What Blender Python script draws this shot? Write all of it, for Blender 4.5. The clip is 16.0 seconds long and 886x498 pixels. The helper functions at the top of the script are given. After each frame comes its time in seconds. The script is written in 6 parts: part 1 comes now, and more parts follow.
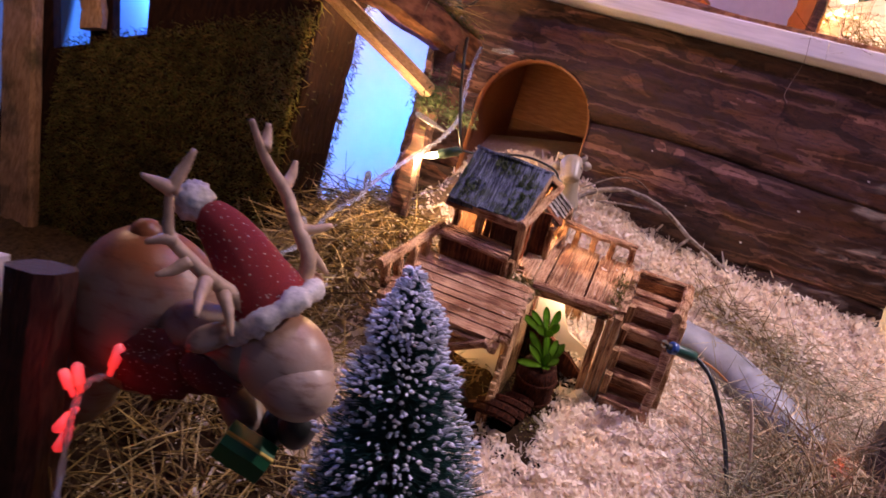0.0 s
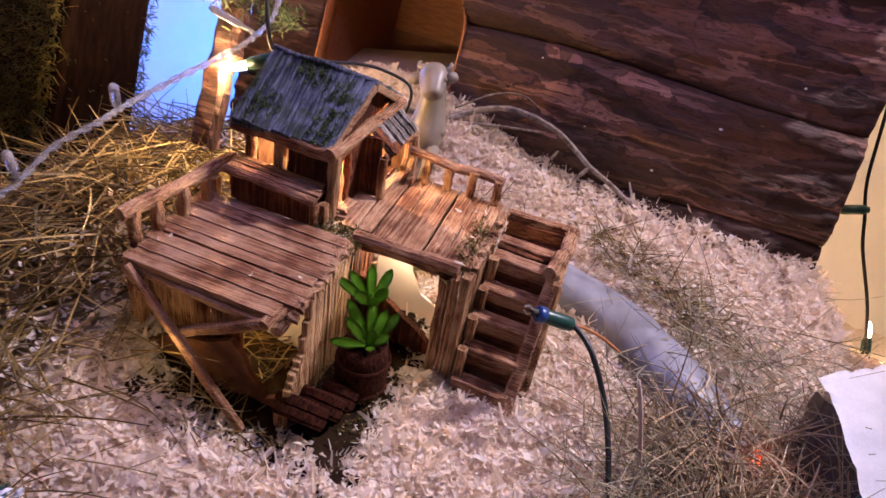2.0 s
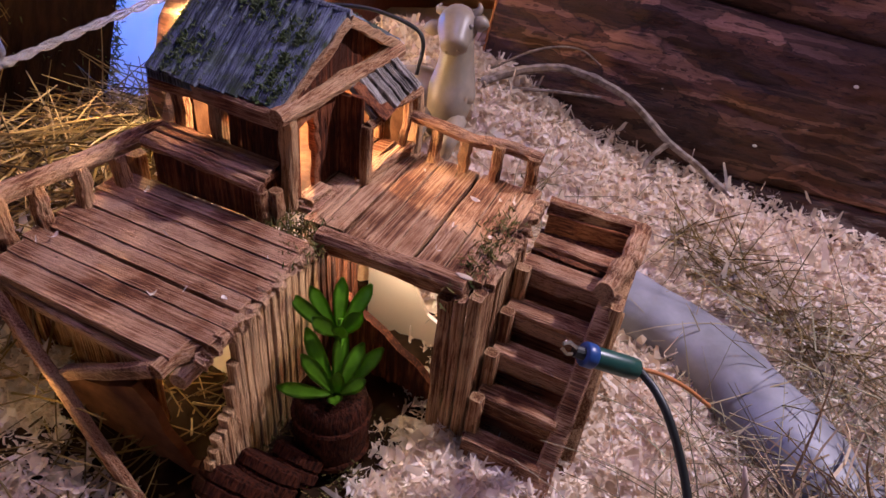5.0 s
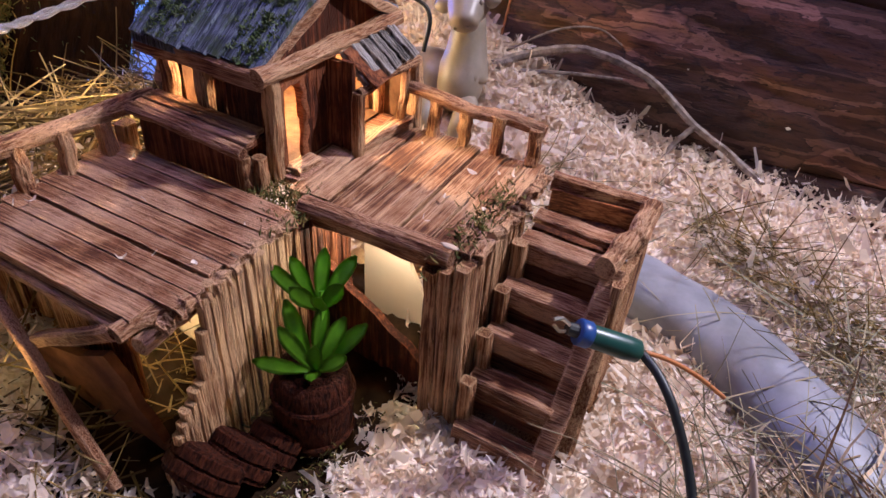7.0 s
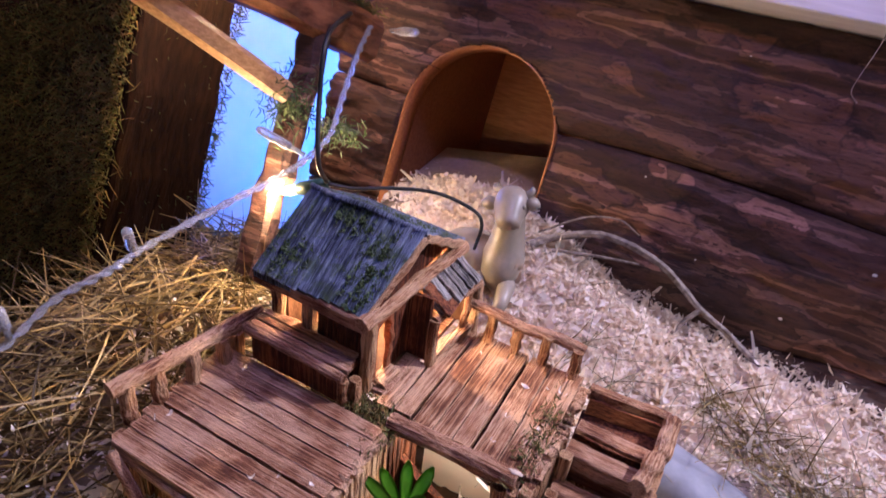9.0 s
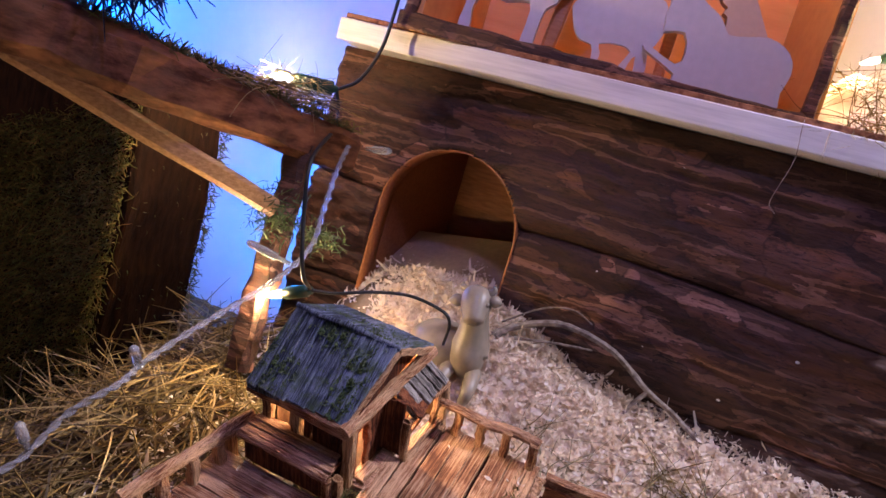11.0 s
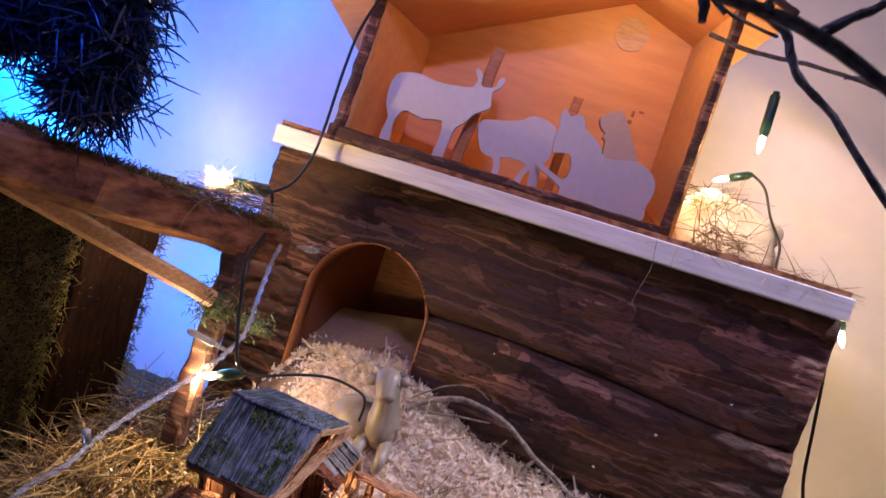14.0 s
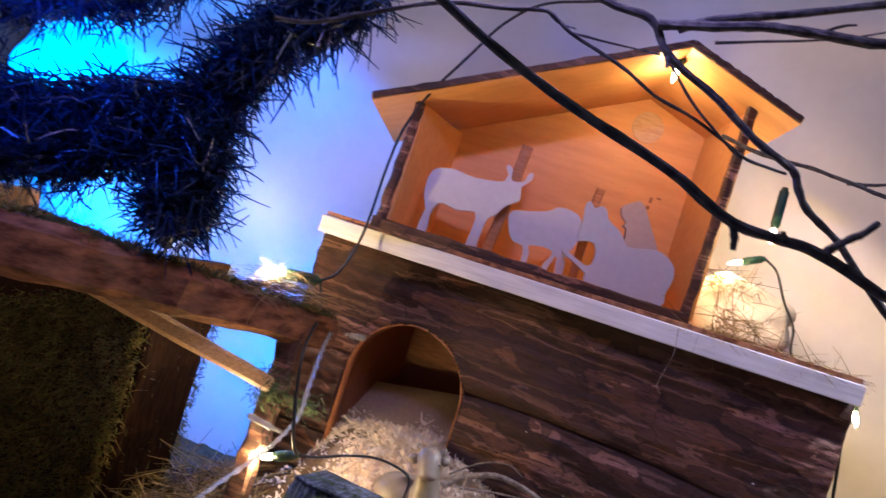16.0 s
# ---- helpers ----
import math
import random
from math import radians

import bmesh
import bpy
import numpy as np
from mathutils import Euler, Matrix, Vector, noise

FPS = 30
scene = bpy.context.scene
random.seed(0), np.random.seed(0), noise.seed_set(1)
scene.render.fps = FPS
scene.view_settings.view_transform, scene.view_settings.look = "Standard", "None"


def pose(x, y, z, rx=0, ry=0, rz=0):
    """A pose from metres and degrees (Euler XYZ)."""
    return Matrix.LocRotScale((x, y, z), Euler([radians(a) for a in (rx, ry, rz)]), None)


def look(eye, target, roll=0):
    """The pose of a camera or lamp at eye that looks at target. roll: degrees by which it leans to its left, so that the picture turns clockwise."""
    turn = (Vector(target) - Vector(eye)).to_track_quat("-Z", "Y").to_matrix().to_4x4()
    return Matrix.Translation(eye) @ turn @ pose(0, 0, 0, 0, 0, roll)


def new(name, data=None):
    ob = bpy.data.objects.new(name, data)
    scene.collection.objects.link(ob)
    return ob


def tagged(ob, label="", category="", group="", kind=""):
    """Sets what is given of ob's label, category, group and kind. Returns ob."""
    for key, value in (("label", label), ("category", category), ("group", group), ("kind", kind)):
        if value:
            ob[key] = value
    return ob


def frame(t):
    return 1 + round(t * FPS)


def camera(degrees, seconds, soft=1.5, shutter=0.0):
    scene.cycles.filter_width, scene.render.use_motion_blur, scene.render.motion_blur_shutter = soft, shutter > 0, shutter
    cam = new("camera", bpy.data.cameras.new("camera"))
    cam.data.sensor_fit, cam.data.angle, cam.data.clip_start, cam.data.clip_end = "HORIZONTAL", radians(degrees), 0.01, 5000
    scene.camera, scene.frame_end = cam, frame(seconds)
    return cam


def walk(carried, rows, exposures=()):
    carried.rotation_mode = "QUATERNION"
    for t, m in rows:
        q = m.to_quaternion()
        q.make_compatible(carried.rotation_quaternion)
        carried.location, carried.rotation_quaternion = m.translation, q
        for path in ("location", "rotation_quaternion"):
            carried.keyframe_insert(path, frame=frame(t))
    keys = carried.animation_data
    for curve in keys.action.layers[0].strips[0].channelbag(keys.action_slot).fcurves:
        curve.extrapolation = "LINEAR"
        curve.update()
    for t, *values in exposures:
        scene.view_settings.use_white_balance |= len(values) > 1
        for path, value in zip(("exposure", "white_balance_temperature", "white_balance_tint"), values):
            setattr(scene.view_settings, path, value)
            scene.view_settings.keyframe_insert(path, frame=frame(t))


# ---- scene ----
cam = camera(65.56, 16.0, soft=1.5, shutter=0.4)
ROWS = [
    (0, -0.0415, -0.5351, 0.1645, 79.83, -16.98, 18.25),
    (0.5, -0.0322, -0.4861, 0.1587, 78.65, -16.24, 17.28),
    (1, -0.0320, -0.4415, 0.1749, 77.75, -16.41, 15.89),
    (1.5, -0.0017, -0.4038, 0.1683, 76.95, -16.04, 14.96),
    (2, 0.0126, -0.3764, 0.1670, 75.89, -15.68, 14.81),
    (2.5, 0.0208, -0.3455, 0.1591, 75.28, -15.40, 14.72),
    (3, 0.0207, -0.3227, 0.1554, 74.32, -15.17, 15.19),
    (3.5, 0.0092, -0.3019, 0.1519, 74.36, -14.77, 16.33),
    (4, 0.0034, -0.2837, 0.1567, 74.02, -14.94, 17.78),
    (6.5, 0.0368, -0.2306, 0.1379, 73.88, -13.18, 25.29),
    (7, 0.0347, -0.2322, 0.1362, 74.00, -13.85, 25.40),
    (7.5, 0.0324, -0.2343, 0.1301, 74.37, -13.96, 25.24),
    (8, 0.0211, -0.2413, 0.1420, 74.38, -14.75, 25.13),
    (8.5, 0.0056, -0.2661, 0.1837, 75.86, -15.61, 24.87),
    (9, -0.0023, -0.2896, 0.2128, 77.70, -16.26, 24.54),
    (11.5, 0.0077, -0.3406, 0.2660, 82.25, -15.96, 21.81),
    (12, 0.0106, -0.3539, 0.2714, 83.32, -16.24, 21.21),
    (12.5, 0.0145, -0.3603, 0.2778, 83.69, -16.63, 20.48),
    (13, 0.0236, -0.3708, 0.2839, 84.32, -16.87, 18.98),
    (13.5, 0.0304, -0.3829, 0.2894, 85.79, -17.31, 16.98),
    (14, 0.0259, -0.4011, 0.3042, 87.02, -17.86, 16.15),
    (14.5, 0.0278, -0.4149, 0.3158, 88.29, -17.87, 15.35),
    (15, 0.0289, -0.4330, 0.3257, 89.91, -17.87, 14.41),
    (15.5, 0.0250, -0.4414, 0.3268, 90.36, -17.49, 14.69),
    (16, 0.0060, -0.4551, 0.3317, 90.69, -17.78, 16.92),
]
LIGHT = [
    (0, 0.0, 6700, 21),
    (0.5, -0.12, 6560, 18),
    (1, -0.04, 6300, 16),
    (1.5, 0.03, 6250, 18),
    (2, -0.02, 6080, 14),
    (2.5, -0.06, 6130, 19),
    (3, -0.42, 6580, 6),
    (3.5, -0.39, 7420, 1),
    (4, -0.53, 6440, 14),
    (6.5, 0.0, 5730, 12),
    (7, -0.03, 5660, 3),
    (7.5, 0.1, 6310, -15),
    (8, 0.06, 6430, -23),
    (8.5, 0.0, 5330, 4),
    (9, 0.04, 5230, 12),
    (11.5, -0.4, 5980, 1),
    (12, -0.25, 6460, -17),
    (12.5, -0.32, 5860, 5),
    (13, -0.42, 5670, 15),
    (13.5, -0.31, 5640, 9),
    (14, -0.39, 5640, 8),
    (14.5, -0.36, 5400, 2),
    (15, -0.33, 5420, 3),
    (15.5, -0.34, 5450, 0),
    (16, -0.34, 5490, -2),
]
walk(cam, [(t, pose(x, y, z, rx, ry, rz)) for t, x, y, z, rx, ry, rz in ROWS], LIGHT)

# ---- world and large lights ----
CM = 0.01
world = bpy.data.worlds.new("room_air")
scene.world = world
world.use_nodes = True
world.node_tree.nodes["Background"].inputs[0].default_value = (0.5, 0.45, 0.6, 1)
world.node_tree.nodes["Background"].inputs[1].default_value = 0.04


def lamp(name, place, power, colour, radius=0.3, kind="POINT", aim=None, size=None):
    """A lamp at a place in centimetres."""
    data = bpy.data.lights.new(name, kind)
    data.energy, data.color = power, colour
    ob = new(name, data)
    ob.location = Vector(place) * CM
    if kind == "AREA":
        data.shape, data.size = "DISK", size * CM
        ob.matrix_world = look(Vector(place) * CM, Vector(aim) * CM)
    elif kind == "SPOT":
        data.spot_size, data.spot_blend, data.shadow_soft_size = radians(size), 1.0, radius * CM
        ob.matrix_world = look(Vector(place) * CM, Vector(aim) * CM)
    else:
        data.shadow_soft_size = radius * CM
    return ob


WARM, BLUE = (1.0, 0.62, 0.28), (0.05, 0.22, 1.0)
# Unseen overhead lamp, assumed for the soft light in the room.
lamp("assumed_ceiling_light", (10, -50, 150), 3.4, (1.0, 0.82, 0.90), kind="AREA", aim=(-5, 5, 10), size=30)
# Unseen key lamp from the upper right; its place is assumed.
lamp("assumed_key_light", (43, 10, 86), 52, (1.0, 0.84, 0.94), radius=2.0, kind="SPOT", aim=(0, -2, 4), size=44)
# Two unseen coloured lamps, assumed for the rose and violet tint.
lamp("assumed_light_rose", (-12, -12, 57), 1.0, (1.0, 0.66, 0.62), radius=0.5)
lamp("assumed_light_violet", (-9, -16, 60), 2.8, (0.42, 0.30, 1.0), radius=0.5)
lamp("bulb_light_house", (-15.0, 1.2, 12.8), 0.85, (1.0, 0.62, 0.33), radius=0.25)
lamp("bulb_light_under_deck", (-8.0, 0.45, 6.75), 0.15, (1.0, 0.80, 0.56), radius=0.25)
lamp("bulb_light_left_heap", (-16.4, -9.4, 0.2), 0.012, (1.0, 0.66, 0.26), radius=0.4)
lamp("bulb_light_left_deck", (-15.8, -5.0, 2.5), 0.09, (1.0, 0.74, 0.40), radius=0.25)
# Unseen amber lamp added to brighten the mossy barn wall.
lamp("fill_light_amber", (-54, -16, 24), 0.6, (1.0, 0.60, 0.38), radius=1.2)
# Unseen weak blue lamp added in front of the landscape.
lamp("assumed_light_sky", (-4, -42, 22), 0.2, (0.30, 0.42, 1.0), radius=1.0)
# Unseen blue lamp added before the garland to tint its needles.
lamp("fill_light_navy", (-36, -18, 41), 0.9, (0.04, 0.10, 1.0), radius=0.4)
lamp("led_light_red", (-25.2, -29.6, 0.2), 0.008, (1.0, 0.03, 0.02), radius=0.3)
lamp("led_light_red_buried", (14.0, 0.6, 1.7), 0.008, (1.0, 0.10, 0.03), radius=0.3)
lamp("bulb_light_blue_far", (-98, 35, 42), 15.0, (0.01, 0.20, 1.0), radius=1)
lamp("bulb_light_blue_mid", (-84, 36, 22), 4.0, (0.02, 0.16, 1.0), radius=1)
lamp("bulb_light_blue_low", (-48, 35, 15), 2.6, (0.02, 0.20, 1.0), radius=1)
lamp("bulb_light_blue_hut", (-54, 35, 47), 0.8, (0.03, 0.14, 1.0), radius=0.6)
# Hidden lamp added to give the cloth its warm glow near the beam.
lamp("glow_fill_behind_beam", (-58, 38, 29), 0.28, (1.0, 0.74, 0.55), radius=0.4)

# ---- builders, in centimetres ----
rng = np.random.default_rng(7)


def cm(x, y, z, rx=0, ry=0, rz=0):
    return pose(x * CM, y * CM, z * CM, rx, ry, rz)


def thing(name, m, label, category, group="", kind=""):
    ob = new(name)
    ob.empty_display_size = 0.01
    ob.matrix_basis = m
    return tagged(ob, label, category, group, kind)


def finish(name, bm, material, parent=None, label="", smooth=False):
    """Links a bmesh, drawn in centimetres, as one mesh object."""
    for v in bm.verts:
        v.co *= CM
    bmesh.ops.recalc_face_normals(bm, faces=bm.faces)
    me = bpy.data.meshes.new(name)
    bm.to_mesh(me)
    bm.free()
    me.materials.append(material)
    if smooth:
        me.polygons.foreach_set("use_smooth", [True] * len(me.polygons))
    ob = new(name, me)
    if parent:
        ob.parent = parent
    if label:
        ob["label"] = label
    return ob


def part(name, bm, material, parent, label="", smooth=False):
    return finish(name, bm, material, parent, label, smooth)


def whole(name, bm, material, label, category, group="", kind="", smooth=False):
    return tagged(finish(name, bm, material, None, "", smooth), label, category, group, kind)


def raw(name, verts, faces, material, parent=None, smooth=False):
    """A mesh straight from arrays of vertices (centimetres) and faces."""
    me = bpy.data.meshes.new(name)
    verts = np.asarray(verts, np.float32) * CM
    faces = np.asarray(faces, np.int32)
    me.vertices.add(len(verts))
    me.vertices.foreach_set("co", verts.ravel())
    n = faces.shape[1]
    me.loops.add(faces.size)
    me.loops.foreach_set("vertex_index", faces.ravel())
    me.polygons.add(len(faces))
    me.polygons.foreach_set("loop_start", np.arange(0, faces.size, n, dtype=np.int32))
    me.polygons.foreach_set("use_smooth", [smooth] * len(faces))
    me.update(calc_edges=True)
    me.validate()
    me.materials.append(material)
    ob = new(name, me)
    if parent:
        ob.parent = parent
    return ob


def frame_of(a, b, up=(0, 0, 1)):
    """Length and axes of a bar that runs from a to b."""
    a, b = Vector(a), Vector(b)
    along = (b - a).normalized()
    side = along.cross(Vector(up))
    if side.length < 1e-4:
        side = along.cross(Vector((0, 1, 0)))
    side.normalize()
    return (b - a).length, along, side, side.cross(along)


def bar(bm, a, b, wide, thick, rough=0.06, cuts=3, up=(0, 0, 1), taper=1.0, chamfer=0.22):
    """A weathered bar of wood with chamfered edges and uneven faces from a to b."""
    length, along, side, top = frame_of(a, b, up)
    c = min(wide, thick) * chamfer
    ring = [(-wide / 2, -thick / 2 + c), (-wide / 2 + c, -thick / 2), (wide / 2 - c, -thick / 2), (wide / 2, -thick / 2 + c),
            (wide / 2, thick / 2 - c), (wide / 2 - c, thick / 2), (-wide / 2 + c, thick / 2), (-wide / 2, thick / 2 - c)]
    loops = []
    for i in range(cuts + 1):
        f = i / cuts
        k = 1 + (taper - 1) * f
        wob = side * rng.normal(0, rough * 0.6) + top * rng.normal(0, rough * 0.6)
        end = along * (rng.normal(0, rough) if i in (0, cuts) else 0)
        loops.append([bm.verts.new(Vector(a) + along * (length * f) + wob + end + side * (s * k + rng.normal(0, rough * 0.4)) + top * (t * k + rng.normal(0, rough * 0.4)))
                      for s, t in ring])
    for p, q in zip(loops, loops[1:]):
        for i in range(8):
            bm.faces.new((p[i], p[(i + 1) % 8], q[(i + 1) % 8], q[i]))
    bm.faces.new(loops[0][::-1])
    bm.faces.new(loops[-1])
    return bm


def tube(bm, points, radii, sides=8, rough=0.0):
    """A round limb, wire or horn along points; radii: one, or one for each point."""
    points = [Vector(p) for p in points]
    if not hasattr(radii, "__len__"):
        radii = [radii] * len(points)
    loops, side = [], None
    for i, p in enumerate(points):
        along = (points[min(i + 1, len(points) - 1)] - points[max(i - 1, 0)]).normalized()
        if side is None:
            side = along.orthogonal().normalized()
        side = (side - along * side.dot(along)).normalized()
        other = along.cross(side)
        loops.append([bm.verts.new(p + (side * math.cos(a) + other * math.sin(a)) * radii[i] * (1 + rng.normal(0, rough)))
                      for a in (2 * math.pi * j / sides for j in range(sides))])
    for p, q in zip(loops, loops[1:]):
        for j in range(sides):
            bm.faces.new((p[j], p[(j + 1) % sides], q[(j + 1) % sides], q[j]))
    bm.faces.new(loops[0][::-1])
    bm.faces.new(loops[-1])
    return bm


def smooth_line(points, steps=6):
    """Points along a Catmull-Rom curve through the given ones."""
    p = [Vector(q) for q in points]
    p = [p[0] * 2 - p[1]] + p + [p[-1] * 2 - p[-2]]
    out = []
    for i in range(1, len(p) - 2):
        for k in range(steps):
            t = k / steps
            a, b, c, d = p[i - 1:i + 3]
            out.append(0.5 * (2 * b + (c - a) * t + (2 * a - 5 * b + 4 * c - d) * t * t + (3 * b - a - 3 * c + d) * t ** 3))
    return out + [p[-2]]


def box(bm, lo, hi):
    lo, hi = Vector(lo), Vector(hi)
    v = [bm.verts.new((x, y, z)) for x in (lo.x, hi.x) for y in (lo.y, hi.y) for z in (lo.z, hi.z)]
    for f in ((0, 1, 3, 2), (4, 6, 7, 5), (0, 4, 5, 1), (2, 3, 7, 6), (0, 2, 6, 4), (1, 5, 7, 3)):
        bm.faces.new([v[i] for i in f])
    return bm


def slab(bm, outline, thick, m=None):
    """A flat plate: a closed outline in x and z, thick along y, moved by m."""
    m = m or Matrix()
    front = [bm.verts.new(m @ Vector((x, 0, z))) for x, z in outline]
    back = [bm.verts.new(m @ Vector((x, thick, z))) for x, z in outline]
    f, b = bm.faces.new(front), bm.faces.new(back[::-1])
    for i in range(len(front)):
        j = (i + 1) % len(front)
        bm.faces.new((front[j], front[i], back[i], back[j]))
    f.normal_update()
    b.normal_update()
    bmesh.ops.triangulate(bm, faces=[f, b])
    return bm


def plate(bm, corners, thick):
    """A board with four given corners on one face, thick along that face's normal."""
    c = [Vector(p) for p in corners]
    n = (c[1] - c[0]).cross(c[3] - c[0]).normalized() * thick
    a, b = [bm.verts.new(p) for p in c], [bm.verts.new(p + n) for p in c]
    bm.faces.new(a[::-1])
    bm.faces.new(b)
    for i in range(4):
        j = (i + 1) % 4
        bm.faces.new((a[i], a[j], b[j], b[i]))
    return bm


def ball(bm, centre, radii, rings=10, sides=14, bump=0.0, scale=1.0, turn=None):
    turn = turn or Matrix.Identity(3)
    loops = []
    for i in range(rings + 1):
        a = math.pi * i / rings
        row = []
        for j in range(sides if 0 < i < rings else 1):
            b = 2 * math.pi * j / sides
            d = Vector((math.sin(a) * math.cos(b), math.sin(a) * math.sin(b), math.cos(a)))
            k = 1 + bump * noise.noise(d * scale + Vector(centre))
            row.append(bm.verts.new(Vector(centre) + turn @ Vector((d.x * radii[0] * k, d.y * radii[1] * k, d.z * radii[2] * k))))
        loops.append(row)
    for p, q in zip(loops, loops[1:]):
        for j in range(sides):
            k = (j + 1) % sides
            if len(p) == 1:
                bm.faces.new((p[0], q[j], q[k]))
            elif len(q) == 1:
                bm.faces.new((p[j], q[0], p[k]))
            else:
                bm.faces.new((p[j], q[j], q[k], p[k]))
    return bm


def blades(starts, ways, lengths, widths, bend, segments=3, droop=0.0, seed=1):
    """Vertices and faces of many three-sided stalks."""
    r = np.random.default_rng(seed)
    n = len(starts)
    ways = ways / np.linalg.norm(ways, axis=1, keepdims=True)
    side = np.cross(ways, r.normal(size=(n, 3)))
    side /= np.linalg.norm(side, axis=1, keepdims=True)
    other = np.cross(ways, side)
    curl = r.normal(0, 1, (n, 1)) * bend * lengths[:, None]
    vs = []
    for k in range(segments + 1):
        f = k / segments
        c = starts + ways * (lengths * f)[:, None] + side * curl * f * f
        c[:, 2] -= droop * lengths * f * f
        w = (widths * (1 - 0.6 * f))[:, None]
        for a in (0, 2.094, 4.189):
            vs.append(c + (side * math.cos(a) + other * math.sin(a)) * w)
    v = np.stack(vs, 1)
    faces = []
    for k in range(segments):
        for a in range(3):
            b = (a + 1) % 3
            faces.append((3 * k + a, 3 * k + b, 3 * k + 3 + b, 3 * k + 3 + a))
    f = (np.array(faces)[None] + (np.arange(n) * 3 * (segments + 1))[:, None, None]).reshape(-1, 4)
    return v.reshape(-1, 3), f

# ---- materials ----
def shader(name, rough=0.6, metal=0.0, spec=0.5):
    mat = bpy.data.materials.new(name)
    mat.use_nodes = True
    nt = mat.node_tree
    b = nt.nodes["Principled BSDF"]
    b.inputs["Roughness"].default_value, b.inputs["Metallic"].default_value = rough, metal
    b.inputs["Specular IOR Level"].default_value = spec
    return mat, nt, b


def node(nt, kind, **values):
    n = nt.nodes.new(kind)
    for key, value in values.items():
        n.inputs[key].default_value = value
    return n


def ramp(nt, source, stops):
    r = nt.nodes.new("ShaderNodeValToRGB")
    e = r.color_ramp.elements
    while len(e) < len(stops):
        e.new(0.5)
    for el, (at, colour) in zip(e, stops):
        el.position, el.color = at, (*colour, 1)
    nt.links.new(source, r.inputs[0])
    return r.outputs[0]


def mixed(nt, a, b, factor, mode="MIX"):
    m = nt.nodes.new("ShaderNodeMix")
    m.data_type, m.blend_type = "RGBA", mode
    for socket, value in ((m.inputs[6], a), (m.inputs[7], b), (m.inputs[0], factor)):
        if hasattr(value, "is_output"):
            nt.links.new(value, socket)
        else:
            socket.default_value = (*value, 1) if hasattr(value, "__len__") else value
    return m.outputs[2]


def coords(nt, scale=(1, 1, 1), kind="Object"):
    """Coordinates counted in centimetres."""
    tc = nt.nodes.new("ShaderNodeTexCoord")
    mp = nt.nodes.new("ShaderNodeMapping")
    mp.inputs["Scale"].default_value = [100 * s for s in scale]
    nt.links.new(tc.outputs[kind], mp.inputs[0])
    return mp.outputs[0]


def grain(nt, vector, scale, detail=4.0, rough=0.6):
    n = node(nt, "ShaderNodeTexNoise", Scale=scale, Detail=detail, Roughness=rough)
    nt.links.new(vector, n.inputs["Vector"])
    return n.outputs["Fac"]


def relief(nt, b, height, strength=0.4, deep=0.05):
    bump = node(nt, "ShaderNodeBump", Strength=strength, Distance=deep * CM)
    nt.links.new(height, bump.inputs["Height"])
    nt.links.new(bump.outputs[0], b.inputs["Normal"])


def wood(name, dark, light, along=(1, 9, 9), rough=0.6, scale=1.2, spec=0.4, patch=None, strength=0.6, vary="Object"):
    """Wood with grain stretched along one axis and a tone of its own for each piece."""
    mat, nt, b = shader(name, rough, spec=spec)
    v = coords(nt, along)
    fine = grain(nt, v, scale, 6)
    big = grain(nt, coords(nt), 0.35, 3)
    colour = ramp(nt, fine, ((0.36, dark), (0.64, light)))
    if patch:
        colour = mixed(nt, colour, patch, ramp(nt, big, ((0.48, (0, 0, 0)), (0.72, (0.75, 0.75, 0.75)))))
    if vary == "Object":
        info = nt.nodes.new("ShaderNodeObjectInfo")
        tone = ramp(nt, info.outputs["Random"], ((0.0, (0.72, 0.70, 0.68)), (1.0, (1.18, 1.15, 1.12))))
    else:
        geo = nt.nodes.new("ShaderNodeNewGeometry")
        tone = ramp(nt, geo.outputs["Random Per Island"], ((0.0, (0.7, 0.7, 0.7)), (1.0, (1.2, 1.2, 1.2))))
    nt.links.new(mixed(nt, colour, tone, 1.0, "MULTIPLY"), b.inputs["Base Color"])
    relief(nt, b, fine, strength, 0.2)
    return mat


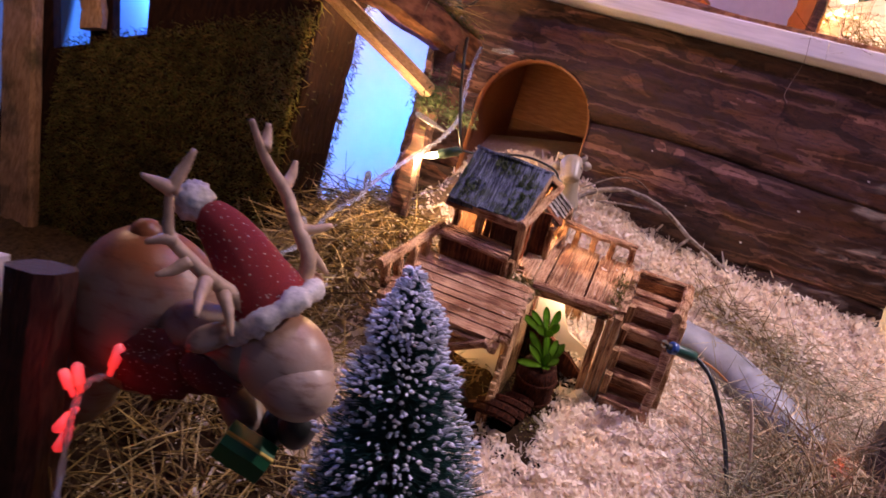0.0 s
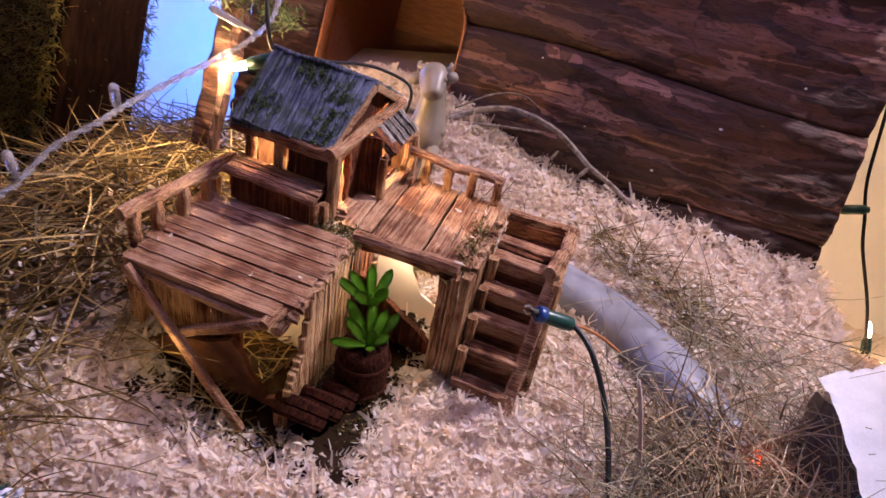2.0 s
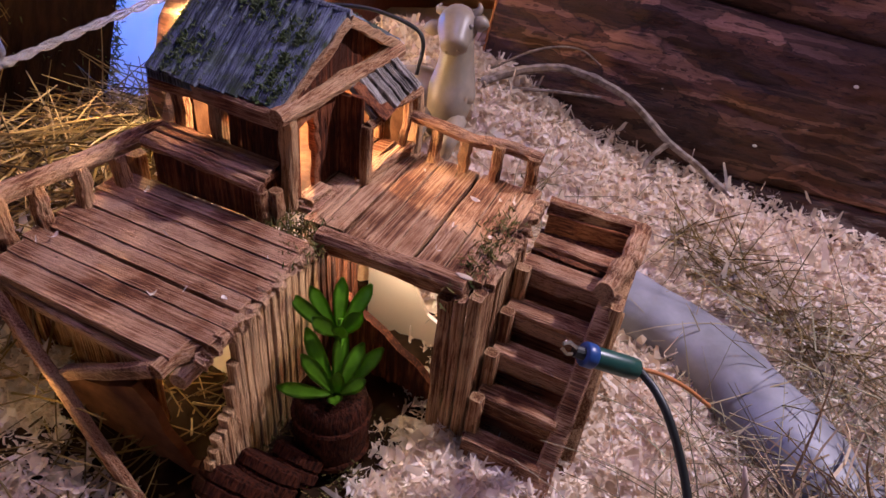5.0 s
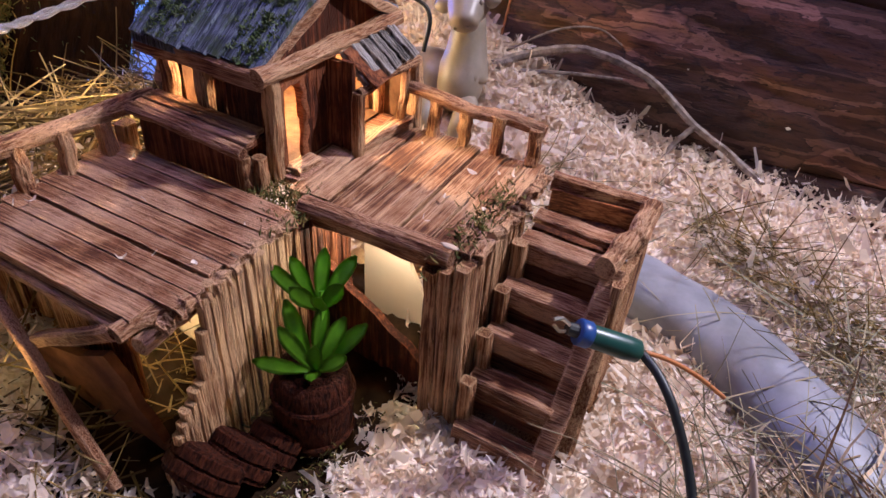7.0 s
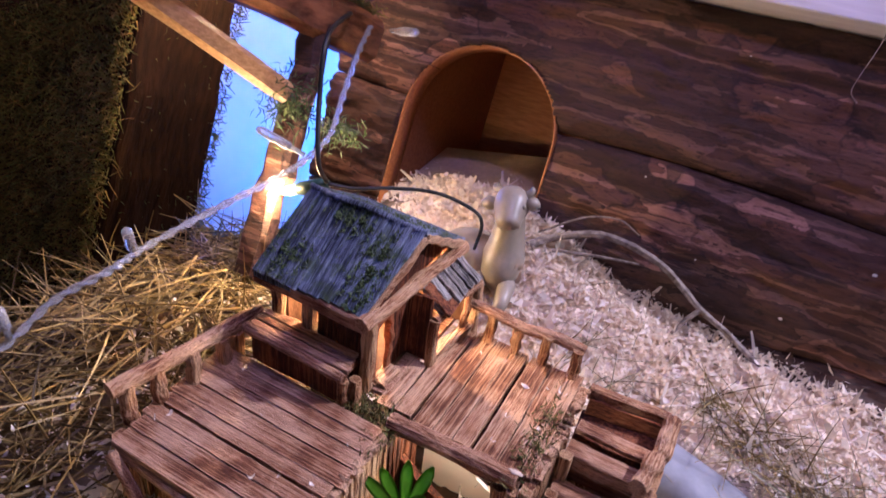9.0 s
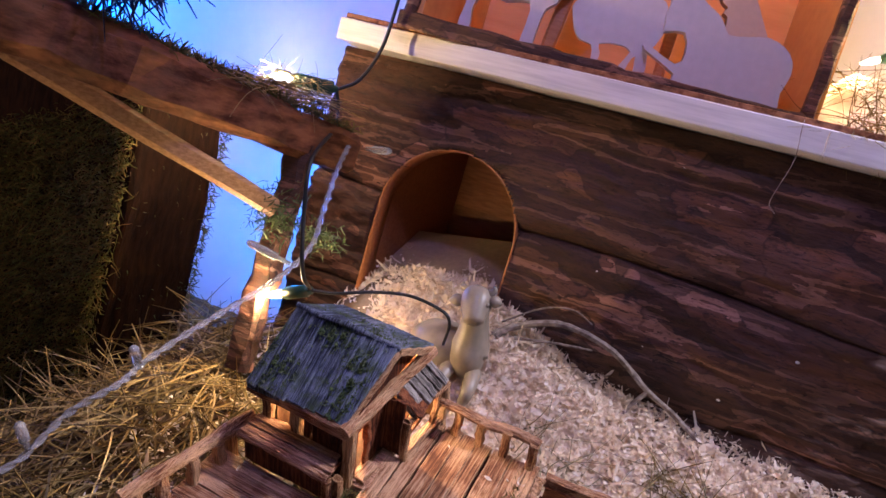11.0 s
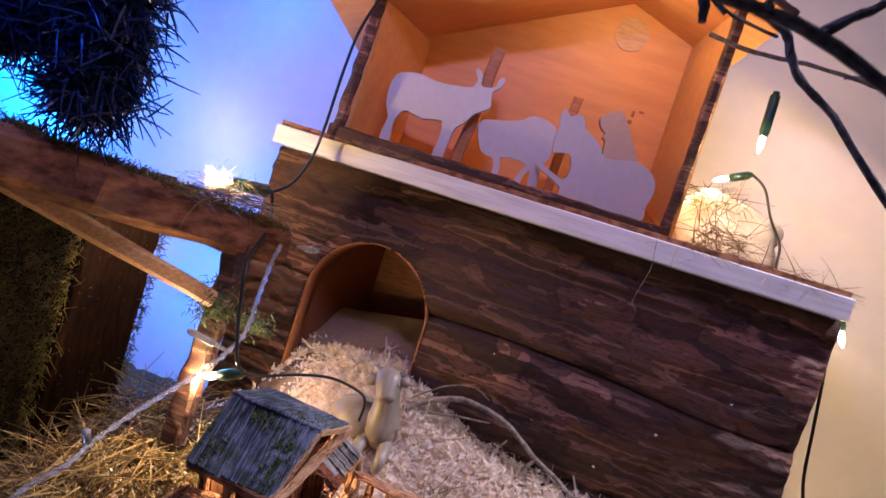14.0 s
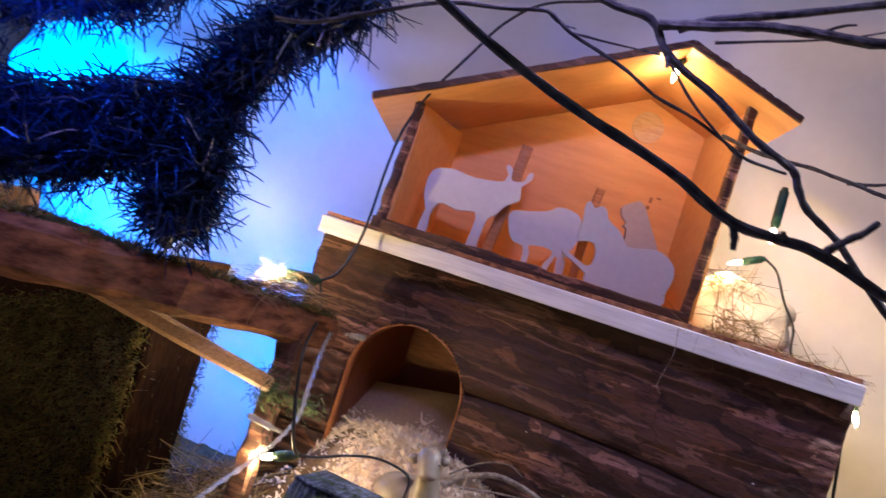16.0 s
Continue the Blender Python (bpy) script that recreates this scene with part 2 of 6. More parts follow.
def aged(name, along, dark, mid, pale, rough=0.75, vary="Object", worn=0.36, lean=0.0, moss=None):
    """Old brushed wood: dark grooves, pale dry ridges, worn pale edges, cracks along the grain."""
    mat, nt, b = shader(name, rough, spec=0.25)
    info = nt.nodes.new("ShaderNodeObjectInfo") if vary == "Object" else nt.nodes.new("ShaderNodeNewGeometry")
    chance = info.outputs["Random"] if vary == "Object" else info.outputs["Random Per Island"]
    shift = nt.nodes.new("ShaderNodeVectorMath")
    shift.operation = "MULTIPLY_ADD"
    nt.links.new(chance, shift.inputs[0])
    shift.inputs[1].default_value = (37.0, 53.0, 71.0)
    nt.links.new(coords(nt, along), shift.inputs[2])
    ridges = grain(nt, shift.outputs[0], 1.0, 6.0, 0.72)
    cracks = grain(nt, shift.outputs[0], 0.45, 2.0, 0.5)
    patches = grain(nt, coords(nt), 0.45, 3.0, 0.55)
    bevel = nt.nodes.new("ShaderNodeBevel")
    bevel.samples = 3
    bevel.inputs[0].default_value = 0.11 * CM
    geo = nt.nodes.new("ShaderNodeNewGeometry")
    dot = nt.nodes.new("ShaderNodeVectorMath")
    dot.operation = "DOT_PRODUCT"
    nt.links.new(bevel.outputs[0], dot.inputs[0])
    nt.links.new(geo.outputs["Normal"], dot.inputs[1])
    wear = node(nt, "ShaderNodeMapRange")
    for key, value in ((1, 0.995), (2, 0.90), (3, 0.0), (4, worn)):
        wear.inputs[key].default_value = value
    nt.links.new(dot.outputs["Value"], wear.inputs[0])

    def plus(p, q, gain=1.0, mode="MULTIPLY_ADD"):
        m = nt.nodes.new("ShaderNodeMath")
        m.operation = mode
        nt.links.new(p, m.inputs[0])
        m.inputs[1].default_value = gain
        if hasattr(q, "is_output"):
            nt.links.new(q, m.inputs[2])
        else:
            m.inputs[2].default_value = q
        return m.outputs[0]

    level = plus(patches, plus(ridges, lean - 0.35), 0.7)
    level = plus(wear.outputs[0], level)
    level = plus(chance, plus(level, -0.05, 1.0), 0.1)
    colour = ramp(nt, level, ((0.36, dark), (0.46, mid), (0.575, pale), (0.8, tuple(min(0.9, c * 1.15) for c in pale))))
    lines = ramp(nt, cracks, ((0.470, (0, 0, 0)), (0.483, (0.85, 0.85, 0.85)), (0.497, (0, 0, 0))))
    colour = mixed(nt, colour, tuple(c * 0.5 for c in dark), lines)
    splits = grain(nt, shift.outputs[0], 1.3, 1.0, 0.4)
    hair = ramp(nt, splits, ((0.425, (0, 0, 0)), (0.435, (0.8, 0.8, 0.8)), (0.455, (0, 0, 0))))
    colour = mixed(nt, colour, tuple(c * 0.45 for c in dark), hair)
    if moss:
        colour = mixed(nt, colour, moss, ramp(nt, grain(nt, coords(nt), 0.7, 5.0, 0.7), ((0.49, (0, 0, 0)), (0.62, (0.75, 0.75, 0.75)))))
    nt.links.new(colour, b.inputs["Base Color"])
    deep = nt.nodes.new("ShaderNodeMath")
    deep.operation = "SUBTRACT"
    nt.links.new(ridges, deep.inputs[0])
    nt.links.new(hair, deep.inputs[1])
    relief(nt, b, deep.outputs[0], 1.0, 0.16)
    return mat


def stalk_stuff(name, colours, rough=0.7, translucent=0.0, clump=2.0, deep=0.75):
    """Loose stalks, flakes or blades, each of a tone of its own."""
    mat, nt, b = shader(name, rough, spec=0.25)
    geo = nt.nodes.new("ShaderNodeNewGeometry")
    stops = [(i / (len(colours) - 1), c) for i, c in enumerate(colours)]
    colour = ramp(nt, geo.outputs["Random Per Island"], stops)
    spots = ramp(nt, grain(nt, coords(nt), clump, 3), ((0.3, (deep, deep, deep)), (0.7, (1.1, 1.1, 1.1))))
    nt.links.new(mixed(nt, colour, spots, 1.0, "MULTIPLY"), b.inputs["Base Color"])
    if translucent:
        b.inputs["Transmission Weight"].default_value = 0.0
        b.inputs["Subsurface Weight"].default_value = translucent
        b.inputs["Subsurface Radius"].default_value = (0.003, 0.002, 0.001)
    return mat


def plain(name, colour, rough=0.5, metal=0.0, spec=0.5, speck=0.12, scale=1.5, bump=0.15):
    """A paint, plastic or plaster with slight unevenness."""
    mat, nt, b = shader(name, rough, metal, spec)
    n = grain(nt, coords(nt), scale, 5)
    lo, hi = tuple(c * (1 - speck) for c in colour), tuple(min(1, c * (1 + speck)) for c in colour)
    nt.links.new(ramp(nt, n, ((0.3, lo), (0.7, hi))), b.inputs["Base Color"])
    relief(nt, b, n, bump, 0.03)
    return mat


def knit(name, colour, pale=(0.9, 0.75, 0.55)):
    """Knitted wool with fine ribs and scattered glitter grains."""
    mat, nt, b = shader(name, 0.7)
    v = coords(nt)
    wave = node(nt, "ShaderNodeTexWave", Scale=7.0, Distortion=2.0, Detail=2.0)
    nt.links.new(v, wave.inputs["Vector"])
    dots = node(nt, "ShaderNodeTexVoronoi", Scale=4.2)
    nt.links.new(v, dots.inputs["Vector"])
    base = ramp(nt, wave.outputs["Fac"], ((0.1, tuple(c * 0.55 for c in colour)), (0.8, tuple(c * 1.25 for c in colour))))
    sparks = ramp(nt, dots.outputs["Distance"], ((0.15, (1, 1, 1)), (0.20, (0, 0, 0))))
    nt.links.new(mixed(nt, base, pale, sparks), b.inputs["Base Color"])
    nt.links.new(ramp(nt, dots.outputs["Distance"], ((0.10, (0.25, 0.25, 0.25)), (0.14, (0.75, 0.75, 0.75)))), b.inputs["Roughness"])
    relief(nt, b, wave.outputs["Fac"], 0.8, 0.12)
    return mat


def painted(name, low, high, z0, z1, rough=0.4):
    """Two-tone brushed figurine paint: one colour below, another above."""
    mat, nt, b = shader(name, rough)
    split = nt.nodes.new("ShaderNodeSeparateXYZ")
    nt.links.new(coords(nt), split.inputs[0])
    brush = grain(nt, coords(nt, (1, 1, 1)), 0.5, 5, 0.6)
    m = nt.nodes.new("ShaderNodeMath")
    m.operation = "MULTIPLY_ADD"
    nt.links.new(brush, m.inputs[0])
    m.inputs[1].default_value = (z1 - z0) * 1.6
    nt.links.new(split.outputs[2], m.inputs[2])
    f = node(nt, "ShaderNodeMapRange")
    f.inputs[1].default_value, f.inputs[2].default_value = z0 + (z1 - z0) * 0.8, z1 + (z1 - z0) * 0.8
    nt.links.new(m.outputs[0], f.inputs[0])
    colour = mixed(nt, low, high, f.outputs[0])
    colour = mixed(nt, colour, tuple(c * 0.5 for c in high), ramp(nt, grain(nt, coords(nt, (0.6, 0.6, 2.2)), 1.0, 5), ((0.50, (0, 0, 0)), (0.68, (0.75, 0.75, 0.75)))))
    nt.links.new(colour, b.inputs["Base Color"])
    relief(nt, b, brush, 0.5, 0.12)
    return mat


def glow(name, colour, strength):
    mat, nt, b = shader(name, 0.3)
    b.inputs["Base Color"].default_value = (0.8, 0.8, 0.8, 1)
    b.inputs["Emission Color"].default_value = (*colour, 1)
    b.inputs["Emission Strength"].default_value = strength
    return mat


TIMBER = aged("weathered_timber", (0.12, 21.0, 21.0), (0.105, 0.032, 0.014), (0.34, 0.138, 0.060), (0.64, 0.375, 0.215))
TIMBER_Y = aged("weathered_timber_crosswise", (15.0, 0.14, 15.0), (0.12, 0.042, 0.018), (0.36, 0.160, 0.068), (0.64, 0.40, 0.22))
RISER = aged("red_brown_stair_board", (0.25, 12.0, 12.0), (0.10, 0.025, 0.010), (0.27, 0.082, 0.030), (0.46, 0.18, 0.075), worn=0.1)
TIMBER_Z = aged("weathered_timber_upright", (13.0, 13.0, 0.12), (0.11, 0.034, 0.012), (0.32, 0.130, 0.052), (0.60, 0.36, 0.18))
SIDING = aged("pale_brushed_siding", (15.0, 15.0, 0.08), (0.11, 0.036, 0.013), (0.37, 0.165, 0.068), (0.66, 0.42, 0.22))
# Red-brown boards; also the dark colour that stands for shade in recesses.
PANEL_RED = aged("red_brown_panel_and_shade", (5.0, 5.0, 0.3), (0.055, 0.015, 0.006), (0.14, 0.040, 0.015), (0.28, 0.10, 0.04), lean=-0.08, worn=0.1)
SLATE = aged("grey_shingle_wood", (15.0, 0.35, 0.35), (0.012, 0.015, 0.025), (0.055, 0.065, 0.10), (0.22, 0.25, 0.33), vary="Island", worn=0.1, moss=(0.06, 0.085, 0.03))
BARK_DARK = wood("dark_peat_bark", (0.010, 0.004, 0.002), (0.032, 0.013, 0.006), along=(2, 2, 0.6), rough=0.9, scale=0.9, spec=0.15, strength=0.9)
BARK, nt, b = shader("plated_bark", 0.62, spec=0.4)
warp = node(nt, "ShaderNodeTexNoise", Scale=0.35, Detail=3.0)
nt.links.new(coords(nt), warp.inputs["Vector"])
shift = nt.nodes.new("ShaderNodeVectorMath")
shift.operation = "MULTIPLY_ADD"
shift.inputs[1].default_value = (0.35, 0.35, 0.35)
nt.links.new(warp.outputs["Color"], shift.inputs[0])
nt.links.new(coords(nt, (0.075, 0.5, 0.75)), shift.inputs[2])
plates = grain(nt, shift.outputs[0], 0.85, 6.0, 0.5)
fine = grain(nt, coords(nt, (0.7, 2, 3.5)), 1.6, 6, 0.65)


def sums(mode, p, q):
    m = nt.nodes.new("ShaderNodeMath")
    m.operation = mode
    for socket, value in zip(m.inputs, (p, q)):
        if hasattr(value, "is_output"):
            nt.links.new(value, socket)
        else:
            socket.default_value = value
    return m.outputs[0]


layers = sums("MULTIPLY", plates, 15.0)
sheet = sums("FLOOR", layers, 0.0)
chance = nt.nodes.new("ShaderNodeTexWhiteNoise")
chance.noise_dimensions = "1D"
nt.links.new(sheet, chance.inputs["W"])
tone = ramp(nt, chance.outputs["Value"], ((0.0, (0.051, 0.020, 0.011)), (0.45, (0.081, 0.034, 0.018)), (0.75, (0.092, 0.044, 0.028)), (1.0, (0.26, 0.14, 0.095))))
flow = nt.nodes.new("ShaderNodeVectorMath")
flow.operation = "MULTIPLY_ADD"
flow.inputs[1].default_value = (1.1, 1.1, 1.1)
nt.links.new(warp.outputs["Color"], flow.inputs[0])
nt.links.new(coords(nt, (0.17, 0.3, 0.62)), flow.inputs[2])
cells = node(nt, "ShaderNodeTexVoronoi", Scale=1.0)
rims = node(nt, "ShaderNodeTexVoronoi", Scale=1.0)
rims.feature = "DISTANCE_TO_EDGE"
for tex in (cells, rims):
    nt.links.new(flow.outputs[0], tex.inputs["Vector"])
lot = nt.nodes.new("ShaderNodeSeparateColor")
nt.links.new(cells.outputs["Color"], lot.inputs[0])
tone = mixed(nt, tone, ramp(nt, lot.outputs[0], ((0.0, (0.55, 0.53, 0.51)), (0.6, (1.0, 1.0, 1.0)), (1.0, (2.5, 2.4, 2.35)))), 0.9, "MULTIPLY")
gaps = ramp(nt, rims.outputs["Distance"], ((0.0, (0.8, 0.8, 0.8)), (0.045, (0, 0, 0))))
tone = mixed(nt, tone, (0.016, 0.008, 0.006), mixed(nt, gaps, ramp(nt, grain(nt, coords(nt, (0.12, 0.3, 0.3)), 1.0, 3), ((0.42, (0.15, 0.15, 0.15)), (0.6, (1, 1, 1)))), 1.0, "MULTIPLY"))
broad = grain(nt, coords(nt, (0.05, 0.1, 0.12)), 1.0, 3, 0.5)
streak = ramp(nt, grain(nt, coords(nt, (0.05, 1.0, 1.9)), 1.0, 5, 0.6), ((0.38, (0.72, 0.70, 0.68)), (0.62, (1.15, 1.13, 1.12))))
tone = mixed(nt, tone, streak, 1.0, "MULTIPLY")
tone = mixed(nt, tone, (0.070, 0.030, 0.018), ramp(nt, broad, ((0.42, (0.0, 0.0, 0.0)), (0.6, (0.5, 0.5, 0.5)))))
tone = mixed(nt, tone, (0.014, 0.008, 0.006), ramp(nt, sums("FRACT", layers, 0.0), ((0.0, (0.95, 0.95, 0.95)), (0.14, (0, 0, 0)))))
tone = mixed(nt, tone, (0.018, 0.009, 0.007), ramp(nt, fine, ((0.30, (0.8, 0.8, 0.8)), (0.46, (0, 0, 0)))))
nt.links.new(tone, b.inputs["Base Color"])
relief(nt, b, sums("ADD", sums("ADD", sums("MULTIPLY", sheet, 0.4), fine), sums("MULTIPLY", lot.outputs[0], 1.2)), 0.9, 0.13)
PINE = wood("orange_pine", (0.66, 0.325, 0.105), (0.73, 0.385, 0.135), along=(0.12, 0.9, 0.9), rough=0.5, strength=0.04)
BOARD_WHITE = wood("whitewashed_board", (0.62, 0.61, 0.60), (0.78, 0.77, 0.76), along=(0.15, 2.5, 2.5), rough=0.6, strength=0.08)
LATH = wood("pale_lath", (0.42, 0.24, 0.10), (0.66, 0.42, 0.20), along=(6, 0.6, 6), rough=0.55, strength=0.2)
POST_MOSSY = wood("mossy_pale_post", (0.30, 0.17, 0.09), (0.55, 0.36, 0.21), along=(4, 4, 0.6), rough=0.8, patch=(0.05, 0.055, 0.022), strength=0.5)
LATH_GREY = aged("silvered_lath", (0.15, 12.0, 0.15), (0.020, 0.017, 0.015), (0.17, 0.145, 0.125), (0.44, 0.40, 0.36), lean=0.0)
CREAM = plain("cream_card", (0.80, 0.66, 0.48), 0.7, scale=0.6, speck=0.04, bump=0.05)
LINING = wood("orange_lit_board", (0.055, 0.022, 0.008), (0.150, 0.078, 0.034), along=(0.9, 0.9, 0.5), rough=0.75, scale=1.3, spec=0.2, strength=0.8)
BROWN_BOARD = wood("smooth_brown_board", (0.13, 0.052, 0.020), (0.26, 0.115, 0.046), along=(1.2, 1.2, 1.6), rough=0.7, scale=0.8, spec=0.3, strength=0.3)
ROOM = plain("dim_room_paint", (0.16, 0.14, 0.13), 0.9, scale=0.25, speck=0.08)
PLASTER = plain("cream_plaster", (0.74, 0.70, 0.62), 0.85, scale=0.25, speck=0.05)
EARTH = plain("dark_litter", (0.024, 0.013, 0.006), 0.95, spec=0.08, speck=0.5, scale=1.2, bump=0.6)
LITTER, nt, b = shader("packed_litter", 0.9, spec=0.2)
pale = ramp(nt, grain(nt, coords(nt), 3.0, 5), ((0.3, (0.66, 0.52, 0.39)), (0.7, (0.86, 0.74, 0.60))))
dark = ramp(nt, grain(nt, coords(nt), 2.0, 5), ((0.3, (0.045, 0.028, 0.012)), (0.7, (0.15, 0.095, 0.04))))
split = nt.nodes.new("ShaderNodeSeparateXYZ")
nt.links.new(coords(nt), split.inputs[0])
lean = node(nt, "ShaderNodeMapRange")
for key, value in ((1, -23.0), (2, -18.5)):
    lean.inputs[key].default_value = value
nt.links.new(split.outputs[0], lean.inputs[0])
nt.links.new(mixed(nt, dark, pale, lean.outputs[0]), b.inputs["Base Color"])
relief(nt, b, grain(nt, coords(nt), 3.0, 5), 0.8, 0.1)
FLAKES = stalk_stuff("wood_shavings", ((0.80, 0.64, 0.48), (0.90, 0.80, 0.67), (0.93, 0.88, 0.80), (0.86, 0.72, 0.57)), 0.8, deep=0.85)
nt = FLAKES.node_tree
thin = nt.nodes.new("ShaderNodeBsdfTranslucent")
thin.inputs[0].default_value = (0.9, 0.78, 0.64, 1)
blend = nt.nodes.new("ShaderNodeMixShader")
blend.inputs[0].default_value = 0.42
nt.links.new(nt.nodes["Principled BSDF"].outputs[0], blend.inputs[1])
nt.links.new(thin.outputs[0], blend.inputs[2])
nt.links.new(blend.outputs[0], nt.nodes["Material Output"].inputs[0])
HAY = stalk_stuff("dry_hay", ((0.045, 0.028, 0.009), (0.30, 0.205, 0.060), (0.125, 0.085, 0.034), (0.46, 0.35, 0.145)), 0.55)
MOSS = stalk_stuff("dried_moss", ((0.08, 0.080, 0.022), (0.19, 0.185, 0.047), (0.25, 0.145, 0.046), (0.13, 0.165, 0.046)), 0.9, clump=0.5, deep=0.35)
HAY_TAN = stalk_stuff("tan_hay", ((0.22, 0.135, 0.07), (0.46, 0.33, 0.18), (0.30, 0.20, 0.11), (0.60, 0.47, 0.30)), 0.6)
HAY_GREY = stalk_stuff("grey_hay", ((0.16, 0.13, 0.07), (0.34, 0.28, 0.16), (0.24, 0.24, 0.15), (0.46, 0.38, 0.24)), 0.65)
FOIL = plain("satin_foil", (0.20, 0.20, 0.225), 0.5, metal=0.1, speck=0.35, scale=0.4, bump=0.5)
PINE_DARK = wood("brown_plywood", (0.36, 0.145, 0.048), (0.50, 0.22, 0.080), along=(0.5, 3, 3), rough=0.5, strength=0.15)
BARK_RED = wood("red_bark", (0.10, 0.038, 0.018), (0.42, 0.19, 0.09), along=(1.4, 0.35, 1.4), rough=0.85, scale=0.9, spec=0.2, patch=(0.20, 0.12, 0.07), strength=0.9)
CARD = plain("beige_card", (0.55, 0.43, 0.30), 0.8, speck=0.1, scale=2.0)
CLOTH = plain("white_cloth", (0.80, 0.77, 0.72), 0.9, speck=0.03, scale=0.4, bump=0.1)
SNOW = plain("glitter_snow", (0.84, 0.85, 0.90), 0.5, speck=0.06, scale=5, bump=0.4)
NEEDLE = stalk_stuff("dark_fir_needles", ((0.015, 0.065, 0.052), (0.045, 0.13, 0.10), (0.03, 0.09, 0.08)), 0.5)
# Blue in these needle colours stands for blue light falling on the garland.
TINSEL = stalk_stuff("blue_tinted_garland_needles", ((0.004, 0.010, 0.028), (0.014, 0.030, 0.075), (0.008, 0.016, 0.045)), 0.35)
LEAF = stalk_stuff("plastic_leaf", ((0.06, 0.19, 0.008), (0.12, 0.29, 0.012), (0.08, 0.23, 0.010)), 0.4)
WIRE = plain("black_cable", (0.012, 0.014, 0.013), 0.45)
HOLDER = plain("green_plastic", (0.015, 0.06, 0.045), 0.35)
RING = plain("blue_plastic", (0.02, 0.06, 0.20), 0.35)
PIN = plain("tinned_metal", (0.7, 0.68, 0.62), 0.3, metal=1.0)
TWIG = wood("dark_twig_bark", (0.016, 0.016, 0.018), (0.085, 0.080, 0.080), along=(1, 1, 1), rough=0.8, scale=2)
TWIG_PALE = wood("grey_twig_bark", (0.16, 0.12, 0.10), (0.38, 0.32, 0.28), along=(1, 1, 1), rough=0.8, scale=2)
RESIN = plain("grey_beige_resin", (0.27, 0.225, 0.165), 0.4, speck=0.2, scale=0.8)
FUR = painted("tan_figurine_paint", (0.18, 0.135, 0.10), (0.24, 0.078, 0.022), 4.0, 5.8)
MUZZLE = painted("pale_muzzle_paint", (0.38, 0.28, 0.21), (0.34, 0.155, 0.078), 4.4, 6.4)
HORN = plain("bone_ceramic", (0.50, 0.34, 0.21), 0.5, speck=0.35, scale=1.2, bump=0.4)
FELT = knit("red_glitter_knit", (0.50, 0.034, 0.030))
FELT_DARK = knit("dark_red_glitter_knit", (0.15, 0.010, 0.010), (0.7, 0.5, 0.42))
PLUSH = plain("white_plush", (0.56, 0.52, 0.46), 0.95, speck=0.25, scale=4, bump=1.0)
GIFT = plain("green_gift_paper", (0.01, 0.10, 0.035), 0.3, scale=1)
GOLD = plain("gold_ribbon", (0.55, 0.40, 0.10), 0.3, metal=0.8)
DARKWOOD = wood("dark_brown_wood", (0.02, 0.008, 0.004), (0.07, 0.028, 0.015), along=(4, 4, 0.7), rough=0.5)
# Clay of pot and steps, its colour lowered to carry the shade on them.
CLAY = wood("shade_darkened_brick_clay", (0.010, 0.003, 0.0015), (0.072, 0.020, 0.008), along=(7, 7, 2), rough=0.85, spec=0.1, strength=0.8)
CUTOUT_BARE = plain("bare_plywood", (0.52, 0.39, 0.31), 0.6, speck=0.06)
CUTOUT = plain("white_painted_plywood", (0.60, 0.56, 0.56), 0.5, speck=0.05)
WADDING = plain("white_wadding", (0.78, 0.74, 0.68), 0.95, speck=0.08, scale=1.0, bump=0.6)


def clear(name, colour=(0.85, 0.86, 0.88), rough=0.15):
    mat, nt, b = shader(name, rough)
    b.inputs["Base Color"].default_value = (*colour, 1)
    b.inputs["Transmission Weight"].default_value = 0.75
    b.inputs["IOR"].default_value = 1.4
    return mat


CLEAR = clear("clear_plastic")
BULB_GLOW = glow("lit_bulb_glass", (1.0, 0.78, 0.48), 30)
PINE_PALE = wood("pale_pine", (0.66, 0.40, 0.20), (0.80, 0.54, 0.30), along=(0.5, 3, 3), rough=0.5, strength=0.1)
COPPER = plain("orange_straw", (0.42, 0.16, 0.05), 0.5)
MOSS_GREEN = stalk_stuff("green_roof_moss", ((0.05, 0.08, 0.025), (0.11, 0.15, 0.05), (0.16, 0.19, 0.10), (0.08, 0.11, 0.05)), 0.9)

RED_GLOW = glow("red_led_glow", (1.0, 0.02, 0.015), 0.7)

# ---- ground ----
def bulge(x, y, cx, cy, rx, ry, h):
    return h * np.exp(-(((x - cx) / rx) ** 2 + ((y - cy) / ry) ** 2))


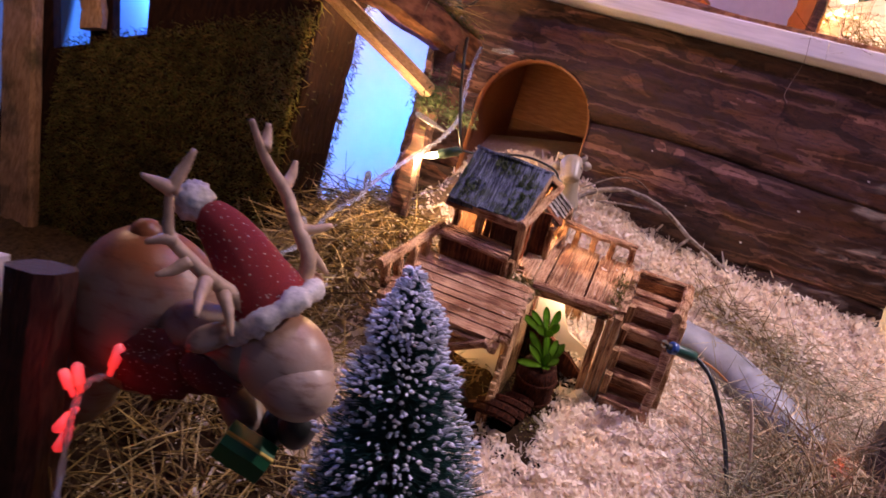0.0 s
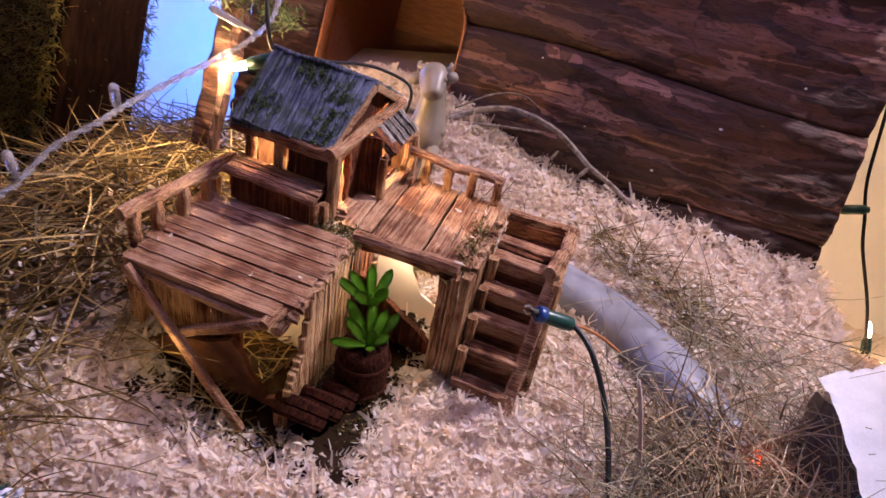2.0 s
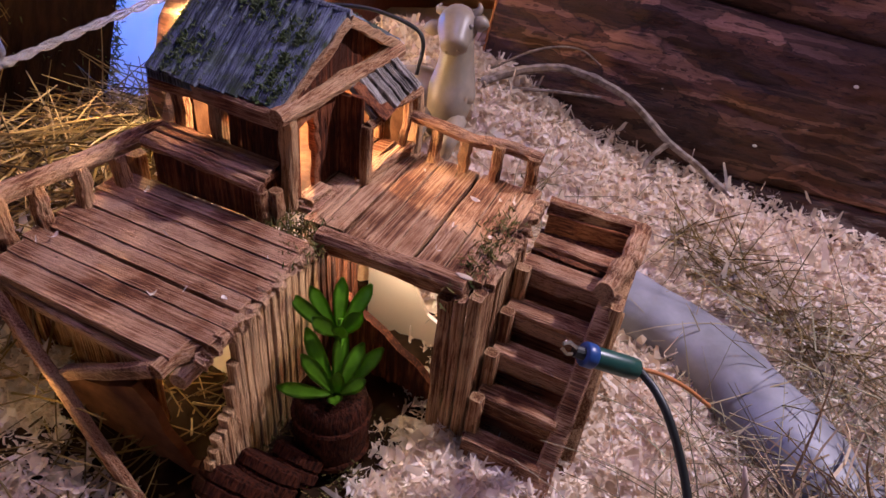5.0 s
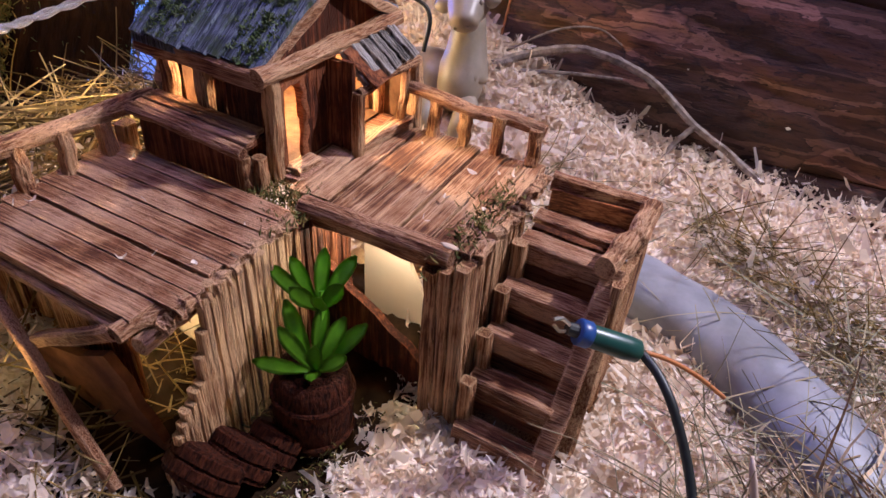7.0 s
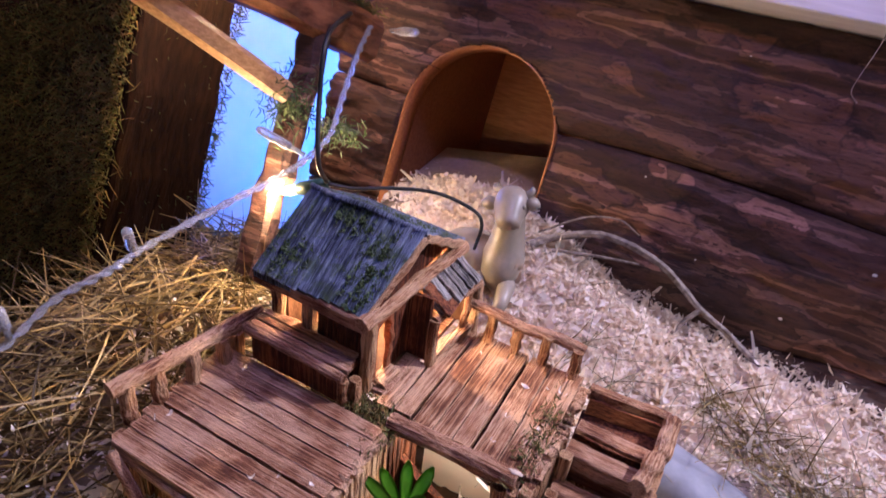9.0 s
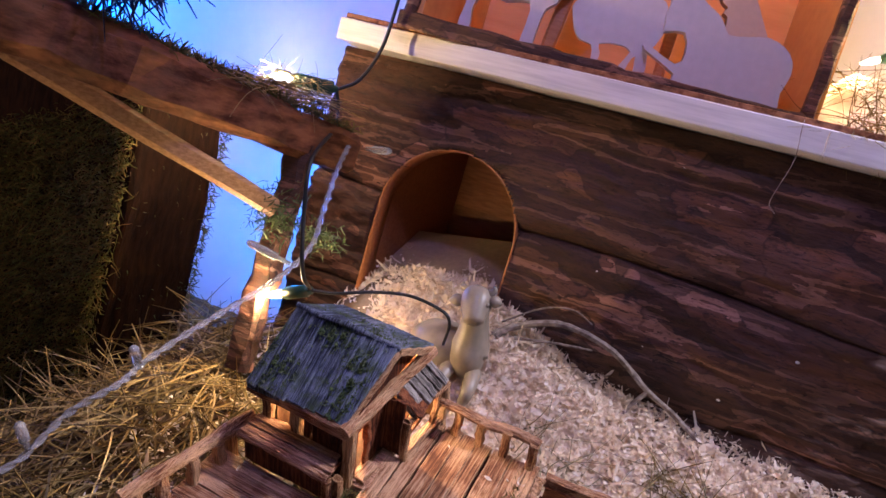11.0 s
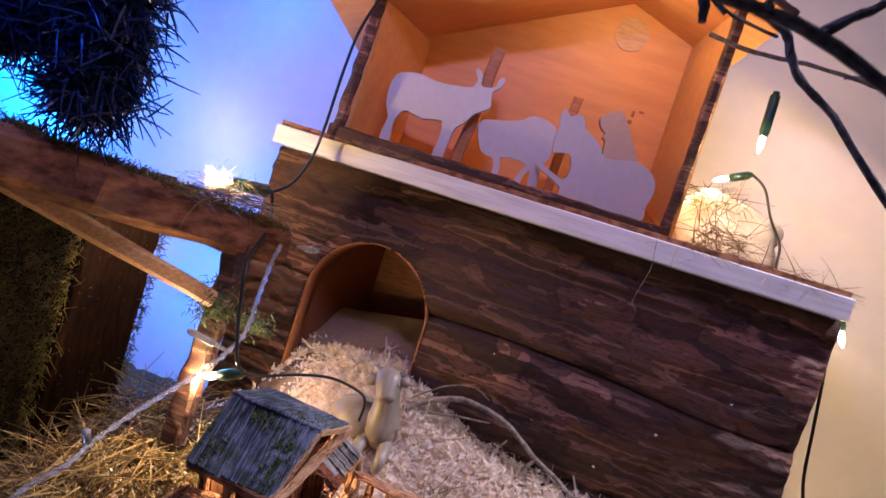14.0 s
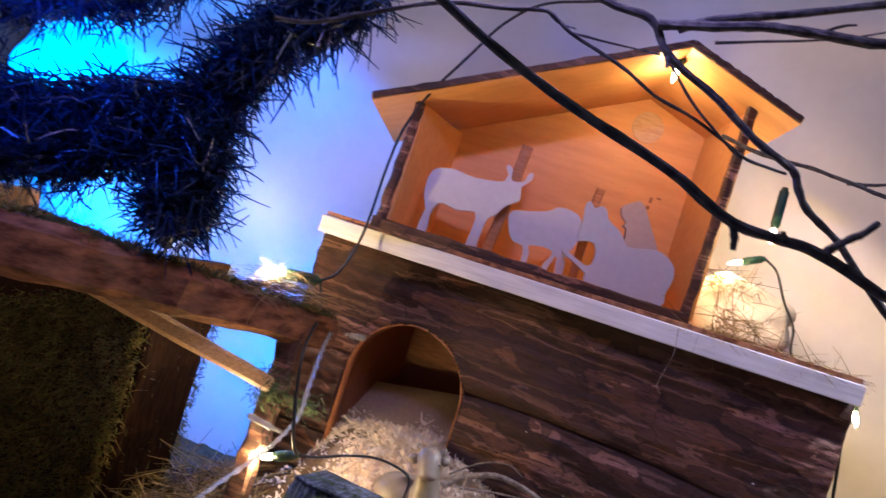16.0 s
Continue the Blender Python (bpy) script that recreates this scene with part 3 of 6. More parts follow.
def ground_z(x, y):
    """Height of the sloping ground: it climbs towards the log wall, with heaps of shavings and hay."""
    x, y = np.asarray(x, float), np.asarray(y, float)
    z = 0.42 * y - 0.5
    z = np.where(y > 20, 7.9 + 0.05 * (y - 20), z)
    z = np.where(y < -10, -4.7 + 0.22 * (y + 10), z)
    z = z + 3.5 * np.exp(-((y - 19.5) / 8) ** 2) + 0.05 * np.clip(-x, -16, 6) * np.exp(-((y - 19.5) / 6) ** 2) + bulge(x, y, -26, -2, 9, 14, 5.5) + bulge(x, y, -16, 16, 9, 7, 5.0)
    z = z + 0.22 * np.sin(1.1 * x + 0.7 * y) * np.sin(0.8 * y - 0.5 * x) + 0.13 * np.sin(2.3 * x - 1.1 * y) * np.sin(1.9 * y + 0.9 * x)
    z = z - 6.0 / (1 + np.exp(-(x - 21) / 0.8)) / (1 + np.exp(-(y - 8) / 1.5)) + bulge(x, y, -7, -6, 7, 6, -0.6) + bulge(x, y, -16.5, -7.5, 3.5, 3, -1.0) + bulge(x, y, -6.6, -1.5, 2.2, 3.0, -0.7)
    z = z - 8.0 / (1 + np.exp((x + 38) / 1.3)) / (1 + np.exp((y - 12) / 1.5))
    z = z - 13.0 / (1 + np.exp(-(y - 15) / 1.2)) / (1 + np.exp((x + 26.5) / 0.9))
    return z


def ground_mesh(name, material, x0, x1, y0, y1, step, rough):
    xs, ys = np.arange(x0, x1 + step, step), np.arange(y0, y1 + step, step)
    gx, gy = np.meshgrid(xs, ys)
    gz = ground_z(gx, gy) + np.random.default_rng(3).normal(0, rough, gx.shape)
    v = np.stack([gx, gy, gz], -1).reshape(-1, 3)
    n = len(xs)
    i = (np.arange(len(ys) - 1)[:, None] * n + np.arange(n - 1)[None]).ravel()
    return raw(name, v, np.stack([i, i + 1, i + n + 1, i + n], 1), material, None, True)


tagged(ground_mesh("ground", LITTER, -90, 90, -110, 62, 1.0, 0.12), "uneven sloping ground of packed wood shavings and litter", "ground", kind="structure")

# ---- room behind and around ----
bm = bmesh.new()
box(bm, (-150, 62, -40), (150, 64, 160))
whole("wall_north", bm, PLASTER, "cream plaster wall behind the nativity landscape", "wall", kind="structure")
bm = bmesh.new()
box(bm, (-154, -150, -40), (-150, 64, 160))
whole("wall_west", bm, ROOM, "dim grey-brown side wall of the room", "wall", kind="structure")
bm = bmesh.new()
box(bm, (150, -150, -40), (154, 64, 160))
whole("wall_east", bm, ROOM, "dim grey-brown side wall of the room", "wall", kind="structure")
bm = bmesh.new()
box(bm, (-154, -154, -40), (154, -150, 160))
whole("wall_south", bm, ROOM, "dim grey-brown wall behind the camera", "wall", kind="structure")
bm = bmesh.new()
box(bm, (-154, -154, 160), (154, 64, 164))
whole("ceiling", bm, ROOM, "dim grey plaster ceiling", "ceiling", kind="structure")
bm = bmesh.new()
box(bm, (-154, -154, -44), (154, 64, -40))
whole("floor", bm, EARTH, "dark floor under the display", "floor", kind="structure")

# ---- log wall with the arched cave ----
ARCH_X, ARCH_R, ARCH_Z, ARCH_BASE = -19.15, 6.05, 19.75, 7.0


def in_arch(x, z, grow=0.0):
    return np.where(z > ARCH_Z, (x - ARCH_X) ** 2 + (z - ARCH_Z) ** 2 < (ARCH_R + grow) ** 2, np.abs(x - ARCH_X) < ARCH_R + grow)


def bark_height(x, z):
    """Relief of bark: long plates that overlap in steps."""
    out = np.zeros(x.shape)
    for i in np.ndindex(x.shape):
        p = Vector((x[i] * 0.13, 0.0, z[i] * 0.42 + 0.3 * math.sin(x[i] * 0.17)))
        p = p + 0.25 * noise.noise_vector(p * 3.1)
        a, b, c = noise.noise(p), noise.noise(p * 2.3 + Vector((5, 1, 2))), noise.noise(p * 5.5 + Vector((1, 7, 3)))
        out[i] = 0.75 * math.floor(a * 5) / 5 + 0.4 * math.floor(b * 4) / 4 + 0.2 * math.floor(c * 3) / 3 + 0.1 * noise.noise(p * 13)
    return out


log_wall = thing("log_wall", cm(0, 0, 0), "box front of reddish-brown bark slabs with an arched cave opening", "wall")
SLABS = ((4.0, 12.0), (12.0, 21.2), (21.2, 31.9))
for z0, z1 in SLABS:
    xs, zs = np.arange(-32.2, 18.71, 0.25), np.linspace(z0 + 0.03, z1 - 0.03, 40)
    gx, gz = np.meshgrid(xs, zs)
    f = (gz - z0) / (z1 - z0) * 2 - 1
    k = (f + 1) / 2
    gz = gz + 0.4 * (np.sin(gx * 0.16 + z0) * (1 - k) + np.where(z1 > 30, 0, np.sin(gx * 0.16 + z1)) * k)
    gy = 19.75 - 0.65 * np.sqrt(np.clip(1 - f ** 6, 0, 1)) - 0.8 * bark_height(gx, gz)
    n, m = len(xs), len(zs)
    v = np.stack([gx, gy, gz], -1).reshape(-1, 3)
    back = v.copy()
    back[:, 1] = 21.0
    i = (np.arange(m - 1)[:, None] * n + np.arange(n - 1)[None]).ravel()
    quads = np.stack([i, i + 1, i + n + 1, i + n], 1)
    keep = ~in_arch(v[quads, 0].mean(1), v[quads, 2].mean(1), 0.15)
    quads = quads[keep]
    edges = np.concatenate([quads[:, [k, (k + 1) % 4]] for k in range(4)])
    key = np.sort(edges, 1)
    _, first, counts = np.unique(key, axis=0, return_index=True, return_counts=True)
    rim = edges[first[counts == 1]]
    skirts = np.stack([rim[:, 1], rim[:, 0], rim[:, 0] + len(v), rim[:, 1] + len(v)], 1)
    raw("bark_slab", np.concatenate([v, back]), np.concatenate([quads, skirts]), BARK, log_wall, True)

bm = bmesh.new()
line = [(ARCH_X - ARCH_R, ARCH_BASE)] + [(ARCH_X - ARCH_R * math.cos(a), ARCH_Z + ARCH_R * math.sin(a)) for a in np.linspace(0, math.pi, 29)] + [(ARCH_X + ARCH_R, ARCH_BASE)]
loops = []
for x, z in line:
    dx, dz = (x - ARCH_X, max(0, z - ARCH_Z))
    k = 1 + 0.14 / math.hypot(dx, dz)
    ox, oz = ARCH_X + dx * k, min(z, ARCH_Z) + dz * k
    loops.append([bm.verts.new(p) for p in ((x, 19.25, z), (ox, 19.25, oz), (ox, 21.4, oz), (x, 21.4, z))])
for p, q in zip(loops, loops[1:]):
    for k in range(4):
        bm.faces.new((p[k], p[(k + 1) % 4], q[(k + 1) % 4], q[k]))
part("arch_lining", bm, PINE_DARK, log_wall, "curved orange-brown plywood lining of the cave", True)
CAVE_L, CAVE_R, CAVE_BACK = -25.5, -11.5, 38.0
for lo, hi in (((CAVE_L - 0.8, 21.4, 4), (CAVE_L, CAVE_BACK, 28.4)), ((CAVE_R, 21.4, 4), (CAVE_R + 0.8, CAVE_BACK, 28.4))):
    bm = bmesh.new()
    box(bm, lo, hi)
    part("cave_side", bm, PINE_DARK, log_wall, "brown plywood side of the cave")
# Slot left under this board stands in for a shadow band on the wall.
bm = bmesh.new()
box(bm, (CAVE_L - 0.8, CAVE_BACK, 20.2), (CAVE_R + 0.8, CAVE_BACK + 0.8, 28.4))
part("cave_back", bm, PINE_DARK, log_wall, "brown board at the back of the cave, slot below standing for shade")
bm = bmesh.new()
box(bm, (CAVE_L - 0.8, 21.4, 28.45), (CAVE_R + 0.8, CAVE_BACK + 0.8, 29.2))
part("cave_top", bm, PINE_DARK, log_wall)
bm = bmesh.new()
v = [bm.verts.new(p) for p in ((-25.4, 17.4, 10.9), (-12.2, 17.4, 11.4), (-11.6, 30.0, 19.9), (-25.4, 30.0, 17.2))]
bm.faces.new(v)
bmesh.ops.solidify(bm, geom=bm.faces[:], thickness=0.5)
part("cave_ramp", bm, CARD, log_wall, "beige sloping ramp board inside the cave")
for x0, x1 in ((-32.1, CAVE_L - 0.85), (CAVE_R + 0.85, 18.6)):
    bm = bmesh.new()
    box(bm, (x0, 21.0, 2), (x1, 39.5, 31.85))
    part("wall_box", bm, EARTH, log_wall)
# Middle box is the rear face seen through the shadow slot.
bm = bmesh.new()
box(bm, (CAVE_L - 0.85, CAVE_BACK + 0.85, 2), (CAVE_R + 0.85, 39.5, 31.85))
part("wall_box", bm, PINE_DARK, log_wall)

bm = bmesh.new()
bar(bm, (-31.6, 28.4, 32.8), (18.2, 28.4, 32.8), 23.6, 1.75, 0.012, 14, chamfer=0.05)
whole("shelf_board", bm, BOARD_WHITE, "thick whitewashed shelf board lying on the bark wall", "board")

bm = bmesh.new()
bar(bm, (-31.3, 28.5, 33.9), (17.9, 28.5, 33.9), 23.2, 0.42, 0.02, 24, chamfer=0.1)
whole("bark_sheet", bm, BARK_RED, "thin brown bark-edged sheet lying on the shelf board", "board")

xs, zs = np.arange(-110, 111, 1.5), np.arange(-12, 122, 1.5)
gx, gz = np.meshgrid(xs, zs)
gy = 45 + 1.5 * np.sin(gx * 0.10 + 0.05 * gz) + 1.2 * np.sin(gx * 0.05 - gz * 0.09) + 0.9 * np.sin(gz * 0.16 + gx * 0.13)
gy = gy - 2.2 * np.exp(-((gz - 52 + 0.35 * (gx + 40)) / 4.5) ** 2) - 1.8 * np.exp(-((gz - 66 - 0.25 * (gx + 20)) / 3.5) ** 2) - 1.6 * np.exp(-((gz - 48 + 0.5 * (gx - 22)) / 3.0) ** 2)
n = len(xs)
i = (np.arange(len(zs) - 1)[:, None] * n + np.arange(n - 1)[None]).ravel()
v = np.stack([gx, gy, gz], -1).reshape(-1, 3)
cloth = raw("backdrop", v, np.stack([i, i + 1, i + n + 1, i + n], 1), CLOTH, None, True)
thick = cloth.modifiers.new("thickness", "SOLIDIFY")
thick.thickness = 0.002
tagged(cloth, "white cloth hung in soft folds behind the scene", "backdrop cloth", kind="structure")

for x, y, z, w in ((-2.6, 18.9, 29.2, 0.22), (4.6, 19.0, 14.2, 0.3), (8.4, 18.8, 18.6, 0.35), (-6.2, 18.9, 20.2, 0.18), (13.0, 18.9, 23.0, 0.25), (-1.4, 18.9, 16.0, 0.16)):
    bm = bmesh.new()
    ball(bm, (x, y, z), (w * 0.45, 0.06, w * 0.28), 5, 8, 0.3, 2)
    part("pale_fleck", bm, WADDING, log_wall, "tiny pale fleck stuck on the bark")

# ---- wooden hut on the board ----
hut = thing("wooden_hut", cm(-25.7, 15.6, 33.8, 0, 0, 12.9), "open orange pine stable hut with bark-edged roof and a lit interior", "hut")
HUT_D = 12.5
APEX, EAVE_L, EAVE_R = (23.3, 24.1), (-3.1, 11.2), (34.2, 20.2)
bm = bmesh.new()
box(bm, (0.6, 0.4, 0.0), (31, HUT_D + 0.6, 0.7))
part("hut_floor", bm, PINE, hut)
bm = bmesh.new()
slab(bm, [(3.2, 0.7), (31, 0.7), (31, 20.85), (23.3, 23.65), (3.2, 13.8)], 0.7, Matrix.Translation((0, HUT_D, 0)))
part("back_wall", bm, PINE, hut)
for name, (x0, y0), (x1, y1), h0, h1 in (("side_wall", (0.6, 0.6), (3.6, HUT_D), 13.0, 13.4), ("side_wall", (30.7, 0.6), (30.3, HUT_D), 21.6, 21.1)):
    bm = bmesh.new()
    d = 0.7
    v = [bm.verts.new(p) for p in ((x0, y0, 0.7), (x1, y1, 0.7), (x1, y1, h1), (x0, y0, h0), (x0 + d, y0, 0.7), (x1 + d, y1, 0.7), (x1 + d, y1, h1), (x0 + d, y0, h0))]
    for f in ((0, 1, 2, 3), (7, 6, 5, 4), (0, 4, 5, 1), (1, 5, 6, 2), (2, 6, 7, 3), (3, 7, 4, 0)):
        bm.faces.new([v[i] for i in f])
    part(name, bm, PINE, hut)
for a, b in ((EAVE_L, APEX), (APEX, EAVE_R)):
    bm = bmesh.new()
    plate(bm, ((a[0], -3.0, a[1]), (b[0], -3.0, b[1]), (b[0], 13.6, b[1] - 0.8), (a[0], 13.6, a[1] - 0.8)), 0.6)
    panel = part("roof_panel", bm, PINE, hut)
    bm = bmesh.new()
    bar(bm, (a[0] - 0.1, -3.15, a[1] + 0.38), (b[0], -3.15, b[1] + 0.38), 0.3, 0.62, 0.05, 30)
    part("bark_edge", bm, BARK, panel)
bm = bmesh.new()
bar(bm, (0.5, 0.1, 0.4), (0.8, 0.1, 12.9), 1.0, 0.9, 0.07, 14)
part("bark_post", bm, BARK, hut)
bm = bmesh.new()
bar(bm, (30.5, 0.1, 0.2), (30.8, 0.1, 21.5), 1.0, 0.9, 0.07, 18)
part("bark_post", bm, BARK, hut)
bm = bmesh.new()
bar(bm, (-0.3, -0.1, 0.55), (30.4, -0.1, 0.55), 0.6, 1.3, 0.09, 26)
part("bark_sill", bm, BARK, hut)


def cutout(name, outline, at_y, label, back=0.8, paint=CUTOUT):
    """A flat sawn plywood animal that stands in the hut; outline in hut centimetres."""
    bm = bmesh.new()
    flat = smooth_line([(x, 0, z) for x, z in outline] + [(outline[0][0], 0, outline[0][1])], 2)[:-1]
    slab(bm, [(p.x, p.z) for p in flat], back, Matrix.Translation((0, at_y, 0)))
    ob = whole(name, bm, paint, label, "wooden figure", "plywood animals in the hut")
    ob.matrix_basis = cm(-25.7, 15.6, 33.8, 0, 0, 12.9)
    return ob


cutout("ox_cutout", [(3.9, 0.75), (3.9, 2.1), (4.1, 3.4), (3.6, 4.5), (3.4, 6.1), (3.7, 7.3), (4.6, 7.8), (5.8, 8.0), (7.3, 7.8), (8.9, 7.9), (10.5, 8.2), (10.8, 8.6), (10.9, 9.2), (10.5, 9.7), (10.7, 10.0), (11.2, 9.6), (11.3, 8.7), (11.9, 8.6), (12.6, 8.9), (12.7, 9.5), (13.0, 9.9), (13.3, 9.7), (13.1, 9.0), (12.5, 8.4), (12.6, 7.7), (12.7, 6.9), (11.7, 6.2), (11.2, 5.5), (10.9, 4.9), (10.3, 4.4), (10.1, 3.5), (10.0, 2.0), (9.9, 0.75), (9.0, 0.75), (9.0, 2.0), (9.1, 3.1), (8.9, 4.6), (7.1, 4.2), (5.6, 4.5), (5.0, 4.0), (4.7, 2.9), (4.9, 0.75)], 2.0, "white painted plywood ox standing on the hut floor")
cutout("sheep_cutout", [(12.1, 5.3), (12.5, 6.0), (14.2, 6.4), (15.9, 7.0), (16.4, 7.5), (17.3, 7.7), (18.5, 7.5), (19.1, 7.0), (19.4, 5.8), (19.4, 4.9), (19.1, 4.1), (18.7, 3.3), (18.9, 2.3), (18.8, 0.75), (18.2, 0.75), (17.9, 2.9), (17.5, 2.1), (17.2, 0.75), (16.7, 0.75), (16.9, 2.0), (17.4, 3.1), (16.4, 3.4), (14.9, 3.1), (15.2, 2.4), (15.1, 0.75), (14.6, 0.75), (14.6, 2.1), (14.3, 2.9), (13.4, 3.0), (12.7, 3.7)], 3.2, "white painted plywood sheep standing behind the donkey", back=0.45)
cutout("donkey_cutout", [(19.3, 4.9), (19.1, 6.3), (19.2, 7.1), (19.0, 8.1), (19.1, 8.8), (19.4, 8.9), (19.9, 8.4), (20.3, 8.7), (20.7, 8.8), (21.2, 8.4), (21.4, 7.8), (22.1, 7.4), (22.8, 7.0), (23.4, 6.4), (23.9, 5.8), (25.3, 6.0), (26.7, 6.3), (28.0, 5.9), (28.8, 5.1), (29.0, 4.0), (28.7, 2.7), (28.2, 0.75), (21.4, 0.75), (20.9, 2.1), (18.3, 3.3), (18.5, 3.7), (20.8, 2.8), (21.3, 3.8), (20.8, 5.2)], 2.0, "white painted plywood donkey lying down")
cutout("lamb_cutout", [(27.3, 6.7), (26.0, 8.7), (25.0, 10.2), (24.3, 10.8), (23.6, 10.4), (22.8, 9.8), (22.8, 9.2), (23.2, 8.6), (23.6, 8.4), (23.4, 7.9), (23.8, 7.7), (23.9, 6.7), (24.1, 5.8), (24.4, 0.75), (27.8, 0.75)], 4.6, "bare plywood sitting lamb at the back", paint=CUTOUT_BARE)
bm = bmesh.new()
slab(bm, [(24.0 + 1.75 * math.cos(a), 20.2 + 1.75 * math.sin(a)) for a in np.linspace(0, 2 * math.pi, 33)[:-1]], 0.15, Matrix.Translation((0, HUT_D - 0.18, 0)))
part("moon_disc", bm, PINE_PALE, hut, "round pale disc on the back wall")
for k, (x, z, w, h) in enumerate(((26.5, 10.6, 0.35, 0.6), (26.6, 11.6, 0.4, 0.4), (26.7, 12.5, 0.3, 0.6), (26.4, 9.5, 0.5, 0.4), (27.5, 12.9, 0.5, 0.2))):
    bm = bmesh.new()
    box(bm, (x - w / 2, HUT_D - 0.12 - 0.003 * k, z - h / 2), (x + w / 2, HUT_D + 0.05, z + h / 2))
    part("burnt_mark", bm, PINE_DARK, hut, "dark brown mark on the back wall")

# Props use a darker wood than the hut, carrying the shade on them.
for (x0, z0), (x1, z1), wide, deep in (((11.1, 0.7), (11.9, 12.6), 1.1, 3.6), ((20.2, 0.7), (20.3, 10.9), 0.9, 5.6)):
    bm = bmesh.new()
    bar(bm, (x0, deep, z0), (x1, deep, z1), wide, 0.7, 0.05, 7, up=(0, 1, 0))
    part("prop", bm, PINE_DARK, hut, "bare wooden prop behind the plywood figures")

# ---- little timber house on the slope (built level, then tilted with the slope) ----
house = thing("toy_timber_house", cm(0, 0, 0, 23, 0, 0), "miniature weathered brown timber house with decks and mossy grey roof", "toy house")


def stick(name, a, b, wide, thick, material=TIMBER, parent=house, rough=0.05, cuts=6, up=(0, 0, 1), label="", taper=1.0, chamfer=0.2):
    return part(name, bar(bmesh.new(), a, b, wide, thick, rough, cuts, up, taper, chamfer), material, parent, label)


def log(name, a, b, radius, material=TIMBER, parent=house, label="", sides=9, bow=0.06):
    """A round stick with a slight bow and uneven girth."""
    a, b = Vector(a), Vector(b)
    mid = [a.lerp(b, f) + Vector(rng.normal(0, bow, 3)) for f in (0.25, 0.5, 0.75)]
    pts = smooth_line([a, *mid, b], 2)
    return part(name, tube(bmesh.new(), pts, [radius * (1 + rng.normal(0, 0.07)) for _ in pts], sides, 0.05), material, parent, label)


def slats(name, a, b, low, high, thick, count, parent, material=TIMBER_Z):
    """A row of upright slats from a to b (u, v), between two heights each."""
    a, b = Vector(a), Vector(b)
    step = (b - a).length / count
    way = (b - a).normalized()
    for i in range(count):
        p = a.lerp(b, (i + 0.5) / count)
        lo = low(i / max(1, count - 1)) if callable(low) else low
        hi = high + rng.normal(0, 0.08)
        stick(name, (p.x, p.y, lo), (p.x, p.y, hi), step * 0.99, thick * rng.uniform(0.8, 1.15), material, parent, 0.035, 6, up=(way.y, -way.x, 0))


# left deck: long planks, the joints open
deck_left = part("deck_left", bar(bmesh.new(), (-19.3, -3.4, 6.6), (-10.8, -3.4, 6.6), 5.6, 0.25, 0.03, 4), PANEL_RED, house, "plank deck of grey-brown boards")
edge = -6.75
for wide, gap in ((0.98, 0.0), (0.78, 0.02), (0.72, 0.13), (0.66, 0.0), (0.99, 0.04), (0.83, 0.0), (0.78, 0.0), (0.74, 0.0)):
    v0 = edge + wide / 2
    w0 = 6.98 + 0.085 * (v0 + 6.5)
    stick("plank", (-19.7 + rng.normal(0, 0.12), v0 + 0.12, w0), (-10.45 + rng.normal(0, 0.12) - (0.7 if v0 < -5.6 else 0), v0 - 0.08, w0 + rng.normal(0, 0.03)), wide, 0.34, TIMBER, deck_left, 0.014, 12, chamfer=0.03)
    edge += wide + gap
stick("deck_edge", (-11.2, -6.3, 6.75), (-10.5, -0.6, 7.3), 0.6, 0.5, TIMBER_Y)
# round beams under the front and the right edge of the left deck
log("beam_end", (-10.75, -4.2, 6.75), (-11.5, -7.25, 6.75), 0.36, TIMBER_Y)
log("beam_end", (-11.2, -3.6, 6.2), (-11.0, -6.9, 6.25), 0.33, TIMBER_Y)
stick("front_beam", (-19.6, -6.5, 6.55), (-11.5, -6.9, 6.55), 0.4, 0.45)
stick("front_beam", (-19.4, -5.2, 5.6), (-12.6, -5.4, 5.0), 0.4, 0.6)
# corner posts and braces of the left deck
stick("corner_post", (-19.7, -6.2, -0.6), (-19.7, -6.1, 7.0), 0.75, 0.7, TIMBER_Z, up=(0, 1, 0))
stick("corner_post", (-19.5, 0.6, 1.5), (-19.5, 0.6, 8.2), 0.7, 0.7, TIMBER_Z, up=(0, 1, 0))
stick("long_brace", (-19.5, -6.9, 7.0), (-12.0, -8.5, 0.2), 0.5, 0.4, TIMBER, up=(0, 1, 0))
stick("short_brace", (-16.1, -7.2, 4.2), (-11.7, -7.15, 6.7), 0.5, 0.45, TIMBER, up=(0, 1, 0))
slats("left_slat", (-19.75, -5.6), (-19.7, 0.4), -0.5, 6.9, 0.45, 7, house)
slats("under_slat", (-19.5, -5.0), (-14.0, -5.2), -0.6, 6.6, 0.4, 6, house)
stick("corner_stub", (-10.45, -7.0, -2.5), (-10.5, -7.1, 1.0), 0.8, 0.6, SIDING, up=(0, 1, 0))
bm = bmesh.new()
slab(bm, [(-19.5, -6.0), (-19.5, 1.4), (-17.6, 2.6), (-15.4, 3.1), (-13.9, 3.9), (-13.1, 3.0), (-12.8, 1.9), (-12.3, 1.3), (-11.9, 0.5), (-11.2, 0.9), (-10.6, 0.5), (-10.4, -6.0)], 0.35, Matrix.Translation((0, -6.45, 0)))
part("front_panel", bm, BROWN_BOARD, house, "smooth brown board with a broken upper edge")
part("paper_scrap", box(bmesh.new(), (-15.5, -2.2, -2.0), (-10.8, -2.1, 6.0)), CREAM, house, "pale paper lit behind the straw")
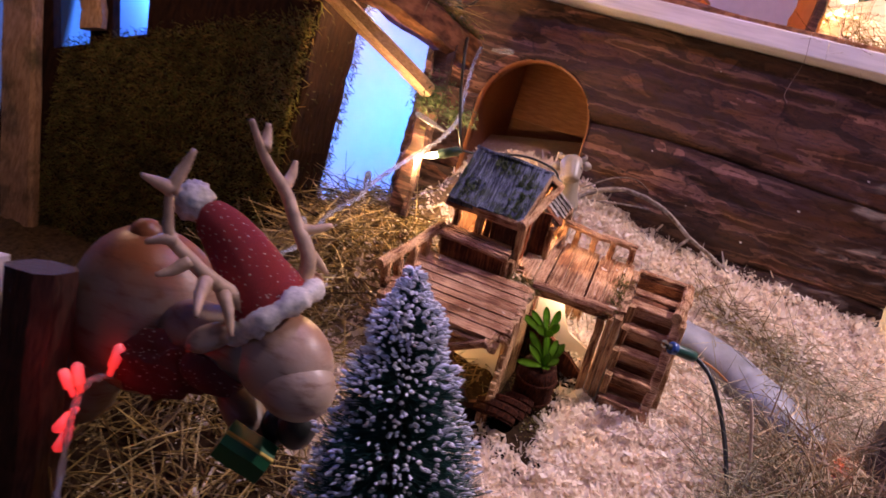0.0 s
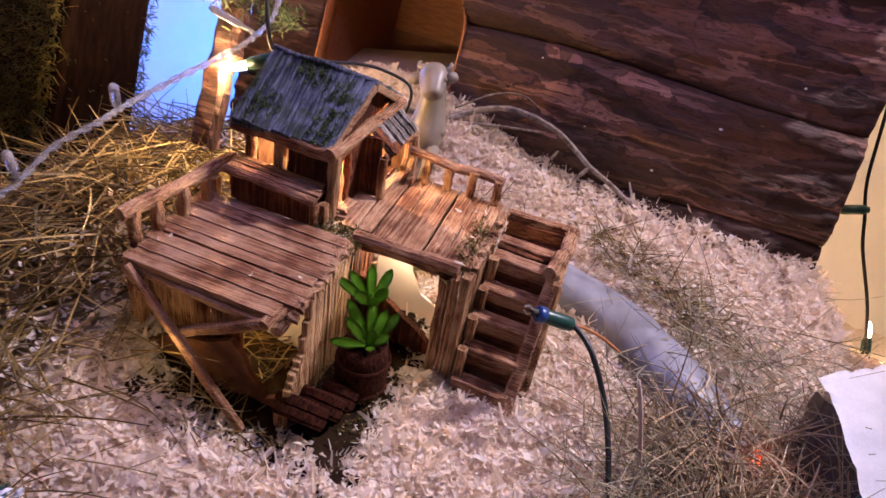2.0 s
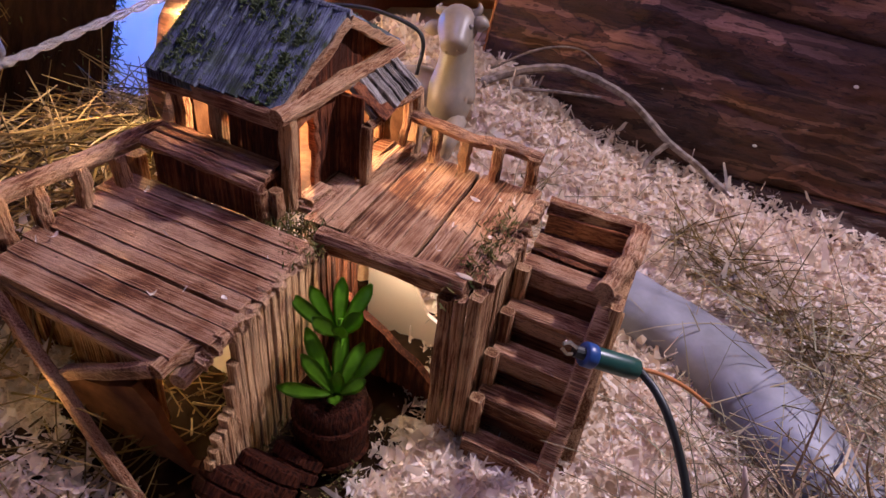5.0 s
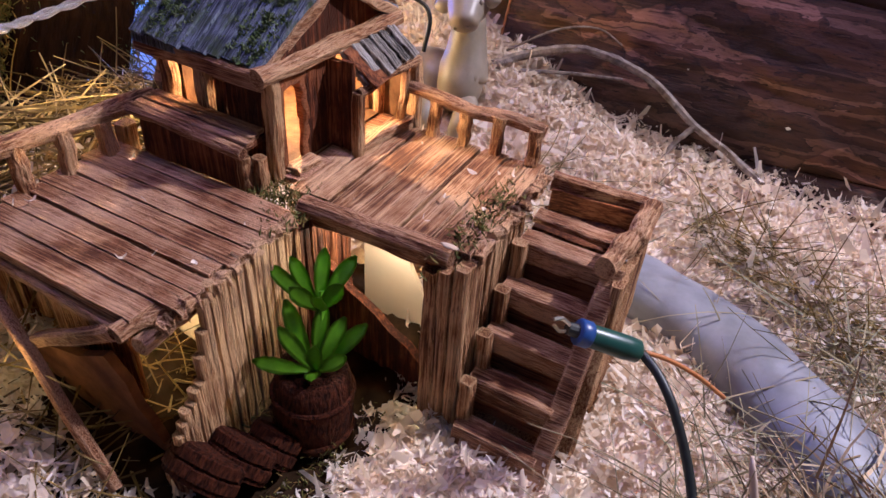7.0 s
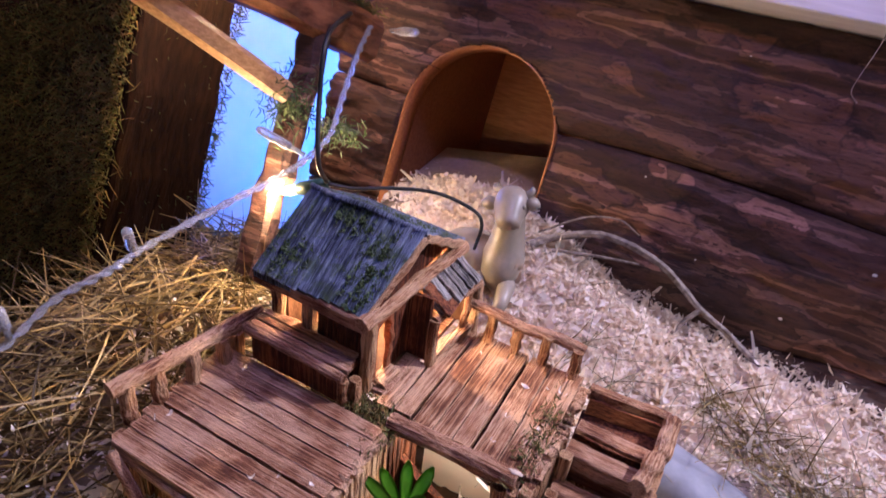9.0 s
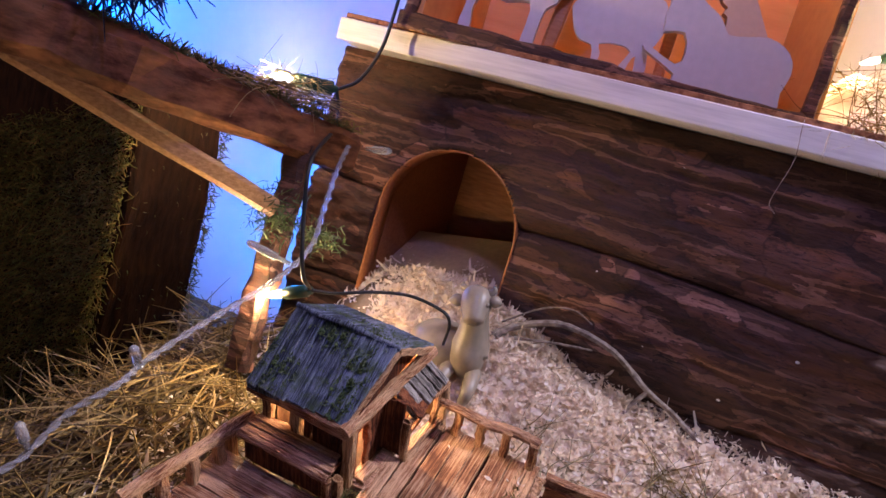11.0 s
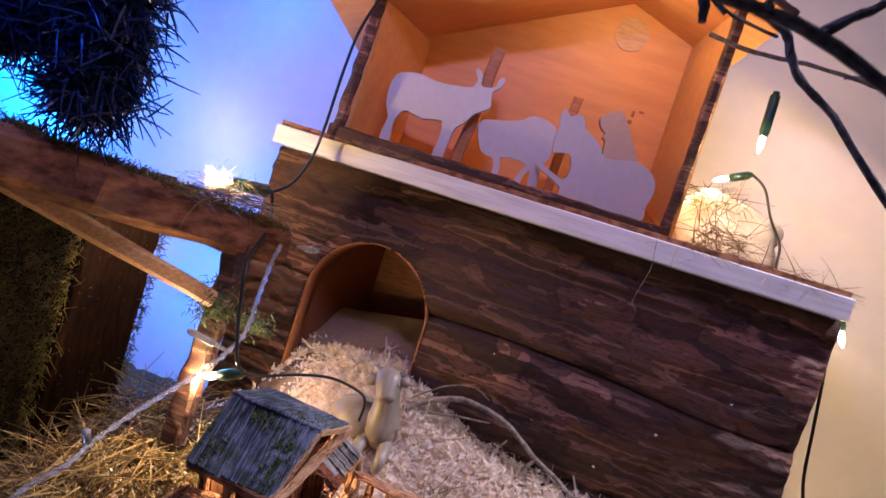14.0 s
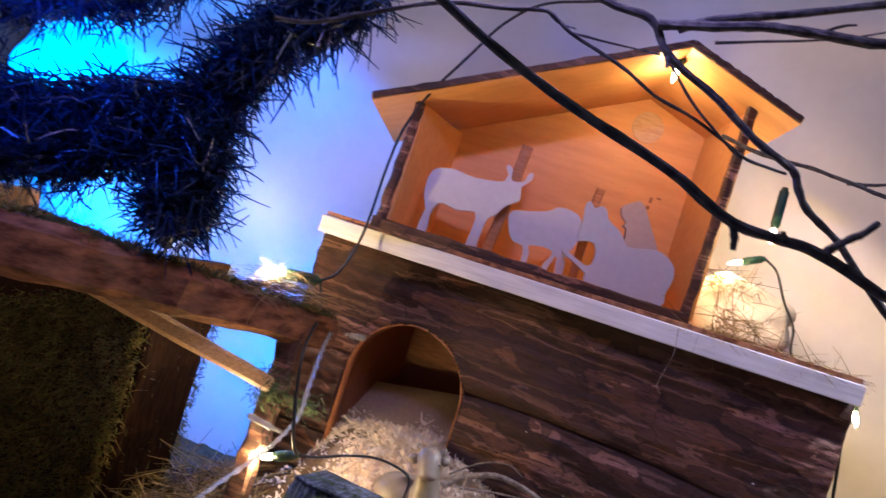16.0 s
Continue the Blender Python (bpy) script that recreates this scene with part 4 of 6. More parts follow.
# slatted side of the left deck with a broken lower edge
side_panel = stick("side_panel", (-10.75, -4.3, 4.0), (-10.75, -0.3, 4.0), 0.25, 6.4, TIMBER_Z, up=(0, 0, 1))
slats("slat", (-10.42, -4.6), (-10.25, -0.25), -1.5, 7.25, 0.36, 11, side_panel, SIDING)
# Dark boards behind the plant carry the shade below the deck.
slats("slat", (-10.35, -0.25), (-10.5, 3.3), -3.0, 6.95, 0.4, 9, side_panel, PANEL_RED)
for k in range(9):
    v = -6.85 + 0.25 * k
    stick("broken_slat", (-10.35, v, -1.6), (-10.38, v, (2.4, 2.8, 3.2, 3.3, 3.7, 3.8, 4.9, 5.8, 7.0)[k]), 0.27, 0.4, SIDING, side_panel, 0.03, 5, up=(1, 0, 0))
# rail of the left deck
rail_left = log("rail_left", (-20.35, -5.85, 9.0), (-18.7, 1.6, 9.35), 0.39, TIMBER_Y, house, "round pale-worn hand rail")
for u, v in ((-20.05, -5.35), (-19.72, -3.95), (-19.3, -2.35), (-18.95, -0.8)):
    stick("baluster", (u, v, 6.9), (u - 0.12, v + 0.15, 9.0), 0.62, 0.55, TIMBER_Z, rail_left, up=(0, 1, 0))
# bench along the front wall
bench = stick("bench", (-18.1, 0.95, 9.42), (-12.8, 1.0, 9.2), 1.3, 0.22, PANEL_RED, house, label="slatted bench shelf with a rounded edge")
for v, w in ((0.5, 9.5), (0.92, 9.56), (1.35, 9.6)):
    stick("bench_slat", (-18.2, v - 0.05, w + 0.06), (-12.85 + rng.normal(0, 0.1), v + 0.05, w - 0.2), 0.38, 0.2, TIMBER, bench, 0.02, 8)
log("bench_edge", (-18.35, 0.12, 9.42), (-12.8, 0.2, 9.05), 0.26, TIMBER, bench)
# Dark front stands in for the darkness under the bench.
stick("bench_front", (-18.2, 0.38, 8.35), (-12.95, 0.42, 8.25), 0.3, 1.8, PANEL_RED, bench)
stick("bench_end", (-18.0, 0.9, 7.3), (-18.0, 0.9, 9.3), 0.45, 1.0, TIMBER_Z, bench, up=(1, 0, 0))
stick("bench_end", (-12.95, 0.35, 7.2), (-12.95, 0.35, 8.85), 0.5, 0.5, TIMBER_Z, bench, up=(0, 1, 0))
stick("bench_end", (-12.55, 0.75, 7.2), (-12.55, 0.75, 8.8), 0.5, 0.45, TIMBER_Z, bench, up=(0, 1, 0))

# body of the house: posts, wall panels round the openings, floor
for u, v, h in ((-17.8, 1.8, 11.9), (-15.9, 1.75, 11.6), (-12.55, 1.65, 11.9), (-12.4, 8.7, 12.0), (-17.8, 8.7, 12.0)):
    stick("post", (u, v, 7.4), (u + 0.05, v, h), 0.6, 0.6, SIDING, up=(0, 1, 0))
stick("window_sill", (-17.9, 1.6, 9.35), (-15.6, 1.6, 9.35), 0.45, 0.3)
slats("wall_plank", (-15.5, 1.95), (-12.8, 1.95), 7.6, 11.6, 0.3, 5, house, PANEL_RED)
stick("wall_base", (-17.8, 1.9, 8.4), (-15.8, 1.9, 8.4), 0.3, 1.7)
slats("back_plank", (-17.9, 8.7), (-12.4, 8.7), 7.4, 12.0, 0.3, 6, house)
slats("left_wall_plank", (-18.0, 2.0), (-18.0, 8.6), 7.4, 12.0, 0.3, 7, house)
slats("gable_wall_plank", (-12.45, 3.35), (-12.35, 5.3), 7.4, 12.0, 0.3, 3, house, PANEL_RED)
slats("gable_wall_plank", (-12.3, 8.2), (-12.3, 8.9), 7.4, 12.0, 0.3, 1, house)
stick("door_sill", (-12.1, 1.9, 7.7), (-12.0, 3.4, 7.7), 0.7, 0.35, TIMBER_Y)
stick("house_floor", (-18, 5.3, 7.45), (-11.5, 5.3, 7.45), 7.2, 0.3)
stick("eave_beam", (-18.7, 1.38, 11.66), (-12.5, 1.3, 11.5), 0.5, 0.72)
log("gable_beam", (-12.55, 1.0, 11.68), (-11.7, 9.0, 12.0), 0.4, TIMBER_Y, bow=0.03)
bm = bmesh.new()
slab(bm, [(1.8, 11.8), (8.9, 12.0), (5.15, 14.2)], 0.3, Matrix(((0, -1, 0, -12.35), (1, 0, 0, 0), (0, 0, 1, 0), (0, 0, 0, 1))))
part("gable", bm, PANEL_RED, house, "reddish board gable")
bm = bmesh.new()
slab(bm, [(1.6, 11.9), (9.0, 12.0), (5.2, 14.5)], 0.3, Matrix(((0, -1, 0, -17.7), (1, 0, 0, 0), (0, 0, 1, 0), (0, 0, 0, 1))))
part("gable", bm, TIMBER_Z, house)
RIDGE = (Vector((-18.0, 4.75, 15.05)), Vector((-12.0, 5.15, 14.55)))
FRONT_EAVE = (Vector((-18.5, 1.0, 12.2)), Vector((-12.7, 1.4, 11.85)))
REAR_EAVE = (Vector((-17.9, 9.0, 12.6)), Vector((-11.7, 9.0, 12.35)))


def roof_place(eave, f, g):
    """A point on a roof slope: f along the eave, g from eave to ridge."""
    return eave[0].lerp(eave[1], f).lerp(RIDGE[0].lerp(RIDGE[1], f), g)


for eave in (FRONT_EAVE, REAR_EAVE):
    bm = bmesh.new()
    low = Vector((0, 0, -0.32))
    top = [bm.verts.new(roof_place(eave, f, g) + Vector((0, 0, -0.1))) for f, g in ((0, 0), (1, 0), (1, 1), (0, 1))]
    under = [bm.verts.new(v.co + low) for v in top]
    bm.faces.new(top)
    bm.faces.new(under[::-1])
    for i in range(4):
        bm.faces.new((top[i], under[i], under[(i + 1) % 4], top[(i + 1) % 4]))
    roof = part("roof_slope", bm, SLATE, house, "grey shingle roof slope patched with moss")
    for i in range(10):
        f = (i + 0.5) / 10
        stick("shingle", roof_place(eave, f, rng.uniform(-0.03, 0.02)), roof_place(eave, f, 1.0), 0.64, 0.15 + rng.uniform(0, 0.03), SLATE, roof, 0.012, 7, chamfer=0.05)
    stick("barge_board", roof_place(eave, 1.0, 0.0) + Vector((0.02, 0, -0.3)), roof_place(eave, 1.0, 1.0) + Vector((0.02, 0, -0.3)), 0.22, 0.42, TIMBER_Y, roof, 0.04, 8)
log("ridge", RIDGE[0] + Vector((-0.1, 0, 0.02)), RIDGE[1] + Vector((0.1, 0, 0.02)), 0.15, SLATE)

# porch with a small lean-to roof of grey laths
porch_roof = stick("porch_roof", (-11.9, 6.6, 11.65), (-10.55, 6.75, 10.5), 3.2, 0.12, PANEL_RED, label="lean-to roof of weathered grey laths")
for i in range(6):
    g = (i + 0.5) / 6
    v = 5.0 + 3.2 * g
    k = rng.normal(0, 0.06, 3)
    stick("lath", (-12.3 + 0.75 * g, v, 11.95 + 0.06 * g + k[0] * 0.5), (-10.75 + 0.5 * g + k[1], v + 0.15 + k[2], 10.42 + 0.48 * g), 0.5, 0.24, LATH_GREY, porch_roof, 0.03, 7, chamfer=0.12)
log("porch_beam", (-10.85, 4.8, 10.25), (-10.3, 8.5, 10.6), 0.2, TIMBER_Y)
stick("porch_post", (-10.85, 4.65, 7.4), (-10.95, 4.85, 10.3), 0.5, 0.45, SIDING, up=(0, 1, 0))
stick("porch_post", (-10.3, 8.3, 7.4), (-10.35, 8.3, 10.6), 0.55, 0.5, SIDING, up=(0, 1, 0))
stick("porch_post", (-10.6, 7.6, 8.0), (-10.5, 7.8, 10.5), 0.35, 0.3, TIMBER_Z, up=(0, 1, 0))
stick("porch_sill", (-10.95, 4.9, 7.95), (-10.4, 8.2, 8.05), 0.5, 0.3, TIMBER_Y)
stick("porch_base", (-10.9, 4.9, 7.6), (-10.35, 8.2, 7.7), 0.3, 0.5, TIMBER_Y)
slats("porch_side", (-12.3, 4.9), (-11.1, 4.85), 7.5, 11.3, 0.25, 2, house, PANEL_RED)

# right deck: planks that run from front to back
deck_right = stick("deck_right", (-10.4, 4.5, 6.95), (-3.9, 4.5, 6.95), 7.0, 0.25, PANEL_RED, label="plank deck of warm brown boards")
edge = -11.7
for wide, gap in ((0.85, 0.06), (0.88, 0.14), (1.03, 0.05), (0.93, 0.06), (0.83, 0.18), (1.13, 0.05), (0.98, 0.05), (0.55, 0.0)):
    u0 = edge + wide / 2
    stick("plank", (u0 + 0.05, 1.1 + rng.normal(0, 0.1), 7.38 + rng.normal(0, 0.04)), (u0 - 0.05, (4.7 if u0 < -10.6 else 8.2) + rng.normal(0, 0.1), 7.42), wide, 0.4, TIMBER_Y, deck_right, 0.022, 10, chamfer=0.08)
    edge += wide + gap
log("front_rail", (-10.5, 0.55, 7.45), (-4.35, 0.7, 7.5), 0.42, TIMBER, house, "worn round log on the deck front")
stick("front_joist", (-10.3, 0.9, 6.9), (-4.2, 0.95, 6.9), 0.4, 0.6)
rail_back = log("rail_back", (-10.4, 8.0, 9.55), (-4.3, 8.5, 8.95), 0.3, TIMBER, house, "round hand rail with four balusters")
for u in (-9.2, -7.7, -6.2, -4.55):
    stick("baluster", (u, 7.95, 7.4), (u + 0.03, 8.15, 9.1 + 0.02 * (-4 - u)), 0.5, 0.45, TIMBER_Z, rail_back, up=(0, 1, 0))
# legs and side of the right deck
stick("leg", (-4.95, 0.5, -0.5), (-5.0, 0.6, 6.9), 0.6, 0.6, TIMBER_Z, up=(0, 1, 0))
stick("leg", (-4.3, 0.35, -0.6), (-4.35, 0.4, 7.3), 0.42, 0.5, SIDING, up=(0, 1, 0))
slats("side_slat", (-3.85, 0.3), (-3.7, 5.0), -0.4, 7.35, 0.5, 11, house, SIDING)
slats("rear_slat", (-10.4, 8.3), (-6.9, 8.3), 0, 7.2, 0.3, 4, house)
# Card's sloping cut at top right stands for the edge of the light.
part("pale_panel", slab(bmesh.new(), [(-10.3, -7.0), (-4.2, -7.0), (-4.2, 0.6), (-5.6, 1.0), (-7.2, 1.9), (-7.9, 3.2), (-8.4, 5.4), (-9.0, 6.9), (-10.3, 6.9)], 0.2, Matrix.Translation((0, 4.2, 0))), CREAM, house, "cream card under the deck, cut where its lit part ends")
bm = bmesh.new()
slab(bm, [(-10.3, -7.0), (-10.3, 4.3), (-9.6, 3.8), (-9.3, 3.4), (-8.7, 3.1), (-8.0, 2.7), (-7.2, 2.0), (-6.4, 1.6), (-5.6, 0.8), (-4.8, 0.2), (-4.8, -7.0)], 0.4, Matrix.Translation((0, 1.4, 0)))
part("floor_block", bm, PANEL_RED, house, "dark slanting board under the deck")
for i in range(9):
    v = 1.3 + i * 0.72
    stick("edge_chip", (-3.72, v, 7.42), (-3.72, v + rng.uniform(0.4, 0.7), 7.45), 0.45, 0.35, TIMBER_Y, rough=0.12, cuts=4)
for i in range(10):
    v = -6.4 + i * 0.6
    stick("edge_chip", (-10.45, v, 6.85 + 0.085 * (v + 6.5)), (-10.45, v + rng.uniform(0.3, 0.65), 6.9 + 0.085 * (v + 6.5)), 0.5, 0.42, TIMBER_Y, rough=0.13, cuts=4)

# stairs
stairs = stick("stairs", (-1.6, 7.0, 4.4), (-1.6, -0.4, -1.4), 3.2, 0.2, TIMBER_Z, up=(0, 0, 1), label="open timber stairs with thick treads")
for k, (v, w) in enumerate(((-0.35, 0.35), (0.75, 2.05), (1.95, 3.5), (3.1, 4.9), (4.35, 6.3))):
    stick("tread", (-3.3, v + 0.45, w), (0.1, v + 0.45, w - 0.05), 0.95, 0.42, TIMBER, stairs, 0.025)
    stick("riser", (-3.3, v + 0.12, w - 0.45), (0.1, v + 0.12, w - 0.5), 0.3, 0.62, TIMBER, stairs, 0.04)
    stick("riser_board", (-3.4, v + 0.5, w - 0.95), (0.2, v + 0.5, w - 1.0), 0.15, 1.9, RISER, stairs, 0.02)
    if k:
        stick("stub", (-3.15, v - 0.35, w - 1.5), (-3.15, v - 0.3, w + 0.35), 0.55, 0.5, SIDING, stairs, 0.03, 4, up=(0, 1, 0), chamfer=0.15)
stick("tread", (-3.3, 5.9, 6.75), (0.1, 5.9, 6.7), 0.75, 0.35, TIMBER, stairs, 0.04)
stick("back_beam", (-3.5, 7.9, 7.2), (0.4, 8.5, 6.95), 0.5, 0.85, TIMBER, stairs)
stick("riser_board", (-3.4, 7.6, 6.1), (0.3, 8.1, 5.9), 0.15, 2.0, RISER, stairs, 0.02)
stick("landing", (-3.4, 6.6, 6.0), (0.3, 6.9, 5.9), 2.4, 0.2, PANEL_RED, stairs, 0.02)
stick("stringer", (0.2, -0.55, -0.7), (0.42, 4.2, 6.75), 0.5, 0.75, TIMBER, stairs, 0.03, 10, up=(1, 0, 0), chamfer=0.12)
stick("stringer", (0.75, 0.6, -0.5), (0.75, 4.6, 5.6), 0.45, 0.7, TIMBER_Z, stairs, up=(1, 0, 0))
log("newel_log", (0.15, 3.7, 7.0), (0.65, 6.1, 7.15), 0.42, TIMBER_Y, stairs)
log("newel_log", (0.6, 5.8, 6.95), (0.6, 8.5, 7.1), 0.42, TIMBER_Y, stairs)
slats("side_slat", (0.75, 3.4), (0.75, 7.6), lambda f: -0.3 - 0.1 * f, 6.5, 0.4, 5, stairs)

part("lining", box(bmesh.new(), (-12.7, 8.55, 7.6), (-10.75, 8.65, 10.9)), LINING, house, "cream lining of the lit porch")
# pale lining that shows through the lit openings
part("lining", box(bmesh.new(), (-17.6, 8.35, 7.7), (-12.8, 8.5, 11.8)), LINING, house, "cream lining of the lit room")
part("lining", box(bmesh.new(), (-17.6, 2.3, 7.64), (-12.2, 8.3, 7.72)), LINING, house, "cream lining of the lit room")
part("lining", box(bmesh.new(), (-17.75, 2.3, 7.7), (-17.6, 8.3, 11.8)), LINING, house, "cream lining of the lit room")
part("pale_chip", ball(bmesh.new(), (-4.5, 0.75, 7.92), (0.34, 0.12, 0.05), 6, 10, 0.3, 2), CARD, house, "pale chip of wood lying on the corner")

# ragged jambs and lintel of the lit doorway
for a, b, wide in (((-12.45, 3.2, 7.6), (-12.4, 3.28, 9.6), 0.3), ((-12.42, 3.3, 9.4), (-12.45, 3.12, 11.3), 0.42), ((-12.5, 2.05, 7.6), (-12.45, 1.98, 11.2), 0.3)):
    stick("door_jamb", a, b, wide, 0.3, RISER, house, 0.05, 5, up=(0, 1, 0))
stick("door_lintel", (-12.45, 1.9, 11.15), (-12.4, 3.4, 11.3), 0.3, 0.5, RISER, house, 0.05, 5)
stick("door_sill", (-12.4, 1.9, 7.62), (-12.4, 3.4, 7.62), 0.5, 0.3, TIMBER_Y, house, 0.06, 6)

# ---- moss barn ----
barn = thing("moss_barn", cm(0, 0, 0), "rustic stable with moss-covered walls, bark beam and open gable", "stable")
bm = bmesh.new()
front = Matrix.Translation((0, 5.0, 0))
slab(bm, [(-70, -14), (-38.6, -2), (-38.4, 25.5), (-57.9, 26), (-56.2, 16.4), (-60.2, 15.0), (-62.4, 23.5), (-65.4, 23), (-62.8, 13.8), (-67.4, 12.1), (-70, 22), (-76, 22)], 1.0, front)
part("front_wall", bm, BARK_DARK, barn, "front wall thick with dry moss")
bm = bmesh.new()
bar(bm, (-78, 5.4, 23.0), (-55, 5.4, 26.0), 1.2, 3.2, 0.08, 8)
part("lintel", bm, LATH, barn, "pale rough lintel over two window openings")
for x0, x1, z0, z1, w in ((-65.2, -73.2, -14, 23, 4.6), (-61.9, -64.3, 15.2, 23.8, 2.6)):
    bm = bmesh.new()
    bar(bm, (x0, 4.2, z0), (x1, 4.2, z1), w, 1.4, 0.1, 9, up=(0, 1, 0))
    part("window_post", bm, POST_MOSSY, barn, "weathered pale post with moss")
bm = bmesh.new()
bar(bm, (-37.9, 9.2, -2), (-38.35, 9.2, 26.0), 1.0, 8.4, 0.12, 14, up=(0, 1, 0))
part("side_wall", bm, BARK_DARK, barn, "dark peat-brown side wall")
bm = bmesh.new()
bar(bm, (-24.9, 11.2, 23.6), (-37.0, -34, 28.8), 2.4, 2.9, 0.16, 24, taper=1.35)
beam = part("beam", bm, BARK_RED, barn, "thick reddish bark beam topped with moss")
bm = bmesh.new()
bar(bm, (-25.3, 5.2, 7.5), (-25.8, 6.9, 23.4), 1.8, 1.5, 0.12, 12, up=(0, 1, 0))
part("post", bm, BARK, barn, "rough post with a split bright side")
bm = bmesh.new()
bar(bm, (-25.9, 5.3, 19.0), (-33.0, -10.3, 25.1), 1.3, 1.5, 0.03, 6, up=(1, -0.5, 0))
part("brace", bm, LATH, barn, "pale sawn brace")


def moss_coat(name, starts, out, seed, parent, long=(0.4, 1.2), thick=(0.03, 0.08), material=None):
    r = np.random.default_rng(seed)
    ways = np.asarray(out) + r.normal(0, 0.8, starts.shape)
    v, f = blades(starts, ways, r.uniform(*long, len(starts)), r.uniform(*thick, len(starts)), 0.35, 2, 0.15, seed)
    ob = raw(name, v, f, material or MOSS, parent)
    return tagged(ob, "dry olive-brown moss", kind="stuff")


r = np.random.default_rng(41)
n = 42000
p = np.stack([r.uniform(-66, -38.2, n), np.full(n, 5.0), r.uniform(-9, 25.5, n)], 1)
p = p[(p[:, 2] < 13.0 + 0.35 * (p[:, 0] + 66) + r.normal(0, 0.5, n)) & (p[:, 2] > -12 + 0.3 * (p[:, 0] + 66))]
moss_coat("moss", p, (0, -1.0, 0.1), 42, barn, (0.25, 0.8), (0.025, 0.07))
n = 90
p = np.stack([np.full(n, -37.3), r.uniform(5, 13.4, n), r.uniform(0, 26, n)], 1)
moss_coat("moss", p, (1.0, 0, 0), 43, barn, (0.15, 0.4), (0.02, 0.04), MOSS_GREEN)
n = 300
p = np.stack([r.uniform(-39.2, -37.6, n), np.full(n, 4.7), r.uniform(-2, 26, n)], 1)
moss_coat("moss", p, (0.4, -0.8, 0), 48, barn, (0.5, 1.4))
n = 700
p = np.stack([r.uniform(-38.3, -37.2, n), np.full(n, 13.4) + r.normal(0, 0.1, n), r.uniform(2, 26, n)], 1)
moss_coat("moss", p, (0.6, 0.6, 0), 44, barn, (0.3, 0.9))
n = 2600
k = r.uniform(0, 1, n)
p = np.stack([-24.9 - 12.1 * k + r.uniform(-1, 1, n), 11.0 - 45 * k, 25.15 + 5.6 * k + r.uniform(-0.2, 0.1, n)], 1)
moss_coat("moss", p, (0.2, 0, 1.0), 45, barn, (0.3, 1.0))
n = 420
p = np.array((-25.6, 5.4, 18.6)) + r.normal(0, 1, (n, 3)) * (0.8, 0.8, 0.8)
moss_coat("moss", p, (0.3, -0.4, 0), 46, barn, (0.3, 0.8), (0.03, 0.07), MOSS_GREEN)
n = 260
p = np.array((-23.6, 8.3, 17.6)) + r.normal(0, 1, (n, 3)) * (0.9, 0.6, 0.5)
moss_coat("moss", p, (0.4, -0.4, 0), 47, barn, (0.3, 0.8), (0.03, 0.07), MOSS_GREEN)

# ---- pot plant, clay steps beside the house ----
plant = thing("potted_plant", cm(-8.0, -3.3, 1.05, 20, 0, 0), "small bright green plastic plant in a dark barrel pot", "plant")
bm = bmesh.new()
tube(bm, [(0, 0, -2.6), (0, 0, -1.9), (0, 0, -0.8), (0, 0, 0.3), (0, 0, 0.9), (0, 0, 0.9), (0, 0, 0.3)], [1.2, 1.42, 1.52, 1.42, 1.28, 1.05, 0.95], 20)
pot = part("pot", bm, CLAY, plant, "brown barrel pot with shade put into its colour", True)
for z, rad in ((-1.9, 1.46), (-0.1, 1.49)):
    bm = bmesh.new()
    ring = [(rad * math.cos(a), rad * math.sin(a), z) for a in np.linspace(0, 2 * math.pi, 25)]
    tube(bm, ring, 0.1, 6)
    part("hoop", bm, CLAY, pot)
part("stem", tube(bm := bmesh.new(), [(0.1, 0, 0.2), (0.2, 0.0, 1.2), (-0.2, 0.9, 2.6), (-0.45, 1.2, 3.4)], [0.16, 0.14, 0.13, 0.1], 7), LEAF, plant)


def leaf_to(base, tip, wide, arch):
    """A spoon-shaped leaf from base to tip, widest beyond its middle, arched upwards."""
    bm = bmesh.new()
    base, tip = Vector(base), Vector(tip)
    length, along, side, top = frame_of(base, tip, (0.35, -0.75, 0.6))
    rows = []
    for k in range(8):
        f = k / 7
        c = base.lerp(tip, f) + top * (arch * length * math.sin(math.pi * f))
        w = wide * (0.18 + 0.82 * math.sin(math.pi * min(1, 0.04 + f ** 1.5 * 0.88)) ** 0.9) * (0.5 if k == 7 else 1)
        rows.append([bm.verts.new(c + side * w * s + top * (0.22 * abs(s) * wide)) for s in (-1, -0.5, 0, 0.5, 1)])
    for a, b in zip(rows, rows[1:]):
        for j in range(4):
            bm.faces.new((a[j], a[j + 1], b[j + 1], b[j]))
    bmesh.ops.solidify(bm, geom=bm.faces[:], thickness=0.05)
    return bm


level = plant.matrix_basis.inverted()
